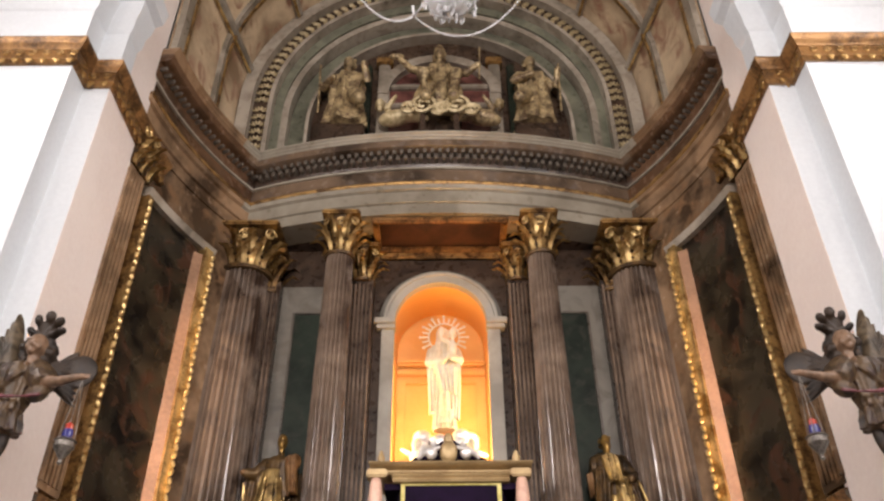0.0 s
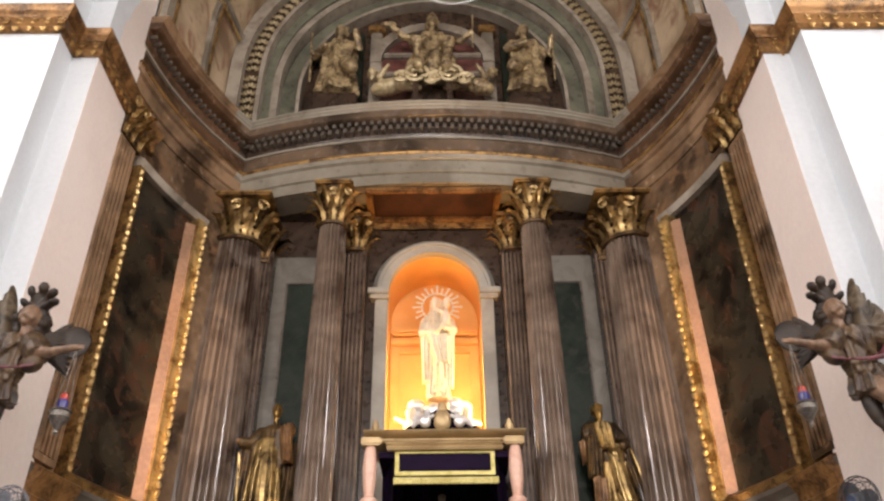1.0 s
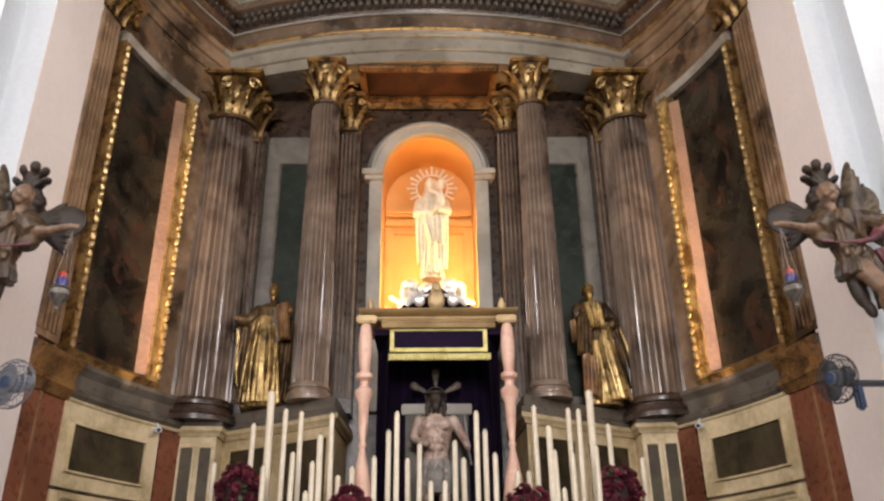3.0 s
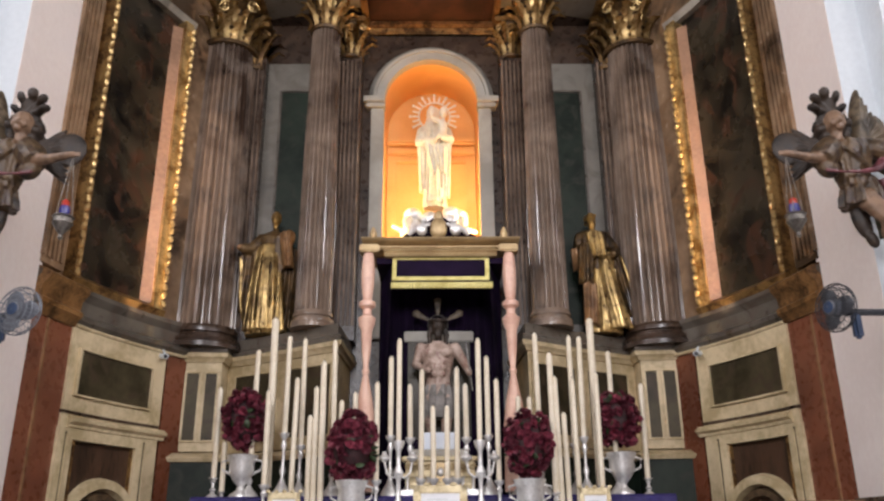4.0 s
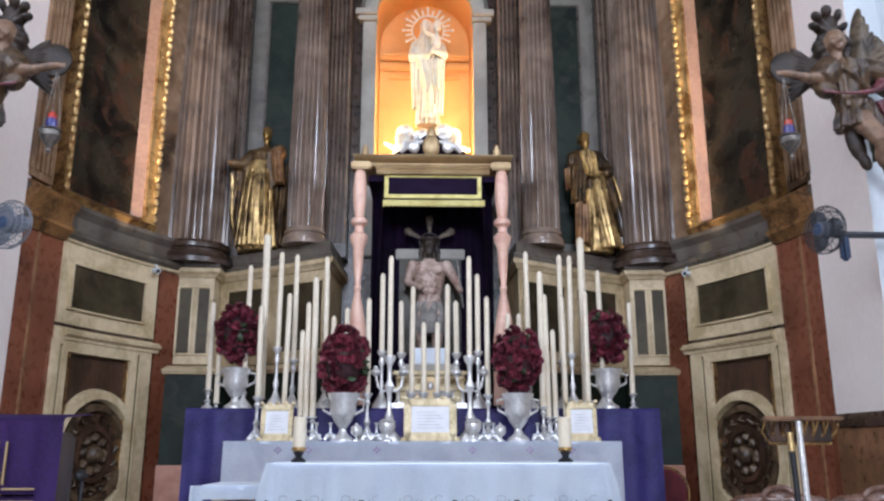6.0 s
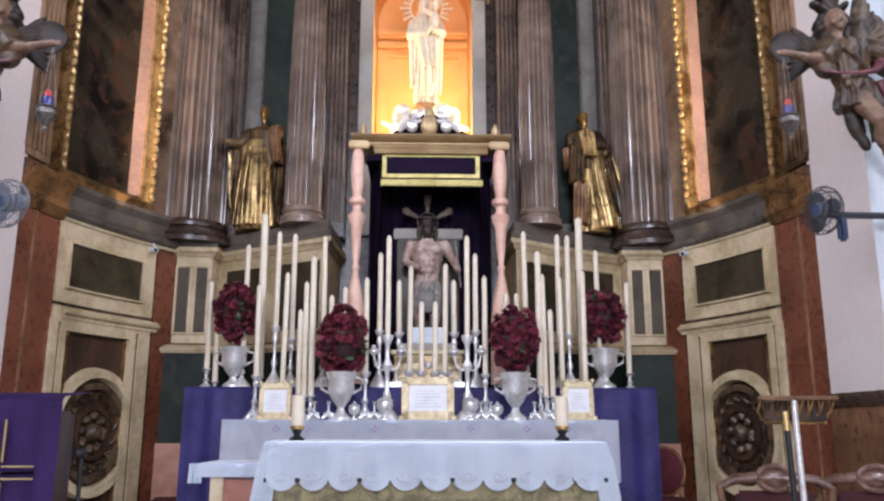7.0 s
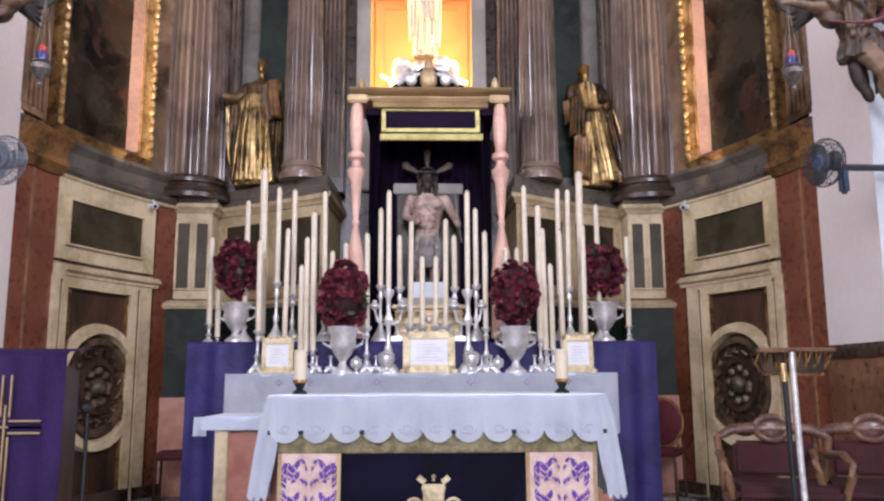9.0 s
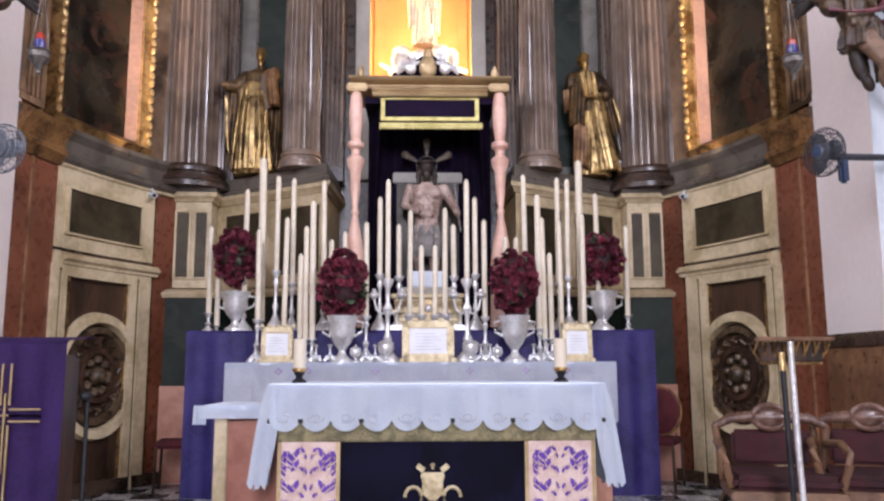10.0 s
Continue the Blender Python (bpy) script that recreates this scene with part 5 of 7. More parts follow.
    blob(bm, (-0.34, 0.09, 1.0), (0.135, 0.03, 0.135), 3)
    blob(bm, (-0.15, 0.07, 0.98), (0.09, 0.03, 0.05), 2)
    # cloak behind the legs, its shade put into the dark brown paint
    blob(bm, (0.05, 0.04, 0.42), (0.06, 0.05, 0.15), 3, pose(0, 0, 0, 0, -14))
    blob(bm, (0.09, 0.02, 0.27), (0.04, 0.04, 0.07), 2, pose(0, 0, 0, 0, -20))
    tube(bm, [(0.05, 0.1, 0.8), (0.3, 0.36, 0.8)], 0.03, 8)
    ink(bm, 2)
    # tall far wing
    feather_wing(bm, (0.12, 0.08, 0.98), (0.24, 0.12, 1.5), (0.66, 0.12, 0.95), 15, 0.065)
    blob(bm, (0.27, 0.1, 1.13), (0.13, 0.03, 0.17), 2, pose(0, 0, 0, 0, 25))
    ink(bm, 3)
    # thin sash across the waist, flying out behind
    tube(bm, [(-0.24, -0.15, 0.715), (-0.12, -0.16, 0.7), (0.0, -0.15, 0.705), (0.12, -0.13, 0.73), (0.2, -0.1, 0.78)], [0.008, 0.01, 0.014, 0.022, 0.03], 8)
    tube(bm, [(0.16, -0.09, 0.76), (0.26, -0.06, 0.84), (0.36, -0.02, 0.8), (0.44, 0.02, 0.68)], [0.03, 0.06, 0.065, 0.04], 10)
    sheet(bm, (0.26, -0.02, 0.72), (0.38, 0.0, 0.46), 0.07, 0.05, 0.03, 2)
    ink(bm, 4)
    sheet(bm, (0.2, 0.02, 0.6), (0.24, 0.03, 0.3), 0.06, 0.07, 0.03, 2, 0.4)
    ink(bm, 5)
    mm = pose(s * 2.95, 5.12, 2.76, 0, 0, 0) @ (Matrix.Scale(-1, 4, (1, 0, 0)) if s < 0 else Matrix())
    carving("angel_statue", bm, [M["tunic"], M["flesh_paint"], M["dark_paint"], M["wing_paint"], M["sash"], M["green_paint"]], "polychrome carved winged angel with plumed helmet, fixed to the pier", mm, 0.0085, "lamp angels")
    # hanging sanctuary lamp
    lx = s * 2.43
    lamp = thing("sanctuary_lamp", "hanging silver sanctuary lamp with a red and blue glass", "lamp", "sanctuary lamps", at=(lx, 4.93, 2.98))
    lamp.scale = (0.6, 0.6, 0.72)
    part("bowl", lathe(bmnew(), [(0.005, -0.02), (0.03, 0.0), (0.02, 0.03), (0.06, 0.08), (0.11, 0.14), (0.1, 0.19), (0.12, 0.2), (0.1, 0.215)], 20), M["lamp_silver"], lamp)
    part("blue_glass", lathe(bmnew(), [(0.055, 0.215), (0.06, 0.27), (0.05, 0.31)], 16), M["blue_glass"], lamp, "blue glass cup")
    part("red_glass", lathe(bmnew(), [(0.045, 0.311), (0.04, 0.36), (0.015, 0.38)], 16), M["red_glass"], lamp, "red glass flame")
    for k in range(3):
        a = 2.1 * k
        part("chain", tube(bmnew(), [(0.1 * math.cos(a), 0.1 * math.sin(a), 0.2), (0.0, 0.0, 0.84)], 0.004, 5), M["lamp_silver"], lamp)


# ---- canopy over the altar, with the statue beneath ----
can = thing("altar_canopy", "small gilded canopy on turned salmon posts, hung with dark violet velvet", "canopy", at=(0.07, 7.55, 0))
part("cornice", sweep(bmnew(), [(-0.64, 0.7), (-0.64, 0.0), (0.68, 0.0), (0.68, 0.7)], [(-0.1, 3.83), (0.0, 3.83), (0.02, 3.85), (0.02, 3.865), (0.08, 3.88), (0.12, 3.9), (0.13, 3.92), (-0.1, 3.925)]), M["gilt_pale"], can, "pale gilt cornice")
part("architrave", sweep(bmnew(), [(-0.5, 0.7), (-0.5, -0.02), (0.54, -0.02), (0.54, 0.7)], [(-0.06, 3.745), (0.03, 3.745), (0.045, 3.77), (0.03, 3.78), (0.05, 3.8), (0.02, 3.83), (-0.06, 3.83)]), M["gilt_pale"], can)
for s in (-1, 1):
    part("end_block", box(bmnew(), s * 0.69 - 0.1, s * 0.69 + 0.1, -0.08, 0.1, 3.79, 3.87, 0.015), M["gilt_pale"], can)
    part("finial", lathe(bmnew(), [(0.045, 3.92), (0.025, 3.95), (0.04, 4.0), (0.01, 4.08)], 14, Matrix.Translation((s * 0.66, 0.02, 0))), M["gilt_pale"], can)
    # drape that falls in a curve from the crest to the corner
    bm = bmnew()
    rows = []
    for i in range(13):
        t = i / 12
        x, z = s * (0.05 + 0.52 * t), 3.935 + 0.27 * (1 - t) ** 1.5
        fold = 0.02 * math.sin(i * 1.9)
        rows.append([bm.verts.new(p) for p in ((x, 0.04 + fold, 3.92), (x, 0.02 + fold, (z + 3.92) / 2), (x, 0.06 + fold * 0.5, z), (x, 0.16, z - 0.005), (x, 0.2, 3.92))])
    for p, q in zip(rows, rows[1:]):
        for i in range(5):
            bm.faces.new((p[i], p[(i + 1) % 5], q[(i + 1) % 5], q[i]))
    bm.faces.new(rows[0]), bm.faces.new(rows[-1])
    part("gable_drape", bm, M["violet"], can, "dark violet draped gable")
    bm = bmnew()
    blob(bm, (s * 0.17, -0.05, 4.03), (0.06, 0.04, 0.07), 2), blob(bm, (s * 0.15, -0.06, 4.12), (0.035, 0.035, 0.04), 2)
    tube(bm, [(s * 0.2, -0.05, 4.05), (s * 0.26, -0.06, 4.02), (s * 0.3, -0.05, 3.97)], [0.03, 0.035, 0.02], 8)
    tube(bm, [(s * 0.14, -0.06, 4.06), (s * 0.08, -0.08, 4.08)], [0.025, 0.015], 8)
    part("crest_supporter", bm, M["silver"], can, "small silvered carved supporter")
    prof = [(0.05, 3.8), (0.065, 3.74), (0.078, 3.6), (0.072, 3.45), (0.055, 3.33), (0.05, 3.31), (0.092, 3.28), (0.092, 3.24), (0.05, 3.21), (0.05, 3.16), (0.1, 3.12), (0.09, 3.06), (0.062, 3.0), (0.05, 2.8), (0.03, 2.64), (0.045, 2.6), (0.03, 2.57), (0.09, 2.3), (0.12, 2.1), (0.13, 1.5)]
    part("post", lathe(bmnew(), [(r_ * 0.88, z_) for r_, z_ in prof], 20, Matrix.Translation((s * 0.7, 0.0, 0))), M["salmon_pale"], can, "turned salmon-pink post")
part("crest", blob(blob(bmnew(), (0.0, -0.04, 4.04), (0.09, 0.05, 0.12), 2), (0.0, -0.02, 4.17), (0.05, 0.04, 0.08), 2), M["gilt_pale"], can, "gilt shield")
# velvet: sides, back, valance with braid
bm = bmnew()
rows = []
for i in range(41):
    t = i / 40
    x = -0.6 + 1.24 * t
    rows.append([bm.verts.new((x, 0.62 + 0.03 * math.sin(i * 1.3), z)) for z in (1.5, 2.6, 3.7)])
for a, b in zip(rows, rows[1:]):
    for k in range(2):
        bm.faces.new((a[k], a[k + 1], b[k + 1], b[k]))
part("back_curtain", bm, M["violet"], can, "dark violet velvet")
for s in (-1, 1):
    bm = bmnew()
    rows = []
    for i in range(25):
        t = i / 24
        row = []
        for k in range(7):
            h = k / 6
            row.append(bm.verts.new((s * (0.62 - 0.14 * t * (0.4 + h * 0.6) + 0.02 * math.sin(i * 1.7)) + 0.02, 0.02 + 0.6 * (1 - t) + 0.02 * math.cos(i * 1.9), 1.6 + 2.08 * h)))
        rows.append(row)
    for a, b in zip(rows, rows[1:]):
        for k in range(6):
            bm.faces.new((a[k], a[k + 1], b[k + 1], b[k]))
    bmesh.ops.solidify(bm, geom=bm.faces[:], thickness=0.015)
    part("side_curtain", bm, M["violet"], can, "gathered violet velvet curtain")
part("roof", box(bmnew(), -0.62, 0.66, 0.02, 0.66, 3.69, 3.75), M["violet"], can)
part("valance", box(bmnew(), -0.44, 0.5, 0.0, 0.03, 3.44, 3.75, 0.008), M["violet"], can)
bz = bmnew()
box(bz, -0.46, -0.42, -0.012, 0.0, 3.52, 3.74, 0.004), box(bz, 0.46, 0.5, -0.012, 0.0, 3.52, 3.74, 0.004), box(bz, -0.46, 0.5, -0.014, 0.0, 3.505, 3.545, 0.004)
box(bz, -0.46, 0.5, -0.013, 0.0, 3.72, 3.74, 0.003)
part("braid", bz, M["braid"], can, "yellow-gold braid")
fz = bmnew()
for k in range(66):
    x = -0.47 + k * 0.0152
    box(fz, x, x + 0.012, -0.02, 0.01, 3.42 + 0.004 * (k % 3), 3.485)
part("fringe", fz, M["braid"], can, "yellow-gold fringe")

# scourged figure under the canopy
bm = painted()
robe(bm, [(0.3, 0.13), (0.5, 0.13), (0.6, 0.12), (0.75, 0.15), (0.88, 0.165), (0.96, 0.12), (1.0, 0.05)], 3, 0.03, 1.0)
for q in (-1, 1):
    blob(bm, (q * 0.07, -0.1, 0.86), (0.075, 0.045, 0.06), 2)
    for k in range(3):
        blob(bm, (q * 0.04, -0.105, 0.76 - 0.06 * k), (0.04, 0.02, 0.03), 2)
    limb(bm, [(q * 0.07, -0.02, 0.42), (q * 0.08, -0.06, 0.2), (q * 0.07, 0.0, 0.0)], 0.075, 0.04)
limb(bm, [(-0.17, 0, 0.92), (-0.22, -0.05, 0.74), (-0.1, -0.2, 0.66)], 0.06, 0.032)
limb(bm, [(0.17, 0, 0.92), (0.26, -0.05, 0.76), (0.3, -0.16, 0.64)], 0.06, 0.032)
blob(bm, (0.3, -0.19, 0.63), (0.03, 0.04, 0.03), 2)
ink(bm, 0)
robe(bm, [(0.22, 0.15), (0.34, 0.155), (0.46, 0.145), (0.54, 0.13)], 9, 0.08, 0.2)
ink(bm, 1)
head(bm, (0.0, -0.05, 1.13), 0.088, True)
for q in (-1, 1):
    tube(bm, [(q * 0.06, -0.02, 1.14), (q * 0.085, -0.05, 1.04), (q * 0.08, -0.08, 0.95)], [0.035, 0.03, 0.018], 8)
blob(bm, (0, -0.12, 1.04), (0.045, 0.045, 0.06), 2)
tube(bm, [(0.09 * math.cos(a), -0.05 + 0.085 * math.sin(a), 1.18) for a in [2 * math.pi * k / 16 for k in range(17)]], 0.016, 6)
ink(bm, 2)
tube(bm, [(0.33, -0.2, 0.45), (0.27, -0.18, 0.95)], 0.01, 6)
ink(bm, 1)
carving("christ_statue", bm, [M["torso_paint"], M["grey_cloth"], M["dark_paint"]], "carved figure with pale torso and dark hair under the canopy", pose(0.06, 7.88, 1.98), 0.009)
bb = thing("back_board", "dark board with a pale rail behind the canopy statue", "board", at=(0.05, 8.12, 0))
part("board", box(bmnew(), -0.3, 0.34, 0.0, 0.03, 0.0, 3.02, 0.008), M["marble_olive"], bb)
part("rail", box(bmnew(), -0.34, 0.38, -0.02, 0.03, 3.02, 3.13, 0.01), M["stone_pale"], bb, "pale stone rail")
pl = thing("statue_plinth", "plinth draped in violet under the canopy statue", "plinth")
part("block", box(bmnew(), -0.25, 0.37, 7.66, 8.1, 0.9, 1.98, 0.02), M["violet"], pl)
po = thing("halo_rays", "three dull silver rays round the canopy statue's head", "halo", at=(0.06, 7.95, 3.16))
for a in (-62, 0, 62):
    part("ray", lathe(bmnew(), [(0.012, 0.1), (0.028, 0.2), (0.036, 0.27), (0.004, 0.29)], 8, pose(0, 0, 0, 0, a) @ Matrix.Diagonal((1.1, 0.3, 1, 1))), M["wing_paint"], po)
part("band", tube(bmnew(), [(0.1 * math.cos(a), 0, 0.1 * math.sin(a)) for a in [2 * math.pi * k / 20 for k in range(21)]], 0.008, 6), M["lamp_silver"], po)


# ---- altars and cloths ----
def cloth_front(bm, x0, x1, y, z1, drop, scallops, deep, lace=0.0):
    """A hanging cloth edge with scallops, gently waving."""
    n = scallops * 12
    rows = []
    for i in range(n + 1):
        t = i / n
        x = x0 + (x1 - x0) * t
        sc = deep * abs(math.sin(math.pi * scallops * t)) ** 0.6
        wv = 0.012 * math.sin(t * 41) + 0.008 * math.sin(t * 97 + 1)
        rows.append([bm.verts.new((x, y - wv * k - 0.012 * k, z1 - (drop + sc) * k)) for k in (0, 0.35, 0.7, 1)])
    for a, b in zip(rows, rows[1:]):
        for k in range(3):
            bm.faces.new((a[k], a[k + 1], b[k + 1], b[k]))
    bmesh.ops.solidify(bm, geom=bm.faces[:], thickness=0.006)
    return bm


alt = thing("altar_table", "front altar with embroidered frontal panels and a dark velvet centre", "altar", at=(0.11, 5.4, 0))
part("body", box(bmnew(), -1.04, 1.04, 0.06, 0.68, 0, 0.98, 0.01), M["wood"], alt)
part("frieze", box(bmnew(), -1.06, 1.06, 0.03, 0.08, 0.64, 0.8, 0.01), M["frontal_border"], alt, "olive-gold upper border")
part("velvet_panel", box(bmnew(), -0.64, 0.58, 0.045, 0.1, 0.05, 0.64, 0.004), M["violet2"], alt, "dark blue velvet centre")
for x0, x1 in ((-1.05, -0.64), (0.58, 1.05)):
    pn = part("brocade_panel", box(bmnew(), x0, x1, 0.03, 0.09, 0.05, 0.64, 0.006), M["brocade"], alt, "cream and violet brocade panel")
    cx = (x0 + x1) / 2
    rnd = random.Random(3)
    for row in range(5):
        z = 0.575 - row * 0.125
        for dx, ww, hh, ang in ((0.135, 0.032, 0.05, 40), (0.09, 0.022, 0.05, -30), (0.045, 0.018, 0.03, 55), (0.165, 0.018, 0.045, 10), (0.02, 0.01, 0.022, 20)):
            dz, k = rnd.uniform(-0.06, 0.06), rnd.uniform(0.8, 1.2)
            for q in (-1, 1):
                part("violet_leaf", blob(bmnew(), (cx + q * dx, 0.03, z + dz), (ww * k, 0.006, hh * k), 1, pose(0, 0, 0, 0, q * ang)), M["violet3"], pn)
            for q in (-1, 1):
                part("gold_sprig", tube(bmnew(), [(cx + q * dx, 0.024, z + dz + 0.03), (cx + q * (dx + 0.012), 0.022, z + dz), (cx + q * dx * 0.8, 0.024, z + dz - 0.035)], 0.005, 5), M["brocade"], pn)
    part("gold_border", box(bmnew(), x0, x0 + 0.025, 0.022, 0.04, 0.05, 0.64), M["gilt_pale"], pn)
    part("gold_border", box(bmnew(), x1 - 0.025, x1, 0.022, 0.04, 0.05, 0.64), M["gilt_pale"], pn)
em = bmnew()
lathe(em, [(0.03, 0.3), (0.09, 0.36), (0.085, 0.44), (0.1, 0.5), (0.085, 0.525)], 20, Matrix.Translation((-0.03, 0.042, -0.03)) @ Matrix.Diagonal((1, 0.06, 1, 1)))
box(em, -0.04, -0.02, 0.034, 0.044, 0.52, 0.57), box(em, -0.05, -0.01, 0.034, 0.044, 0.55, 0.56)
for s in (-1, 1):
    bmesh.ops.create_cube(em, size=1, matrix=pose(-0.03 + s * 0.1, 0.04, 0.53, 0, s * -38) @ Matrix.Diagonal((0.07, 0.01, 0.045, 1)))
    tube(em, [(-0.03 + s * (0.16 + 0.07 * math.cos(k * 0.5)), 0.04, 0.3 + 0.08 * math.sin(k * 0.5)) for k in range(8)], 0.016, 6)
bmesh.ops.transform(em, matrix=pose(-0.03, 0, 0.5) @ Matrix.Diagonal((0.8, 1, 0.8, 1)) @ pose(0.03, 0, -0.57), verts=em.verts)
part("emblem", em, M["ivory_gilt"], alt, "pale gold embroidered emblem")
cl = thing("altar_cloth", "white linen altar cloth with a scalloped lace edge", "altar cloth", at=(0.11, 5.4, 0))
part("top", box(bmnew(), -1.12, 1.12, 0.0, 0.78, 0.985, 1.022, 0.008), M["linen"], cl)
part("lace_edge", cloth_front(bmnew(), -1.1, 1.1, -0.008, 1.016, 0.235, 11, 0.07), M["linen"], cl, "scalloped lace border")
hole = bmnew()
for i in range(11):
    x = -1.1 + 2.2 * (i + 0.5) / 11
    tube(hole, [(x + 0.055 * math.cos(a), -0.022, 0.8 + 0.03 * math.sin(a)) for a in [math.pi + math.pi * k / 8 for k in range(9)]], 0.004, 5)
    tube(hole, [(x + 0.03 * math.cos(a), -0.022, 0.8 + 0.02 * math.sin(a)) for a in [2 * math.pi * k / 10 for k in range(11)]], 0.003, 5)
part("lace_pattern", hole, M["lace_line"], cl)
for i in range(12):
    part("lace_gap", box(bmnew(), -1.1 + 0.2 * i - 0.016, -1.1 + 0.2 * i + 0.016, -0.018, -0.004, 0.765, 0.792), M["black"], cl)
for s in (-1, 1):
    bm = bmnew()
    rows = []
    for i in range(19):
        t = i / 18
        y = 0.0 + 0.78 * t
        rows.append([bm.verts.new((s * (1.12 + 0.05 * k + 0.03 * k * math.sin(i * 1.5)), y - 0.02 * k, 1.02 - (0.66 + 0.03 * (i % 3 == 1)) * k)) for k in (0, 0.25, 0.5, 0.75, 1)])
    for a, b in zip(rows, rows[1:]):
        for k in range(4):
            bm.faces.new((a[k], a[k + 1], b[k + 1], b[k]))
    bmesh.ops.solidify(bm, geom=bm.faces[:], thickness=0.01)
    part("side_fall", bm, M["linen"], cl)
    bm = bmnew()
    rows = []
    for i in range(17):
        t = i / 16
        wv = 0.007 * math.sin(i * 0.8)
        drop = 0.34 + 0.3 * min(1, t * 3.0) + 0.035 * abs(math.sin(i * 0.79))
        rows.append([bm.verts.new((s * (1.02 + 0.1 * t + (0.03 + 0.09 * t) * k ** 0.7), 0.03 * t * k - (0.014 + wv) * k - 0.016, 1.018 - drop * k)) for k in (0, 0.2, 0.45, 0.7, 1)])
    for a, b in zip(rows, rows[1:]):
        for k in range(4):
            bm.faces.new((a[k], a[k + 1], b[k + 1], b[k]))
    bmesh.ops.solidify(bm, geom=bm.faces[:], thickness=0.006)
    part("corner_fold", bm, M["linen"], cl)
for x in (-0.87, 0.97):
    cd = thing("altar_candle", "short thick white candle on a small black and gold stand", "candle", "altar table candles", at=(x + 0.02, 5.7, 1.022))
    part("stand", lathe(bmnew(), [(0.05, 0), (0.052, 0.012), (0.022, 0.035), (0.03, 0.055), (0.042, 0.07)], 18), M["black"], cd)
    part("cup", lathe(bmnew(), [(0.03, 0.07), (0.05, 0.08), (0.05, 0.1), (0.04, 0.1)], 18), M["gold"], cd, "gilt cup")
    part("candle", lathe(bmnew(), [(0.043, 0.1), (0.045, 0.105), (0.045, 0.3), (0.038, 0.305), (0.006, 0.3)], 20), M["wax"], cd)
    part("wick", tube(bmnew(), [(0, 0, 0.3), (0.003, 0, 0.315)], 0.003, 5), M["black"], cd)

ha = thing("high_altar", "high altar block behind the front altar", "altar")
part("block", box(bmnew(), -1.6, 1.62, 6.93, 7.3, 0, 1.14, 0.01), M["marble_pink"], ha)
hc = thing("altar_cloth", "thin white embroidered cloth over the high altar", "altar cloth", at=(0, 6.9, 0))
part("top", box(bmnew(), -1.63, 1.65, 0.0, 0.42, 1.145, 1.172, 0.006), M["linen"], hc)
part("front_fall", cloth_front(bmnew(), -1.66, 1.68, 0.0, 1.172, 0.5, 16, 0.03), M["lace_cloth"], hc, "sheer embroidered front")
for x in (-0.95, -0.38, 0.42, 0.9, -1.2, 1.25):
    fl = bmnew()
    for k in range(4):
        blob(fl, (x + 0.02 * math.cos(k * 1.6), -0.02, 1.1 + 0.018 * math.sin(k * 1.6)), (0.013, 0.004, 0.015), 1)
    part("embroidered_sprig", fl, M["thread_pale"], hc, "pale violet sprig")
gr = thing("altar_shelf", "raised altar shelf behind the high altar, draped in blue-violet satin", "altar shelf")
part("block", box(bmnew(), -2.0, 2.03, 7.34, 8.0, 0, 1.43, 0.01), M["marble_pink"], gr)
bm = bmnew()
rows = []
n = 120
for i in range(n + 1):
    t = i / n
    x = -2.1 + 4.23 * t
    wv = 0.02 * math.sin(i * 0.55) + 0.012 * math.sin(i * 1.31 + 1)
    rows.append([bm.verts.new((x, 7.6, 1.46)), bm.verts.new((x, 7.3, 1.462)), bm.verts.new((x, 7.275 + wv * 0.2, 1.44)), bm.verts.new((x, 7.27 + wv * 0.6, 1.0)), bm.verts.new((x, 7.26 + wv, 0.5)), bm.verts.new((x, 7.25 + wv * 1.3, 0.0))])
for a, b in zip(rows, rows[1:]):
    for k in range(5):
        bm.faces.new((a[k], a[k + 1], b[k + 1], b[k]))
bmesh.ops.solidify(bm, geom=bm.faces[:], thickness=0.012)
part("drape", bm, M["purple"], gr, "blue-violet satin drape")

# side table at the altar's left
st = thing("credence_table", "small side table with a white cloth and a red stone panel", "side table", at=(-1.22, 5.75, 0))
part("panel", box(bmnew(), -0.2, 0.3, 0.03, 0.5, 0, 0.76), M["marble_red3"], st, "red stone panel")
for x in (-0.22, 0.26):
    part("leg", box(bmnew(), x, x + 0.09, 0.0, 0.09, 0, 0.8, 0.008), M["cream"], st)
part("cloth", cloth_front(box(bmnew(), -0.3, 0.4, -0.03, 0.55, 0.83, 0.87, 0.01), -0.3, 0.4, -0.03, 0.868, 0.09, 1, 0.0), M["linen"], st, "white cloth")
part("cloth_corner", cloth_front(bmnew(), -0.36, -0.27, -0.03, 0.868, 0.13, 1, 0.0), M["linen"], st)


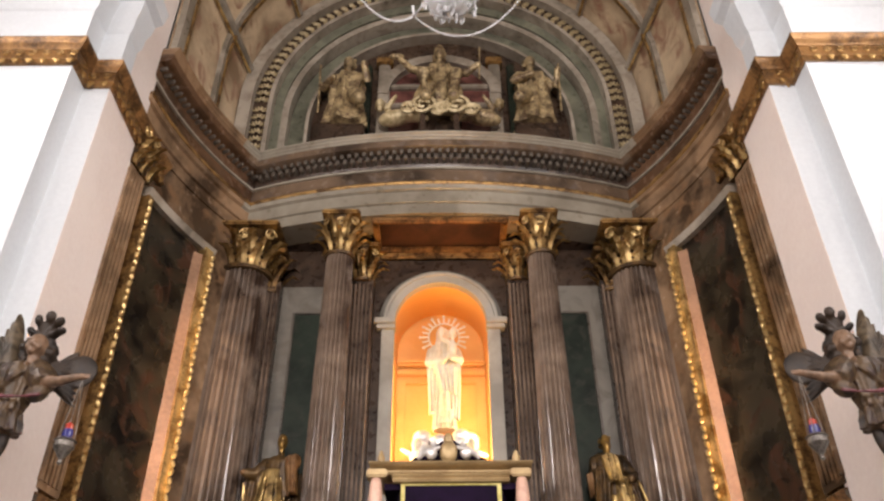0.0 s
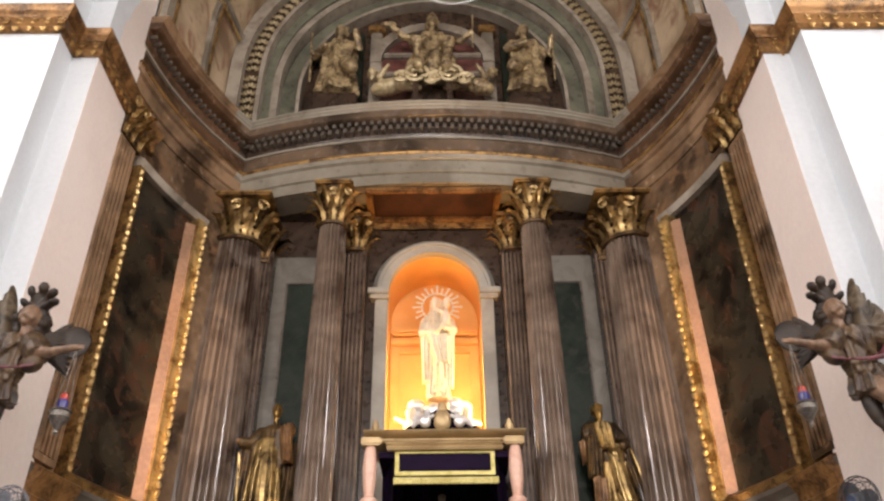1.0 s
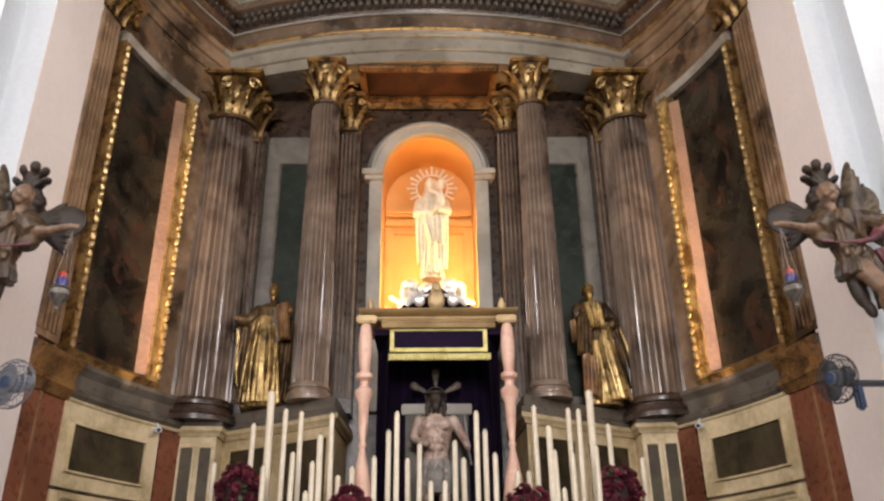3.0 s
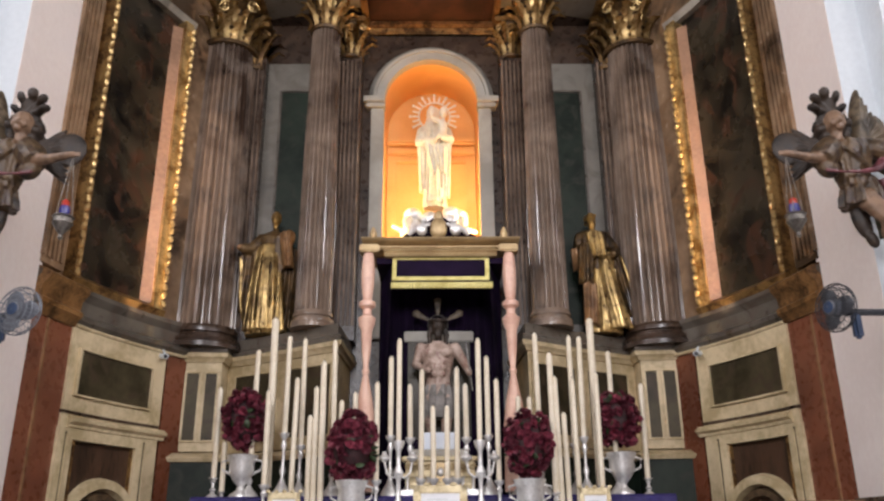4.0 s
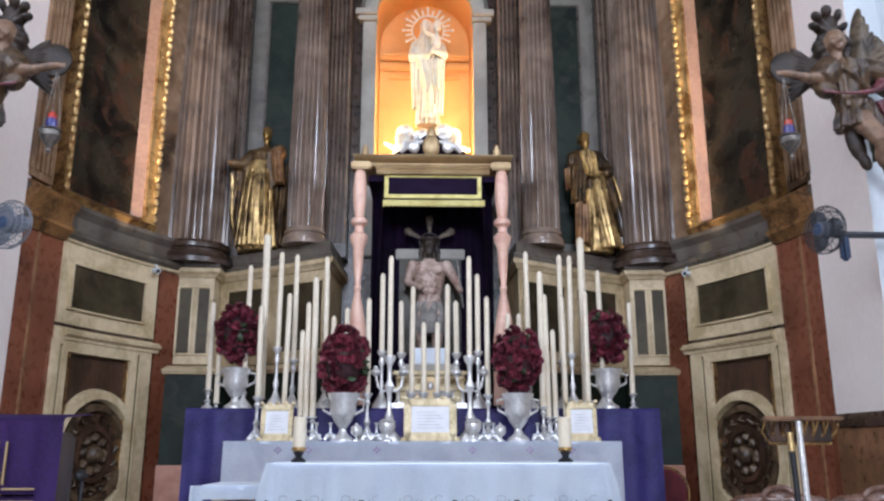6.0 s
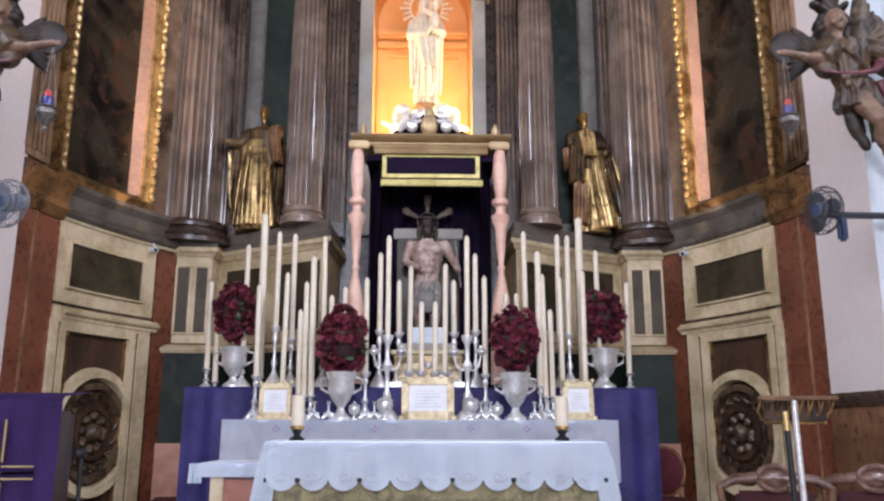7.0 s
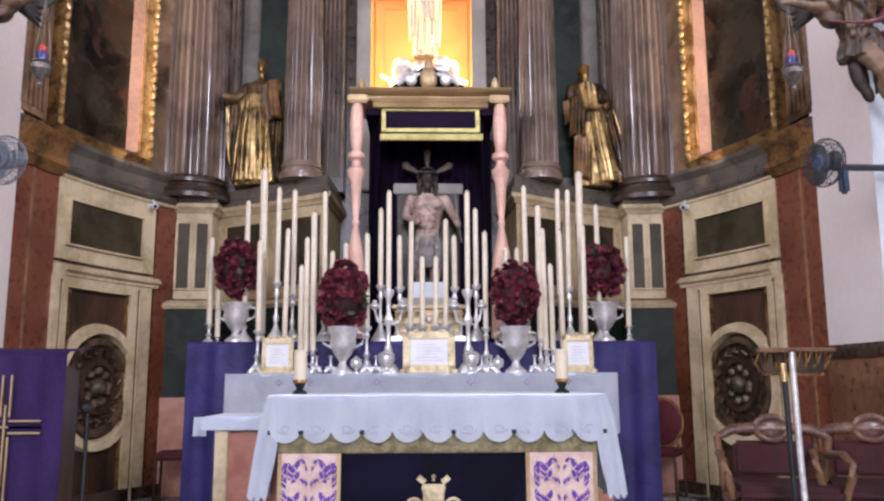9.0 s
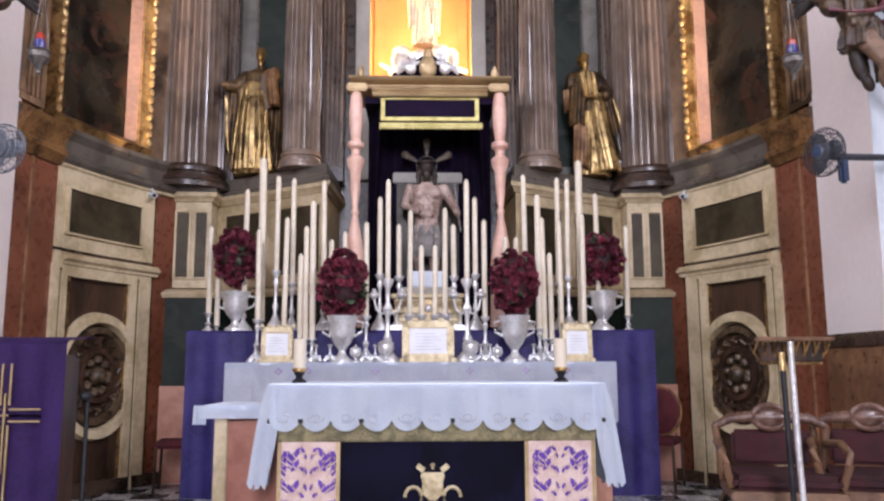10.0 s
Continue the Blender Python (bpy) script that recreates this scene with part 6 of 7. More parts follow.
# ---- candles, vases, altar cards ----
def candlestick(x, y, zt, zb, z0, r, group, tilt=0.0):
    c = thing("candlestick", "tall ivory wax candle on a turned silver candlestick", "candlestick", group, at=(x, y, z0))
    h = max(0.05, zb - z0)
    f = min(1.0, h / 0.3)
    prof = [(0.075 * f + 0.015, 0), (0.07 * f + 0.012, h * 0.06), (0.03 * f + 0.006, h * 0.2), (0.016, h * 0.3), (0.03, h * 0.4), (0.014, h * 0.5), (0.014, h * 0.72), (0.028, h * 0.8), (0.016, h * 0.88), (0.042, h * 0.96), (0.044, h), (0.02, h)]
    part("stick", lathe(bmnew(), prof, 16), M["silver"], c)
    dx = (zt - zb) * tilt
    part("candle", tube(bmnew(), [(0, 0, h), (dx * 0.5, 0, h + (zt - zb) * 0.5), (dx, 0, h + zt - zb - 0.02), (dx, 0, h + zt - zb)], [r, r * 0.98, r * 0.95, r * 0.55], 14), M["wax"], c, "ivory wax candle")
    part("wick", tube(bmnew(), [(dx, 0, h + zt - zb), (dx + 0.003, 0, h + zt - zb + 0.018)], 0.003, 5), M["black"], c)
    return c


random.seed(7)
BACK = [(-1.95, 2.44, 1.63), (-1.87, 1.91, 1.47), (-1.63, 2.79, 1.81), (-1.47, 3.1, 1.55), (-1.34, 2.92, 2.02), (-1.19, 2.9, 1.91), (-0.9, 2.88, 1.91),
        (-0.83, 2.31, 1.81), (-0.7, 2.39, 1.76), (-0.38, 2.72, 1.99), (-0.2, 2.46, 1.97), (0.31, 2.46, 1.97), (0.51, 2.72, 1.99), (0.79, 2.34, 1.81),
        (0.9, 2.34, 1.75), (0.98, 2.94, 1.91), (1.29, 2.91, 1.91), (1.38, 2.9, 1.97), (1.5, 3.08, 1.52), (1.66, 2.76, 1.81), (1.93, 2.45, 1.6)]
for x, zt, zb in BACK:
    big = abs(abs(x) - 1.485) < 0.03
    candlestick(x, 7.42, zt, zb, 1.462, 0.036 if big else 0.025, "shelf candles", random.uniform(-0.012, 0.012))
FRONT = [(-1.43, 2.35, 1.55), (-1.2, 2.46, 1.43), (-1.06, 2.13, 1.38), (-1.01, 2.38, 1.38), (-0.95, 2.61, 1.38), (-0.48, 2.42, 1.58), (-0.1, 2.56, 1.6), (0.01, 2.23, 1.6),
         (0.13, 2.23, 1.6), (0.22, 2.58, 1.6), (0.57, 2.44, 1.57), (1.05, 2.67, 1.47), (1.1, 2.46, 1.38), (1.16, 2.14, 1.38), (1.25, 2.44, 1.37), (1.45, 2.49, 1.52)]
for x, zt, zb in FRONT:
    inner = abs(x - 0.06) < 0.3
    candlestick(x, 7.24 if inner else 7.08, zt, zb, 1.172, 0.028 if abs(x) in (0.95, 1.05) else 0.024, "altar candles", random.uniform(-0.012, 0.012))
for x, s in ((-0.29, -1), (0.41, 1)):
    ca = thing("candelabrum", "branched silver candelabrum with ivory candles on the high altar", "candelabrum", "candelabra", at=(x, 7.05, 1.172))
    part("stem", lathe(bmnew(), [(0.11, 0), (0.1, 0.03), (0.05, 0.09), (0.02, 0.13), (0.04, 0.2), (0.02, 0.26), (0.02, 0.4), (0.045, 0.46), (0.02, 0.52), (0.02, 0.64), (0.05, 0.7), (0.052, 0.73), (0.02, 0.73)], 20), M["silver"], ca)
    part("candle", tube(bmnew(), [(0, 0, 0.73), (0, 0, 1.6), (0, 0, 1.63)], [0.023, 0.023, 0.012], 14), M["wax"], ca)
    for q in (-1, 1):
        part("arm", tube(bmnew(), [(0, 0, 0.46), (q * 0.05, 0, 0.42), (q * 0.1, 0, 0.46), (q * 0.12, 0, 0.56)], 0.01, 8), M["silver"], ca)
        part("drip_pan", lathe(bmnew(), [(0.012, 0.55), (0.05, 0.58), (0.05, 0.59), (0.02, 0.62), (0.02, 0.64)], 16, Matrix.Translation((q * 0.12, 0, 0))), M["silver"], ca)

WHITE_BLOOM = mesh_of(blob(bmnew(), (0, 0, 0), (0.02, 0.02, 0.018), 1), "white_bloom", M["linen"])
# small silver pieces along the altar's edge: lidded cups and lobed candle feet
for x in (-0.3, 0.43, -0.56, 0.66):
    big = 1.0 if abs(x - 0.065) < 0.4 else 0.7
    cu = thing("silver_cup", "small lidded silver cup on the altar's edge", "cup", "silver cups", at=(x, 6.96, 1.172))
    part("bowl", lathe(bmnew(), [(r_ * big, z_ * big) for r_, z_ in ((0.05, 0), (0.048, 0.012), (0.018, 0.03), (0.016, 0.05), (0.06, 0.08), (0.072, 0.12), (0.066, 0.15), (0.074, 0.158))], 20), M["silver"], cu)
    part("lid", lathe(bmnew(), [(r_ * big, z_ * big) for r_, z_ in ((0.072, 0.159), (0.05, 0.18), (0.016, 0.19), (0.022, 0.205), (0.004, 0.22))], 20), M["silver"], cu)
for x in (-1.42, -0.9, -0.78, -0.47, -0.39, 0.52, 0.6, 0.98, 1.1, 1.2):
    po_ = thing("flower_stand", "lobed white-silver stand with small flowers on the altar", "stand", "small silver stands", at=(x, 6.97, 1.172))
    fb = bmnew()
    for k in range(3):
        q = radians(90 + 120 * k)
        tube(fb, [(0.0, 0, 0.05), (0.03 * math.cos(q), 0.03 * math.sin(q), 0.035), (0.055 * math.cos(q), 0.055 * math.sin(q), 0.012)], [0.014, 0.018, 0.012], 8)
    part("foot", fb, M["silver"], po_)
    part("stem", lathe(bmnew(), [(0.012, 0.04), (0.02, 0.06), (0.009, 0.08), (0.009, 0.13), (0.022, 0.15), (0.01, 0.155)], 12), M["silver"], po_)
    for i in range(4):
        share("flower", WHITE_BLOOM, po_, pose(0.03 * math.cos(i * 1.6), 0.02 * math.sin(i * 1.6), 0.05 + 0.02 * (i % 2)) @ Matrix.Scale(0.7, 4))


def bloom_mesh(seed):
    """A ruffled carnation head that opens towards +z."""
    rnd = random.Random(seed)
    bm = bmnew()
    for ring_, (r, z) in enumerate(((0.031, 0.0), (0.024, 0.012), (0.014, 0.02))):
        c = bm.verts.new((0, 0, z - 0.022))
        vs = [bm.verts.new((r * rnd.uniform(0.8, 1.1) * math.cos(k * math.pi / 5 + ring_), r * rnd.uniform(0.8, 1.1) * math.sin(k * math.pi / 5 + ring_), z + rnd.uniform(-0.006, 0.008))) for k in range(10)]
        for k in range(10):
            bm.faces.new((c, vs[k], vs[(k + 1) % 10]))
    return mesh_of(bm, "bloom", M["flower"], False)


BLOOM = [bloom_mesh(k) for k in range(3)]


def bouquet_vase(x, y, z, hv, hb, rx, rz, label):
    v = thing("flower_vase", label, "flower vase", "flower vases", at=(x, y, z))
    part("vase", lathe(bmnew(), [(0.095, 0), (0.095, 0.02), (0.04, hv * 0.16), (0.03, hv * 0.25), (0.075, hv * 0.4), (0.115, hv * 0.62), (0.11, hv * 0.8), (0.135, hv * 0.95), (0.14, hv), (0.12, hv)], 28), M["silver"], v, "chased silver vase")
    for q in (-1, 1):
        part("handle", tube(bmnew(), [(q * 0.11, 0, hv * 0.9), (q * 0.18, 0, hv * 0.85), (q * 0.17, 0, hv * 0.65), (q * 0.1, 0, hv * 0.55)], 0.011, 8), M["silver"], v)
    for i in range(190):
        a, c = random.uniform(0, 2 * math.pi), random.uniform(-1, 1)
        w = math.sqrt(1 - c * c)
        k = random.uniform(0.78, 1.12)
        p = Vector((rx * k * w * math.cos(a), rx * k * w * math.sin(a), hb + rz * k * c))
        m = Matrix.Translation(p) @ Vector((w * math.cos(a), w * math.sin(a), c)).to_track_quat("Z", "Y").to_matrix().to_4x4() @ pose(0, 0, 0, random.uniform(-30, 30), random.uniform(-30, 30), random.uniform(0, 360))
        share("bloom", BLOOM[i % 3], v, m @ Matrix.Scale(random.uniform(1.05, 1.7), 4))
    bm = bmnew()
    # solid core, coloured dark for the shade deep between the blooms
    part("core", blob(bmnew(), (0, 0, hb), (rx * 0.84, rx * 0.84, rz * 0.84), 3), M["flower_core"], v, "dark core for the shaded depth between the blooms")
    for i in range(14):
        a, c = random.uniform(0, 2 * math.pi), random.uniform(-1, 0.9)
        w = math.sqrt(1 - c * c)
        p = Vector((rx * w * math.cos(a), rx * w * math.sin(a), hb + rz * c))
        blob(bm, p, (0.012, 0.03, 0.045), 1, pose(0, 0, 0, random.uniform(0, 90), random.uniform(0, 90), random.uniform(0, 360)))
    part("foliage", bm, M["leaf"], v, "dark green foliage")
    return v


bouquet_vase(-1.7, 7.4, 1.462, 0.36, 0.68, 0.19, 0.25, "silver vase with a tall bouquet of dark red carnations")
bouquet_vase(1.7, 7.4, 1.462, 0.36, 0.66, 0.175, 0.24, "silver vase with a narrow bouquet of dark red carnations")
bouquet_vase(-0.68, 7.0, 1.172, 0.4, 0.68, 0.2, 0.27, "silver vase with a dense bouquet of dark red carnations")
bouquet_vase(0.82, 7.0, 1.172, 0.4, 0.69, 0.19, 0.27, "silver vase with a full bouquet of dark red carnations")

for x0, x1, z1, lab in ((-1.37, -1.1, 1.48, "small altar card in a gilded frame"), (-0.16, 0.29, 1.53, "large altar card in a gilded frame before the tabernacle"), (1.23, 1.49, 1.5, "small altar card in a gilded frame")):
    ac = thing("altar_card", lab, "altar card", "altar cards", at=((x0 + x1) / 2, 6.95, 1.172))
    w, h = (x1 - x0) / 2, z1 - 1.172
    m = pose(0, 0, 0, -6)
    fr = bmnew()
    for a0, a1, b0, b1 in ((-w, -w * 0.72, 0, h), (w * 0.72, w, 0, h), (-w, w, 0, h * 0.2), (-w, w, h * 0.82, h)):
        box(fr, a0, a1, -0.015, 0.02, b0, b1, 0.008)
    for k in range(5):
        blob(fr, (-w + w * k / 2, -0.005, h + 0.008), (w * 0.16, 0.015, 0.018), 1)
    blob(fr, (-w, -0.01, 0.01), (0.03, 0.02, 0.03), 1), blob(fr, (w, -0.01, 0.01), (0.03, 0.02, 0.03), 1)
    ob = part("frame", fr, M["ivory_gilt"], ac, "gilded scrolled frame")
    ob.matrix_basis = m
    ob = part("sheet", box(bmnew(), -w * 0.72, w * 0.72, 0.0, 0.012, h * 0.2, h * 0.82), M["paper"], ac, "white printed sheet")
    ob.matrix_basis = m
    bars = bmnew()
    for k in range(6):
        box(bars, -w * 0.5, w * (0.5 - 0.12 * (k % 3)), -0.003, 0.0, h * (0.3 + 0.075 * k), h * (0.315 + 0.075 * k))
    ob = part("printed_text", bars, M["print"], ac)
    ob.matrix_basis = m
tb = thing("tabernacle", "gilded and silvered tabernacle with small columns on the altar shelf", "tabernacle", at=(0.07, 7.36, 1.46))
part("body", box(bmnew(), -0.31, 0.31, 0, 0.3, 0, 0.3, 0.01), M["ivory_gilt"], tb)
part("step", box(bmnew(), -0.36, 0.36, -0.06, 0.3, 0.0, 0.05, 0.01), M["silver"], tb)
part("middle_moulding", box(bmnew(), -0.34, 0.34, -0.045, 0.3, 0.16, 0.19, 0.01), M["ivory_gilt"], tb)
part("cornice", box(bmnew(), -0.35, 0.35, -0.06, 0.3, 0.3, 0.335, 0.012), M["ivory_gilt"], tb)
part("upper_step", box(bmnew(), -0.26, 0.26, -0.02, 0.3, 0.335, 0.4, 0.01), M["stone_pale"], tb)
part("upper_stage", box(bmnew(), -0.17, 0.17, 0, 0.3, 0.4, 0.55, 0.01), M["linen"], tb, "white cloth-covered top")
part("door", box(bmnew(), -0.07, 0.07, -0.05, 0.0, 0.05, 0.28, 0.012), M["gilt_pale"], tb, "gilded door")
part("door_boss", blob(bmnew(), (0, -0.055, 0.2), (0.035, 0.02, 0.04), 2), M["silver"], tb)
for x in (-0.29, -0.2, -0.11, 0.11, 0.2, 0.29):
    part("colonnette", lathe(bmnew(), [(0.02, 0.05), (0.013, 0.07), (0.012, 0.14), (0.02, 0.16)], 12, Matrix.Translation((x, -0.03, 0))), M["silver"], tb)
    part("scroll", tube(bmnew(), [(x + 0.03 * (1 - k / 16) * math.cos(k * 0.6), -0.02, 0.245 + 0.03 * (1 - k / 16) * math.sin(k * 0.6)) for k in range(14)], 0.007, 6), M["gilt_pale"], tb)


# ---- furniture of the presbytery ----
le = thing("lectern", "lectern hung with a violet cloth that bears a gold-outlined cross", "lectern", at=(-2.13, 4.2, 0))
part("stand", box(bmnew(), -0.22, 0.22, 0.1, 0.4, 0, 1.2, 0.02), M["wood"], le)
bm = bmnew()
rows = []
for i in range(31):
    t = i / 30
    wv = 0.012 * math.sin(i * 0.9)
    rows.append([bm.verts.new((-0.31 + 0.61 * t, y + wv * k, z)) for y, z, k in ((0.4, 1.3, 0), (0.05, 1.27, 0), (0.02, 1.25, 0.3), (0.01, 0.7, 0.7), (0.0, 0.1, 1.2))])
for a, b in zip(rows, rows[1:]):
    for k in range(4):
        bm.faces.new((a[k], a[k + 1], b[k + 1], b[k]))
bmesh.ops.solidify(bm, geom=bm.faces[:], thickness=0.01)
cloth = part("cloth", bm, M["purple_dark"], le, "violet lectern cloth")
bm = bmnew()
y = -0.012
for dx in (-0.022, 0.022):
    for z0, z1 in ((0.94, 1.15), (0.34, 0.84)):
        box(bm, 0.02 + dx - 0.004, 0.02 + dx + 0.004, y, y + 0.012, z0, z1)
for dz in (-0.05, 0.05, 0.0):
    for x0, x1 in ((-0.2, -0.002 if dz else 0.2), (0.042, 0.2)):
        box(bm, x0, x1, y, y + 0.012, 0.89 + dz * 0.6 - 0.004, 0.89 + dz * 0.6 + 0.004)
box(bm, 0.016, 0.024, y, y + 0.012, 0.6, 1.0)
part("cross_braid", bm, M["gilt_pale"], cloth, "pale gold cross outline")
ml = thing("mic_stand", "black microphone stand beside the lectern", "microphone stand", at=(-1.78, 4.4, 0))
part("base", lathe(bmnew(), [(0.12, 0), (0.12, 0.015), (0.02, 0.03)], 20), M["black"], ml)
part("pole", tube(bmnew(), [(0, 0, 0.02), (0, 0, 0.95)], 0.012, 8), M["black"], ml)
part("head", blob(bmnew(), (0, -0.02, 0.98), (0.03, 0.05, 0.03), 2), M["black"], ml)

ms = thing("reading_stand", "tall metal reading stand with a gilded openwork desk", "reading stand", at=(2.06, 4.4, 0))
part("pole", tube(bmnew(), [(0.01, 0, 0.05), (-0.01, 0, 0.62), (-0.02, 0, 1.26)], 0.017, 10), M["silver"], ms, "bright metal pole")
part("second_rod", tube(bmnew(), [(-0.04, 0.02, 0.05), (-0.05, 0.02, 0.62), (-0.06, 0.02, 1.1)], 0.016, 10), M["black"], ms, "black rod")
part("grip", tube(bmnew(), [(-0.06, 0.02, 1.1), (-0.065, 0.02, 1.2)], 0.018, 10), M["gold"], ms, "brass sleeve")
part("foot", lathe(bmnew(), [(0.17, 0), (0.17, 0.02), (0.05, 0.05), (0.03, 0.08)], 24), M["black"], ms)
part("top_rail", box(bmnew(), -0.21, 0.22, -0.03, 0.02, 1.262, 1.285, 0.006), M["wood_light"], ms)
for k in range(15):
    x = -0.2 + k * 0.029
    part("desk_bar", tube(bmnew(), [(x, 0, 1.26), (x + 0.012 * (1 if k % 2 else -1), 0.03, 1.2), (x * 0.8, 0.06, 1.14)], 0.006, 5), M["gold_old"], ms)
part("lower_rail", tube(bmnew(), [(-0.17, 0.06, 1.14), (0.18, 0.06, 1.14)], 0.008, 6), M["gold_old"], ms, "dull gilt rail")
part("book", box(bmnew(), -0.17, 0.18, 0.035, 0.055, 1.15, 1.26, 0.006), M["wood"], ms)


def carved_chair(x, y, rz):
    ch = thing("carved_armchair", "carved walnut armchair with a round crest and red seat", "armchair", "carved armchairs", at=(x, y, 0))
    ch.rotation_euler = (0, 0, radians(rz))
    bm = bmnew()
    tube(bm, [(-0.34, 0.24, 0.74), (-0.24, 0.25, 0.79), (-0.12, 0.25, 0.8), (0.12, 0.25, 0.8), (0.24, 0.25, 0.79), (0.34, 0.24, 0.74)], [0.022, 0.034, 0.038, 0.038, 0.034, 0.022], 10)
    cr = part("crest_rail", bm, M["walnut_pale"], ch, "polished carved crest rail")
    bm = bmnew()
    tube(bm, [(0.1 * math.cos(a), 0.225, 0.8 + 0.075 * math.sin(a)) for a in [2 * math.pi * k / 24 for k in range(25)]], 0.02, 8)
    part("medallion", blob(bm, (0, 0.235, 0.8), (0.085, 0.02, 0.06), 2), M["walnut_pale"], cr)
    part("backrest", box(bmnew(), -0.24, 0.24, 0.23, 0.28, 0.5, 0.72, 0.02), M["red_dark"], ch, "red upholstery")
    part("seat", box(bmnew(), -0.3, 0.3, -0.28, 0.26, 0.4, 0.49, 0.03), M["red_dark"], ch, "red upholstery")
    part("seat_rail", box(bmnew(), -0.32, 0.32, -0.3, 0.28, 0.34, 0.4, 0.012), M["wood_light"], ch)
    for q in (-1, 1):
        part("back_post", tube(bmnew(), [(q * 0.3, 0.26, 0.4), (q * 0.32, 0.25, 0.6), (q * 0.34, 0.24, 0.75)], 0.024, 8), M["wood_light"], ch)
        part("arm", tube(bmnew(), [(q * 0.32, 0.22, 0.64), (q * 0.36, 0.0, 0.66), (q * 0.35, -0.22, 0.62), (q * 0.34, -0.26, 0.56), (q * 0.31, -0.2, 0.42)], 0.024, 8), M["wood_light"], ch)
        for yy in (-0.26, 0.24):
            part("leg", tube(bmnew(), [(q * 0.28, yy, 0.38), (q * 0.31, yy * 1.05, 0.25), (q * 0.27, yy, 0.08), (q * 0.31, yy * 1.1, 0.0)], [0.035, 0.03, 0.02, 0.028], 8), M["wood_light"], ch)


M["walnut_pale"] = surface("polished_walnut", (0.07, 0.035, 0.024), (0.18, 0.1, 0.07), 0.25, 0, 5, 30, 0.15)
carved_chair(2.2, 5.0, -14)
carved_chair(2.78, 4.95, -24)


def red_chair(x, y, rz):
    ch = thing("red_chair", "chair with dark red padded seat and round-topped back by the wall", "chair", "red chairs", at=(x, y, 0))
    ch.rotation_euler = (0, 0, radians(rz))
    part("backrest", blob(bmnew(), (0, 0.2, 0.7), (0.18, 0.035, 0.22), 3), M["red_cloth"], ch)
    bm = bmnew()
    tube(bm, [(0.195 * math.cos(a), 0.2, 0.7 + 0.235 * math.sin(a)) for a in [2 * math.pi * k / 28 for k in range(29)]], 0.012, 6)
    part("back_frame", bm, M["gold_old"], ch)
    part("seat", box(bmnew(), -0.22, 0.22, -0.22, 0.2, 0.4, 0.47, 0.03), M["red_cloth"], ch)
    for q in (-1, 1):
        for yy in (-0.19, 0.18):
            part("leg", tube(bmnew(), [(q * 0.19, yy, 0.41), (q * 0.2, yy * 1.05, 0.0)], 0.014, 8), M["wood"], ch)
        part("upright", tube(bmnew(), [(q * 0.14, 0.19, 0.42), (q * 0.15, 0.2, 0.56)], 0.012, 8), M["gold_old"], ch)


red_chair(2.25, 7.75, -30)
red_chair(-2.24, 7.72, -80)

# fans on the piers
WIRE = mesh_of(tube(bmnew(), [(r, 0, zz) for r, zz in ((0.04, 0.085), (0.11, 0.077), (0.17, 0.05), (0.185, 0.02), (0.15, -0.03), (0.05, -0.045))], 0.0025, 4), "guard_wire", M["grey_light"])
WIRE_DARK = WIRE.copy()
WIRE_DARK.materials[0] = M["fan_dark"]
for s in (-1, 1):
    fa = thing("wall_fan", "grey wall fan with a round wire guard, fixed to the pier", "fan", "wall fans", at=(s * 2.77, 5.25, 2.57))
    fa.scale = (0.9, 0.9, 0.9)
    q = -14 if s < 0 else -70
    head_ = part("motor", lathe(bmnew(), [(0.02, -0.05), (0.06, -0.03), (0.07, 0.03), (0.05, 0.09), (0.01, 0.1)], 18, pose(0, 0, 0, 90, 0, q)), M["grey_metal"], fa)
    mm = pose(0, 0, 0, 90, 0, q)
    for r, zz in ((0.18, 0.0), (0.185, 0.03), (0.15, 0.065), (0.11, 0.075), (0.07, 0.08), (0.15, -0.03)):
        part("guard_ring", tube(bmnew(), [mm @ Vector((r * math.cos(a), r * math.sin(a), zz)) for a in [2 * math.pi * k / 28 for k in range(29)]], 0.004, 5), M["grey_light" if s < 0 else "fan_dark"], fa)
    for k in range(28):
        share("guard_wire", WIRE if s < 0 else WIRE_DARK, fa, mm @ pose(0, 0, 0, 0, 0, k * 360 / 28))
    part("hub_badge", lathe(bmnew(), [(0.045, 0.08), (0.045, 0.095), (0.01, 0.1)], 20, mm), M["fan_blue"], fa, "dark blue hub disc")
    for k in range(3):
        bm = bmnew()
        blob(bm, mm @ (pose(0, 0, 0, 0, 0, 120 * k) @ Vector((0.088, 0, 0.02))), (0.085, 0.075, 0.045), 2, mm @ pose(0, 0, 0, 0, 0, 120 * k) @ Matrix.Diagonal((1, 1, 0.18, 1)))
        part("blade", bm, M["grey_metal" if s < 0 else "fan_dark"], fa)
    part("bracket", tube(bmnew(), [(0, 0.06, 0.0), (s * 0.1, 0.08, -0.01), (s * 0.62, 0.1, -0.01), (s * 0.66, 0.27, -0.01)], 0.028, 8), M["fan_dark"], fa)
    part("wall_box", box(bmnew(), s * 0.13, s * 0.2, 0.04, 0.11, -0.22, -0.02, 0.02), M["fan_blue"], fa, "blue-grey switch box")

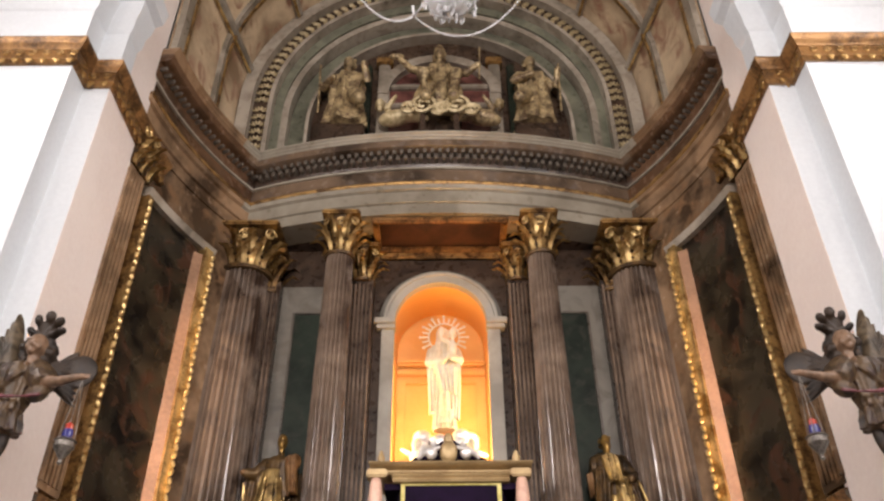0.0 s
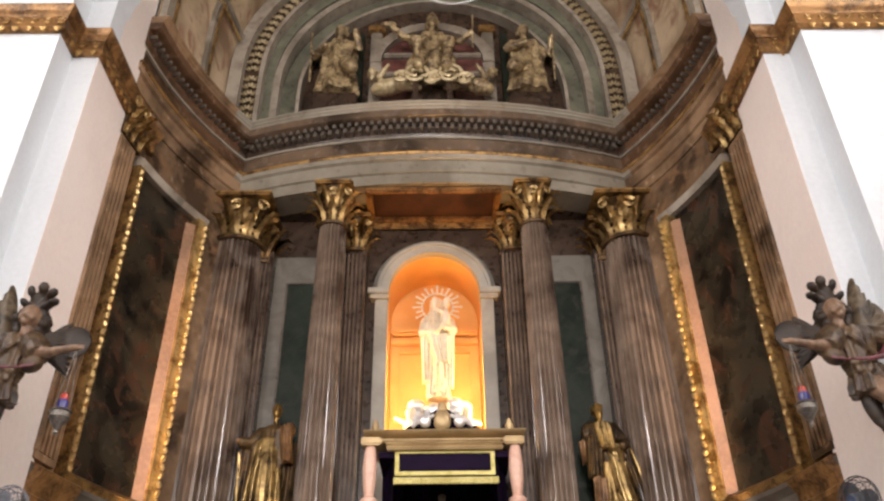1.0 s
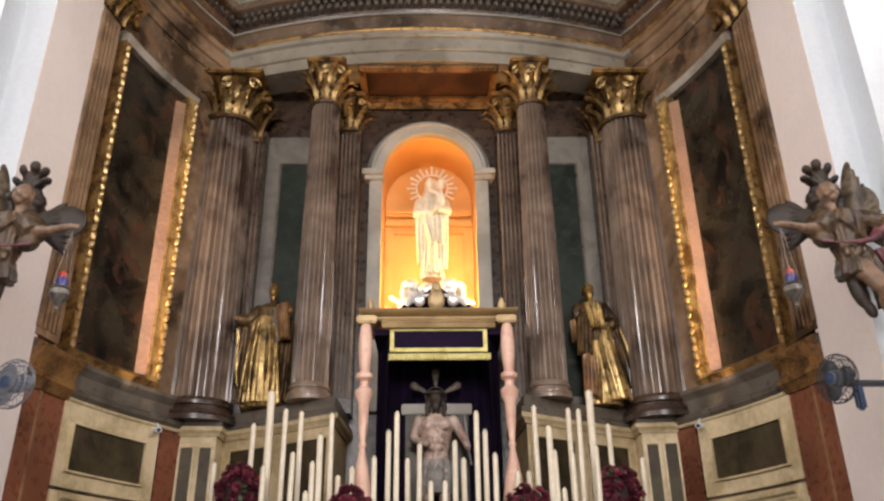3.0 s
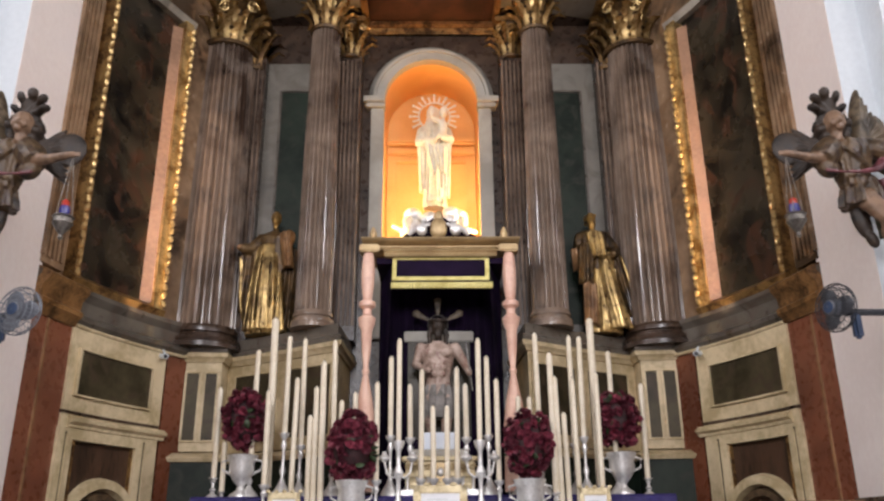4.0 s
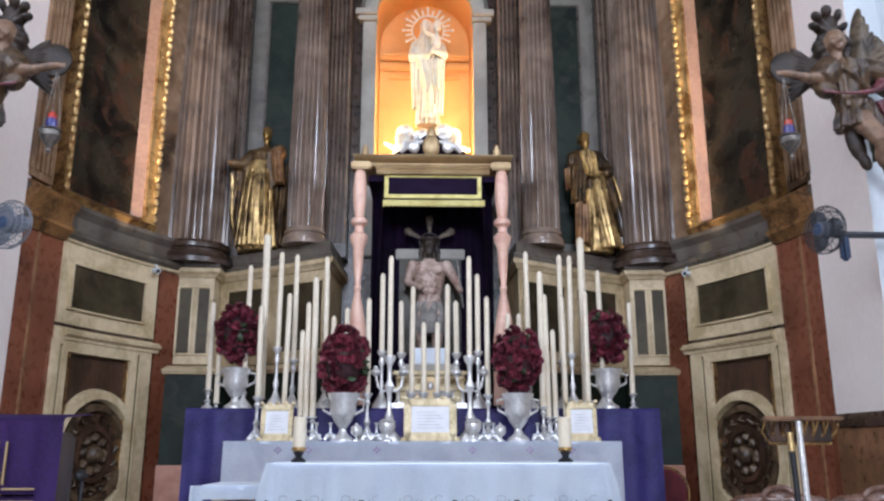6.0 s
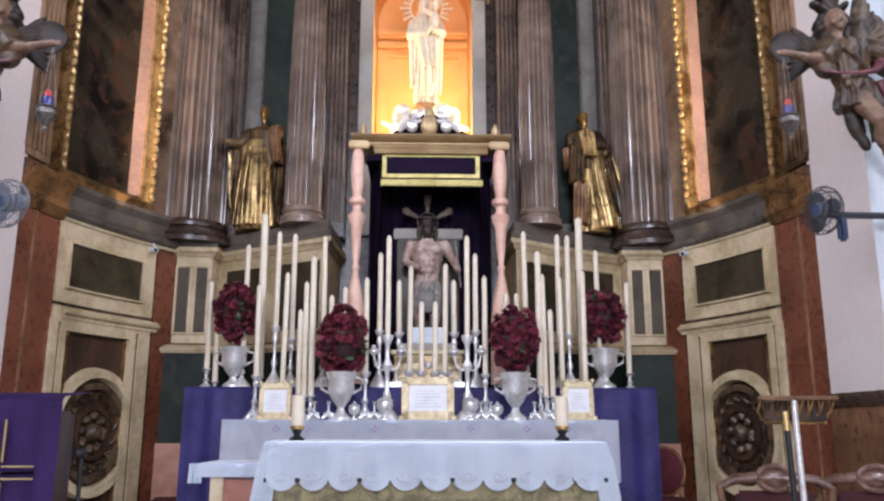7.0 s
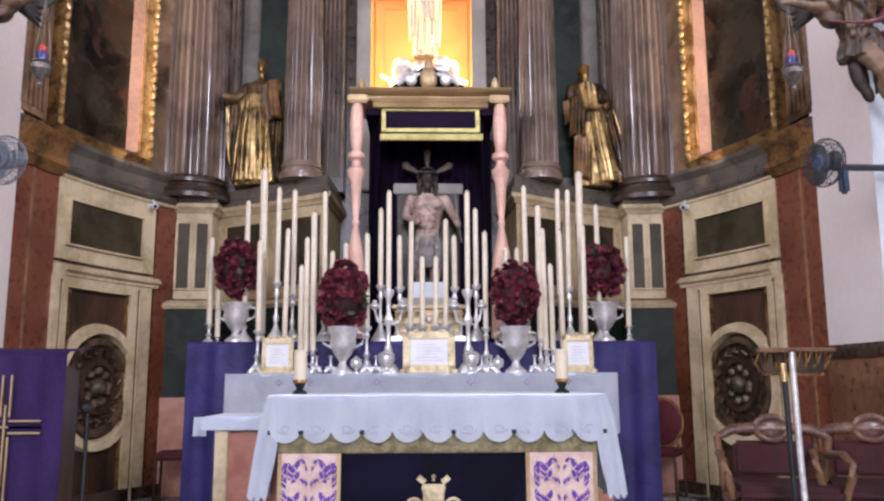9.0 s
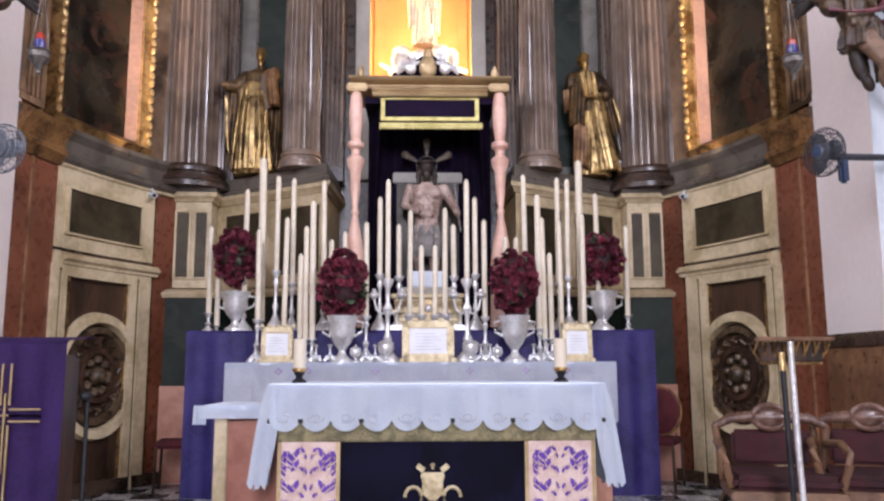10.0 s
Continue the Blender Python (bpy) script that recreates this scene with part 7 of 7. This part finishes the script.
# small white camera on each wing, under the dado cornice
for s in (-1, 1):
    p, a = wing_frame_at(s, 0.336, 0.14, 2.84)
    cc = thing("security_camera", "small white dome security camera under the dado cornice", "camera", "security cameras", at=tuple(p))
    part("housing", tube(bmnew(), [(s * 0.06, 0.04, 0.01), (0, 0, 0), (s * -0.02, -0.06, -0.01)], 0.028, 12), M["white"], cc)
    part("lens", blob(bmnew(), (s * -0.02, -0.065, -0.012), (0.02, 0.012, 0.02), 2), M["black"], cc)
    part("mount", tube(bmnew(), [(0, 0, 0), (s * 0.05, 0.06, 0.08)], 0.012, 8), M["white"], cc)

# crystal chandelier, hung from the ceiling before the apse
chn = thing("chandelier", "crystal chandelier with swags of glass beads and hanging drops", "chandelier", at=(0.08, 4.0, 6.05))
part("stem", tube(bmnew(), [(0, 0, 0.25), (0, 0, 7.0)], 0.015, 8), M["silver"], chn)
part("bowl", lathe(bmnew(), [(0.01, 0.2), (0.14, 0.26), (0.2, 0.34), (0.08, 0.4), (0.05, 0.7), (0.12, 0.9), (0.03, 1.0)], 24), M["crystal"], chn)
drop = bmnew()
lathe(drop, [(0.001, -0.09), (0.013, -0.06), (0.016, -0.03), (0.003, 0.0)], 6)
drop = mesh_of(drop, "drop", M["crystal"], False)
random.seed(5)
for k in range(70):
    a, r = random.uniform(0, 2 * math.pi), random.uniform(0.02, 0.22)
    share("drop", drop, chn, pose(r * math.cos(a), r * math.sin(a), 0.22 + 0.35 * r + random.uniform(0, 0.12), 0, 0, math.degrees(a)))
bead = mesh_of(blob(bmnew(), (0, 0, 0), (0.013, 0.013, 0.013), 1), "glass_bead", M["crystal2"], False)
for k in range(6):
    a0, a1 = radians(60 * k + 48), radians(60 * k + 108)
    A, B = Vector((1.05 * math.cos(a0), 1.05 * math.sin(a0), 1.4)), Vector((1.05 * math.cos(a1), 1.05 * math.sin(a1), 1.4))
    for i in range(44):
        t = i / 43
        p = A.lerp(B, t)
        share("bead", bead, chn, pose(p.x, p.y, p.z - 0.42 * (1 - (2 * t - 1) ** 2)))
    part("arm", tube(bmnew(), [(0.05 * math.cos(a0), 0.05 * math.sin(a0), 1.0), (0.45 * math.cos(a0), 0.45 * math.sin(a0), 0.98), (1.05 * math.cos(a0), 1.05 * math.sin(a0), 1.4), (1.09 * math.cos(a0), 1.09 * math.sin(a0), 1.6)], 0.012, 8), M["crystal2"], chn)

# ---- chequered floor tiles near the altar ----
T = 0.3
td = mesh_of(box(bmnew(), -T / 2 + 0.003, T / 2 - 0.003, -T / 2 + 0.003, T / 2 - 0.003, -0.003, 0.003), "dark_tile", M["floor_dark"], False)
tl = mesh_of(box(bmnew(), -T / 2 + 0.003, T / 2 - 0.003, -T / 2 + 0.003, T / 2 - 0.003, -0.003, 0.003), "light_tile", M["floor_light"], False)
ground = bpy.data.objects["floor"]
for i in range(-10, 11):
    for j in range(13):
        x, y = i * T, 4.7 + j * T
        if abs(x) > 1.4 or y < 5.2:
            share("tile", td if (i + j) % 2 else tl, ground, pose(x, y, 0, 0, 0, 0))
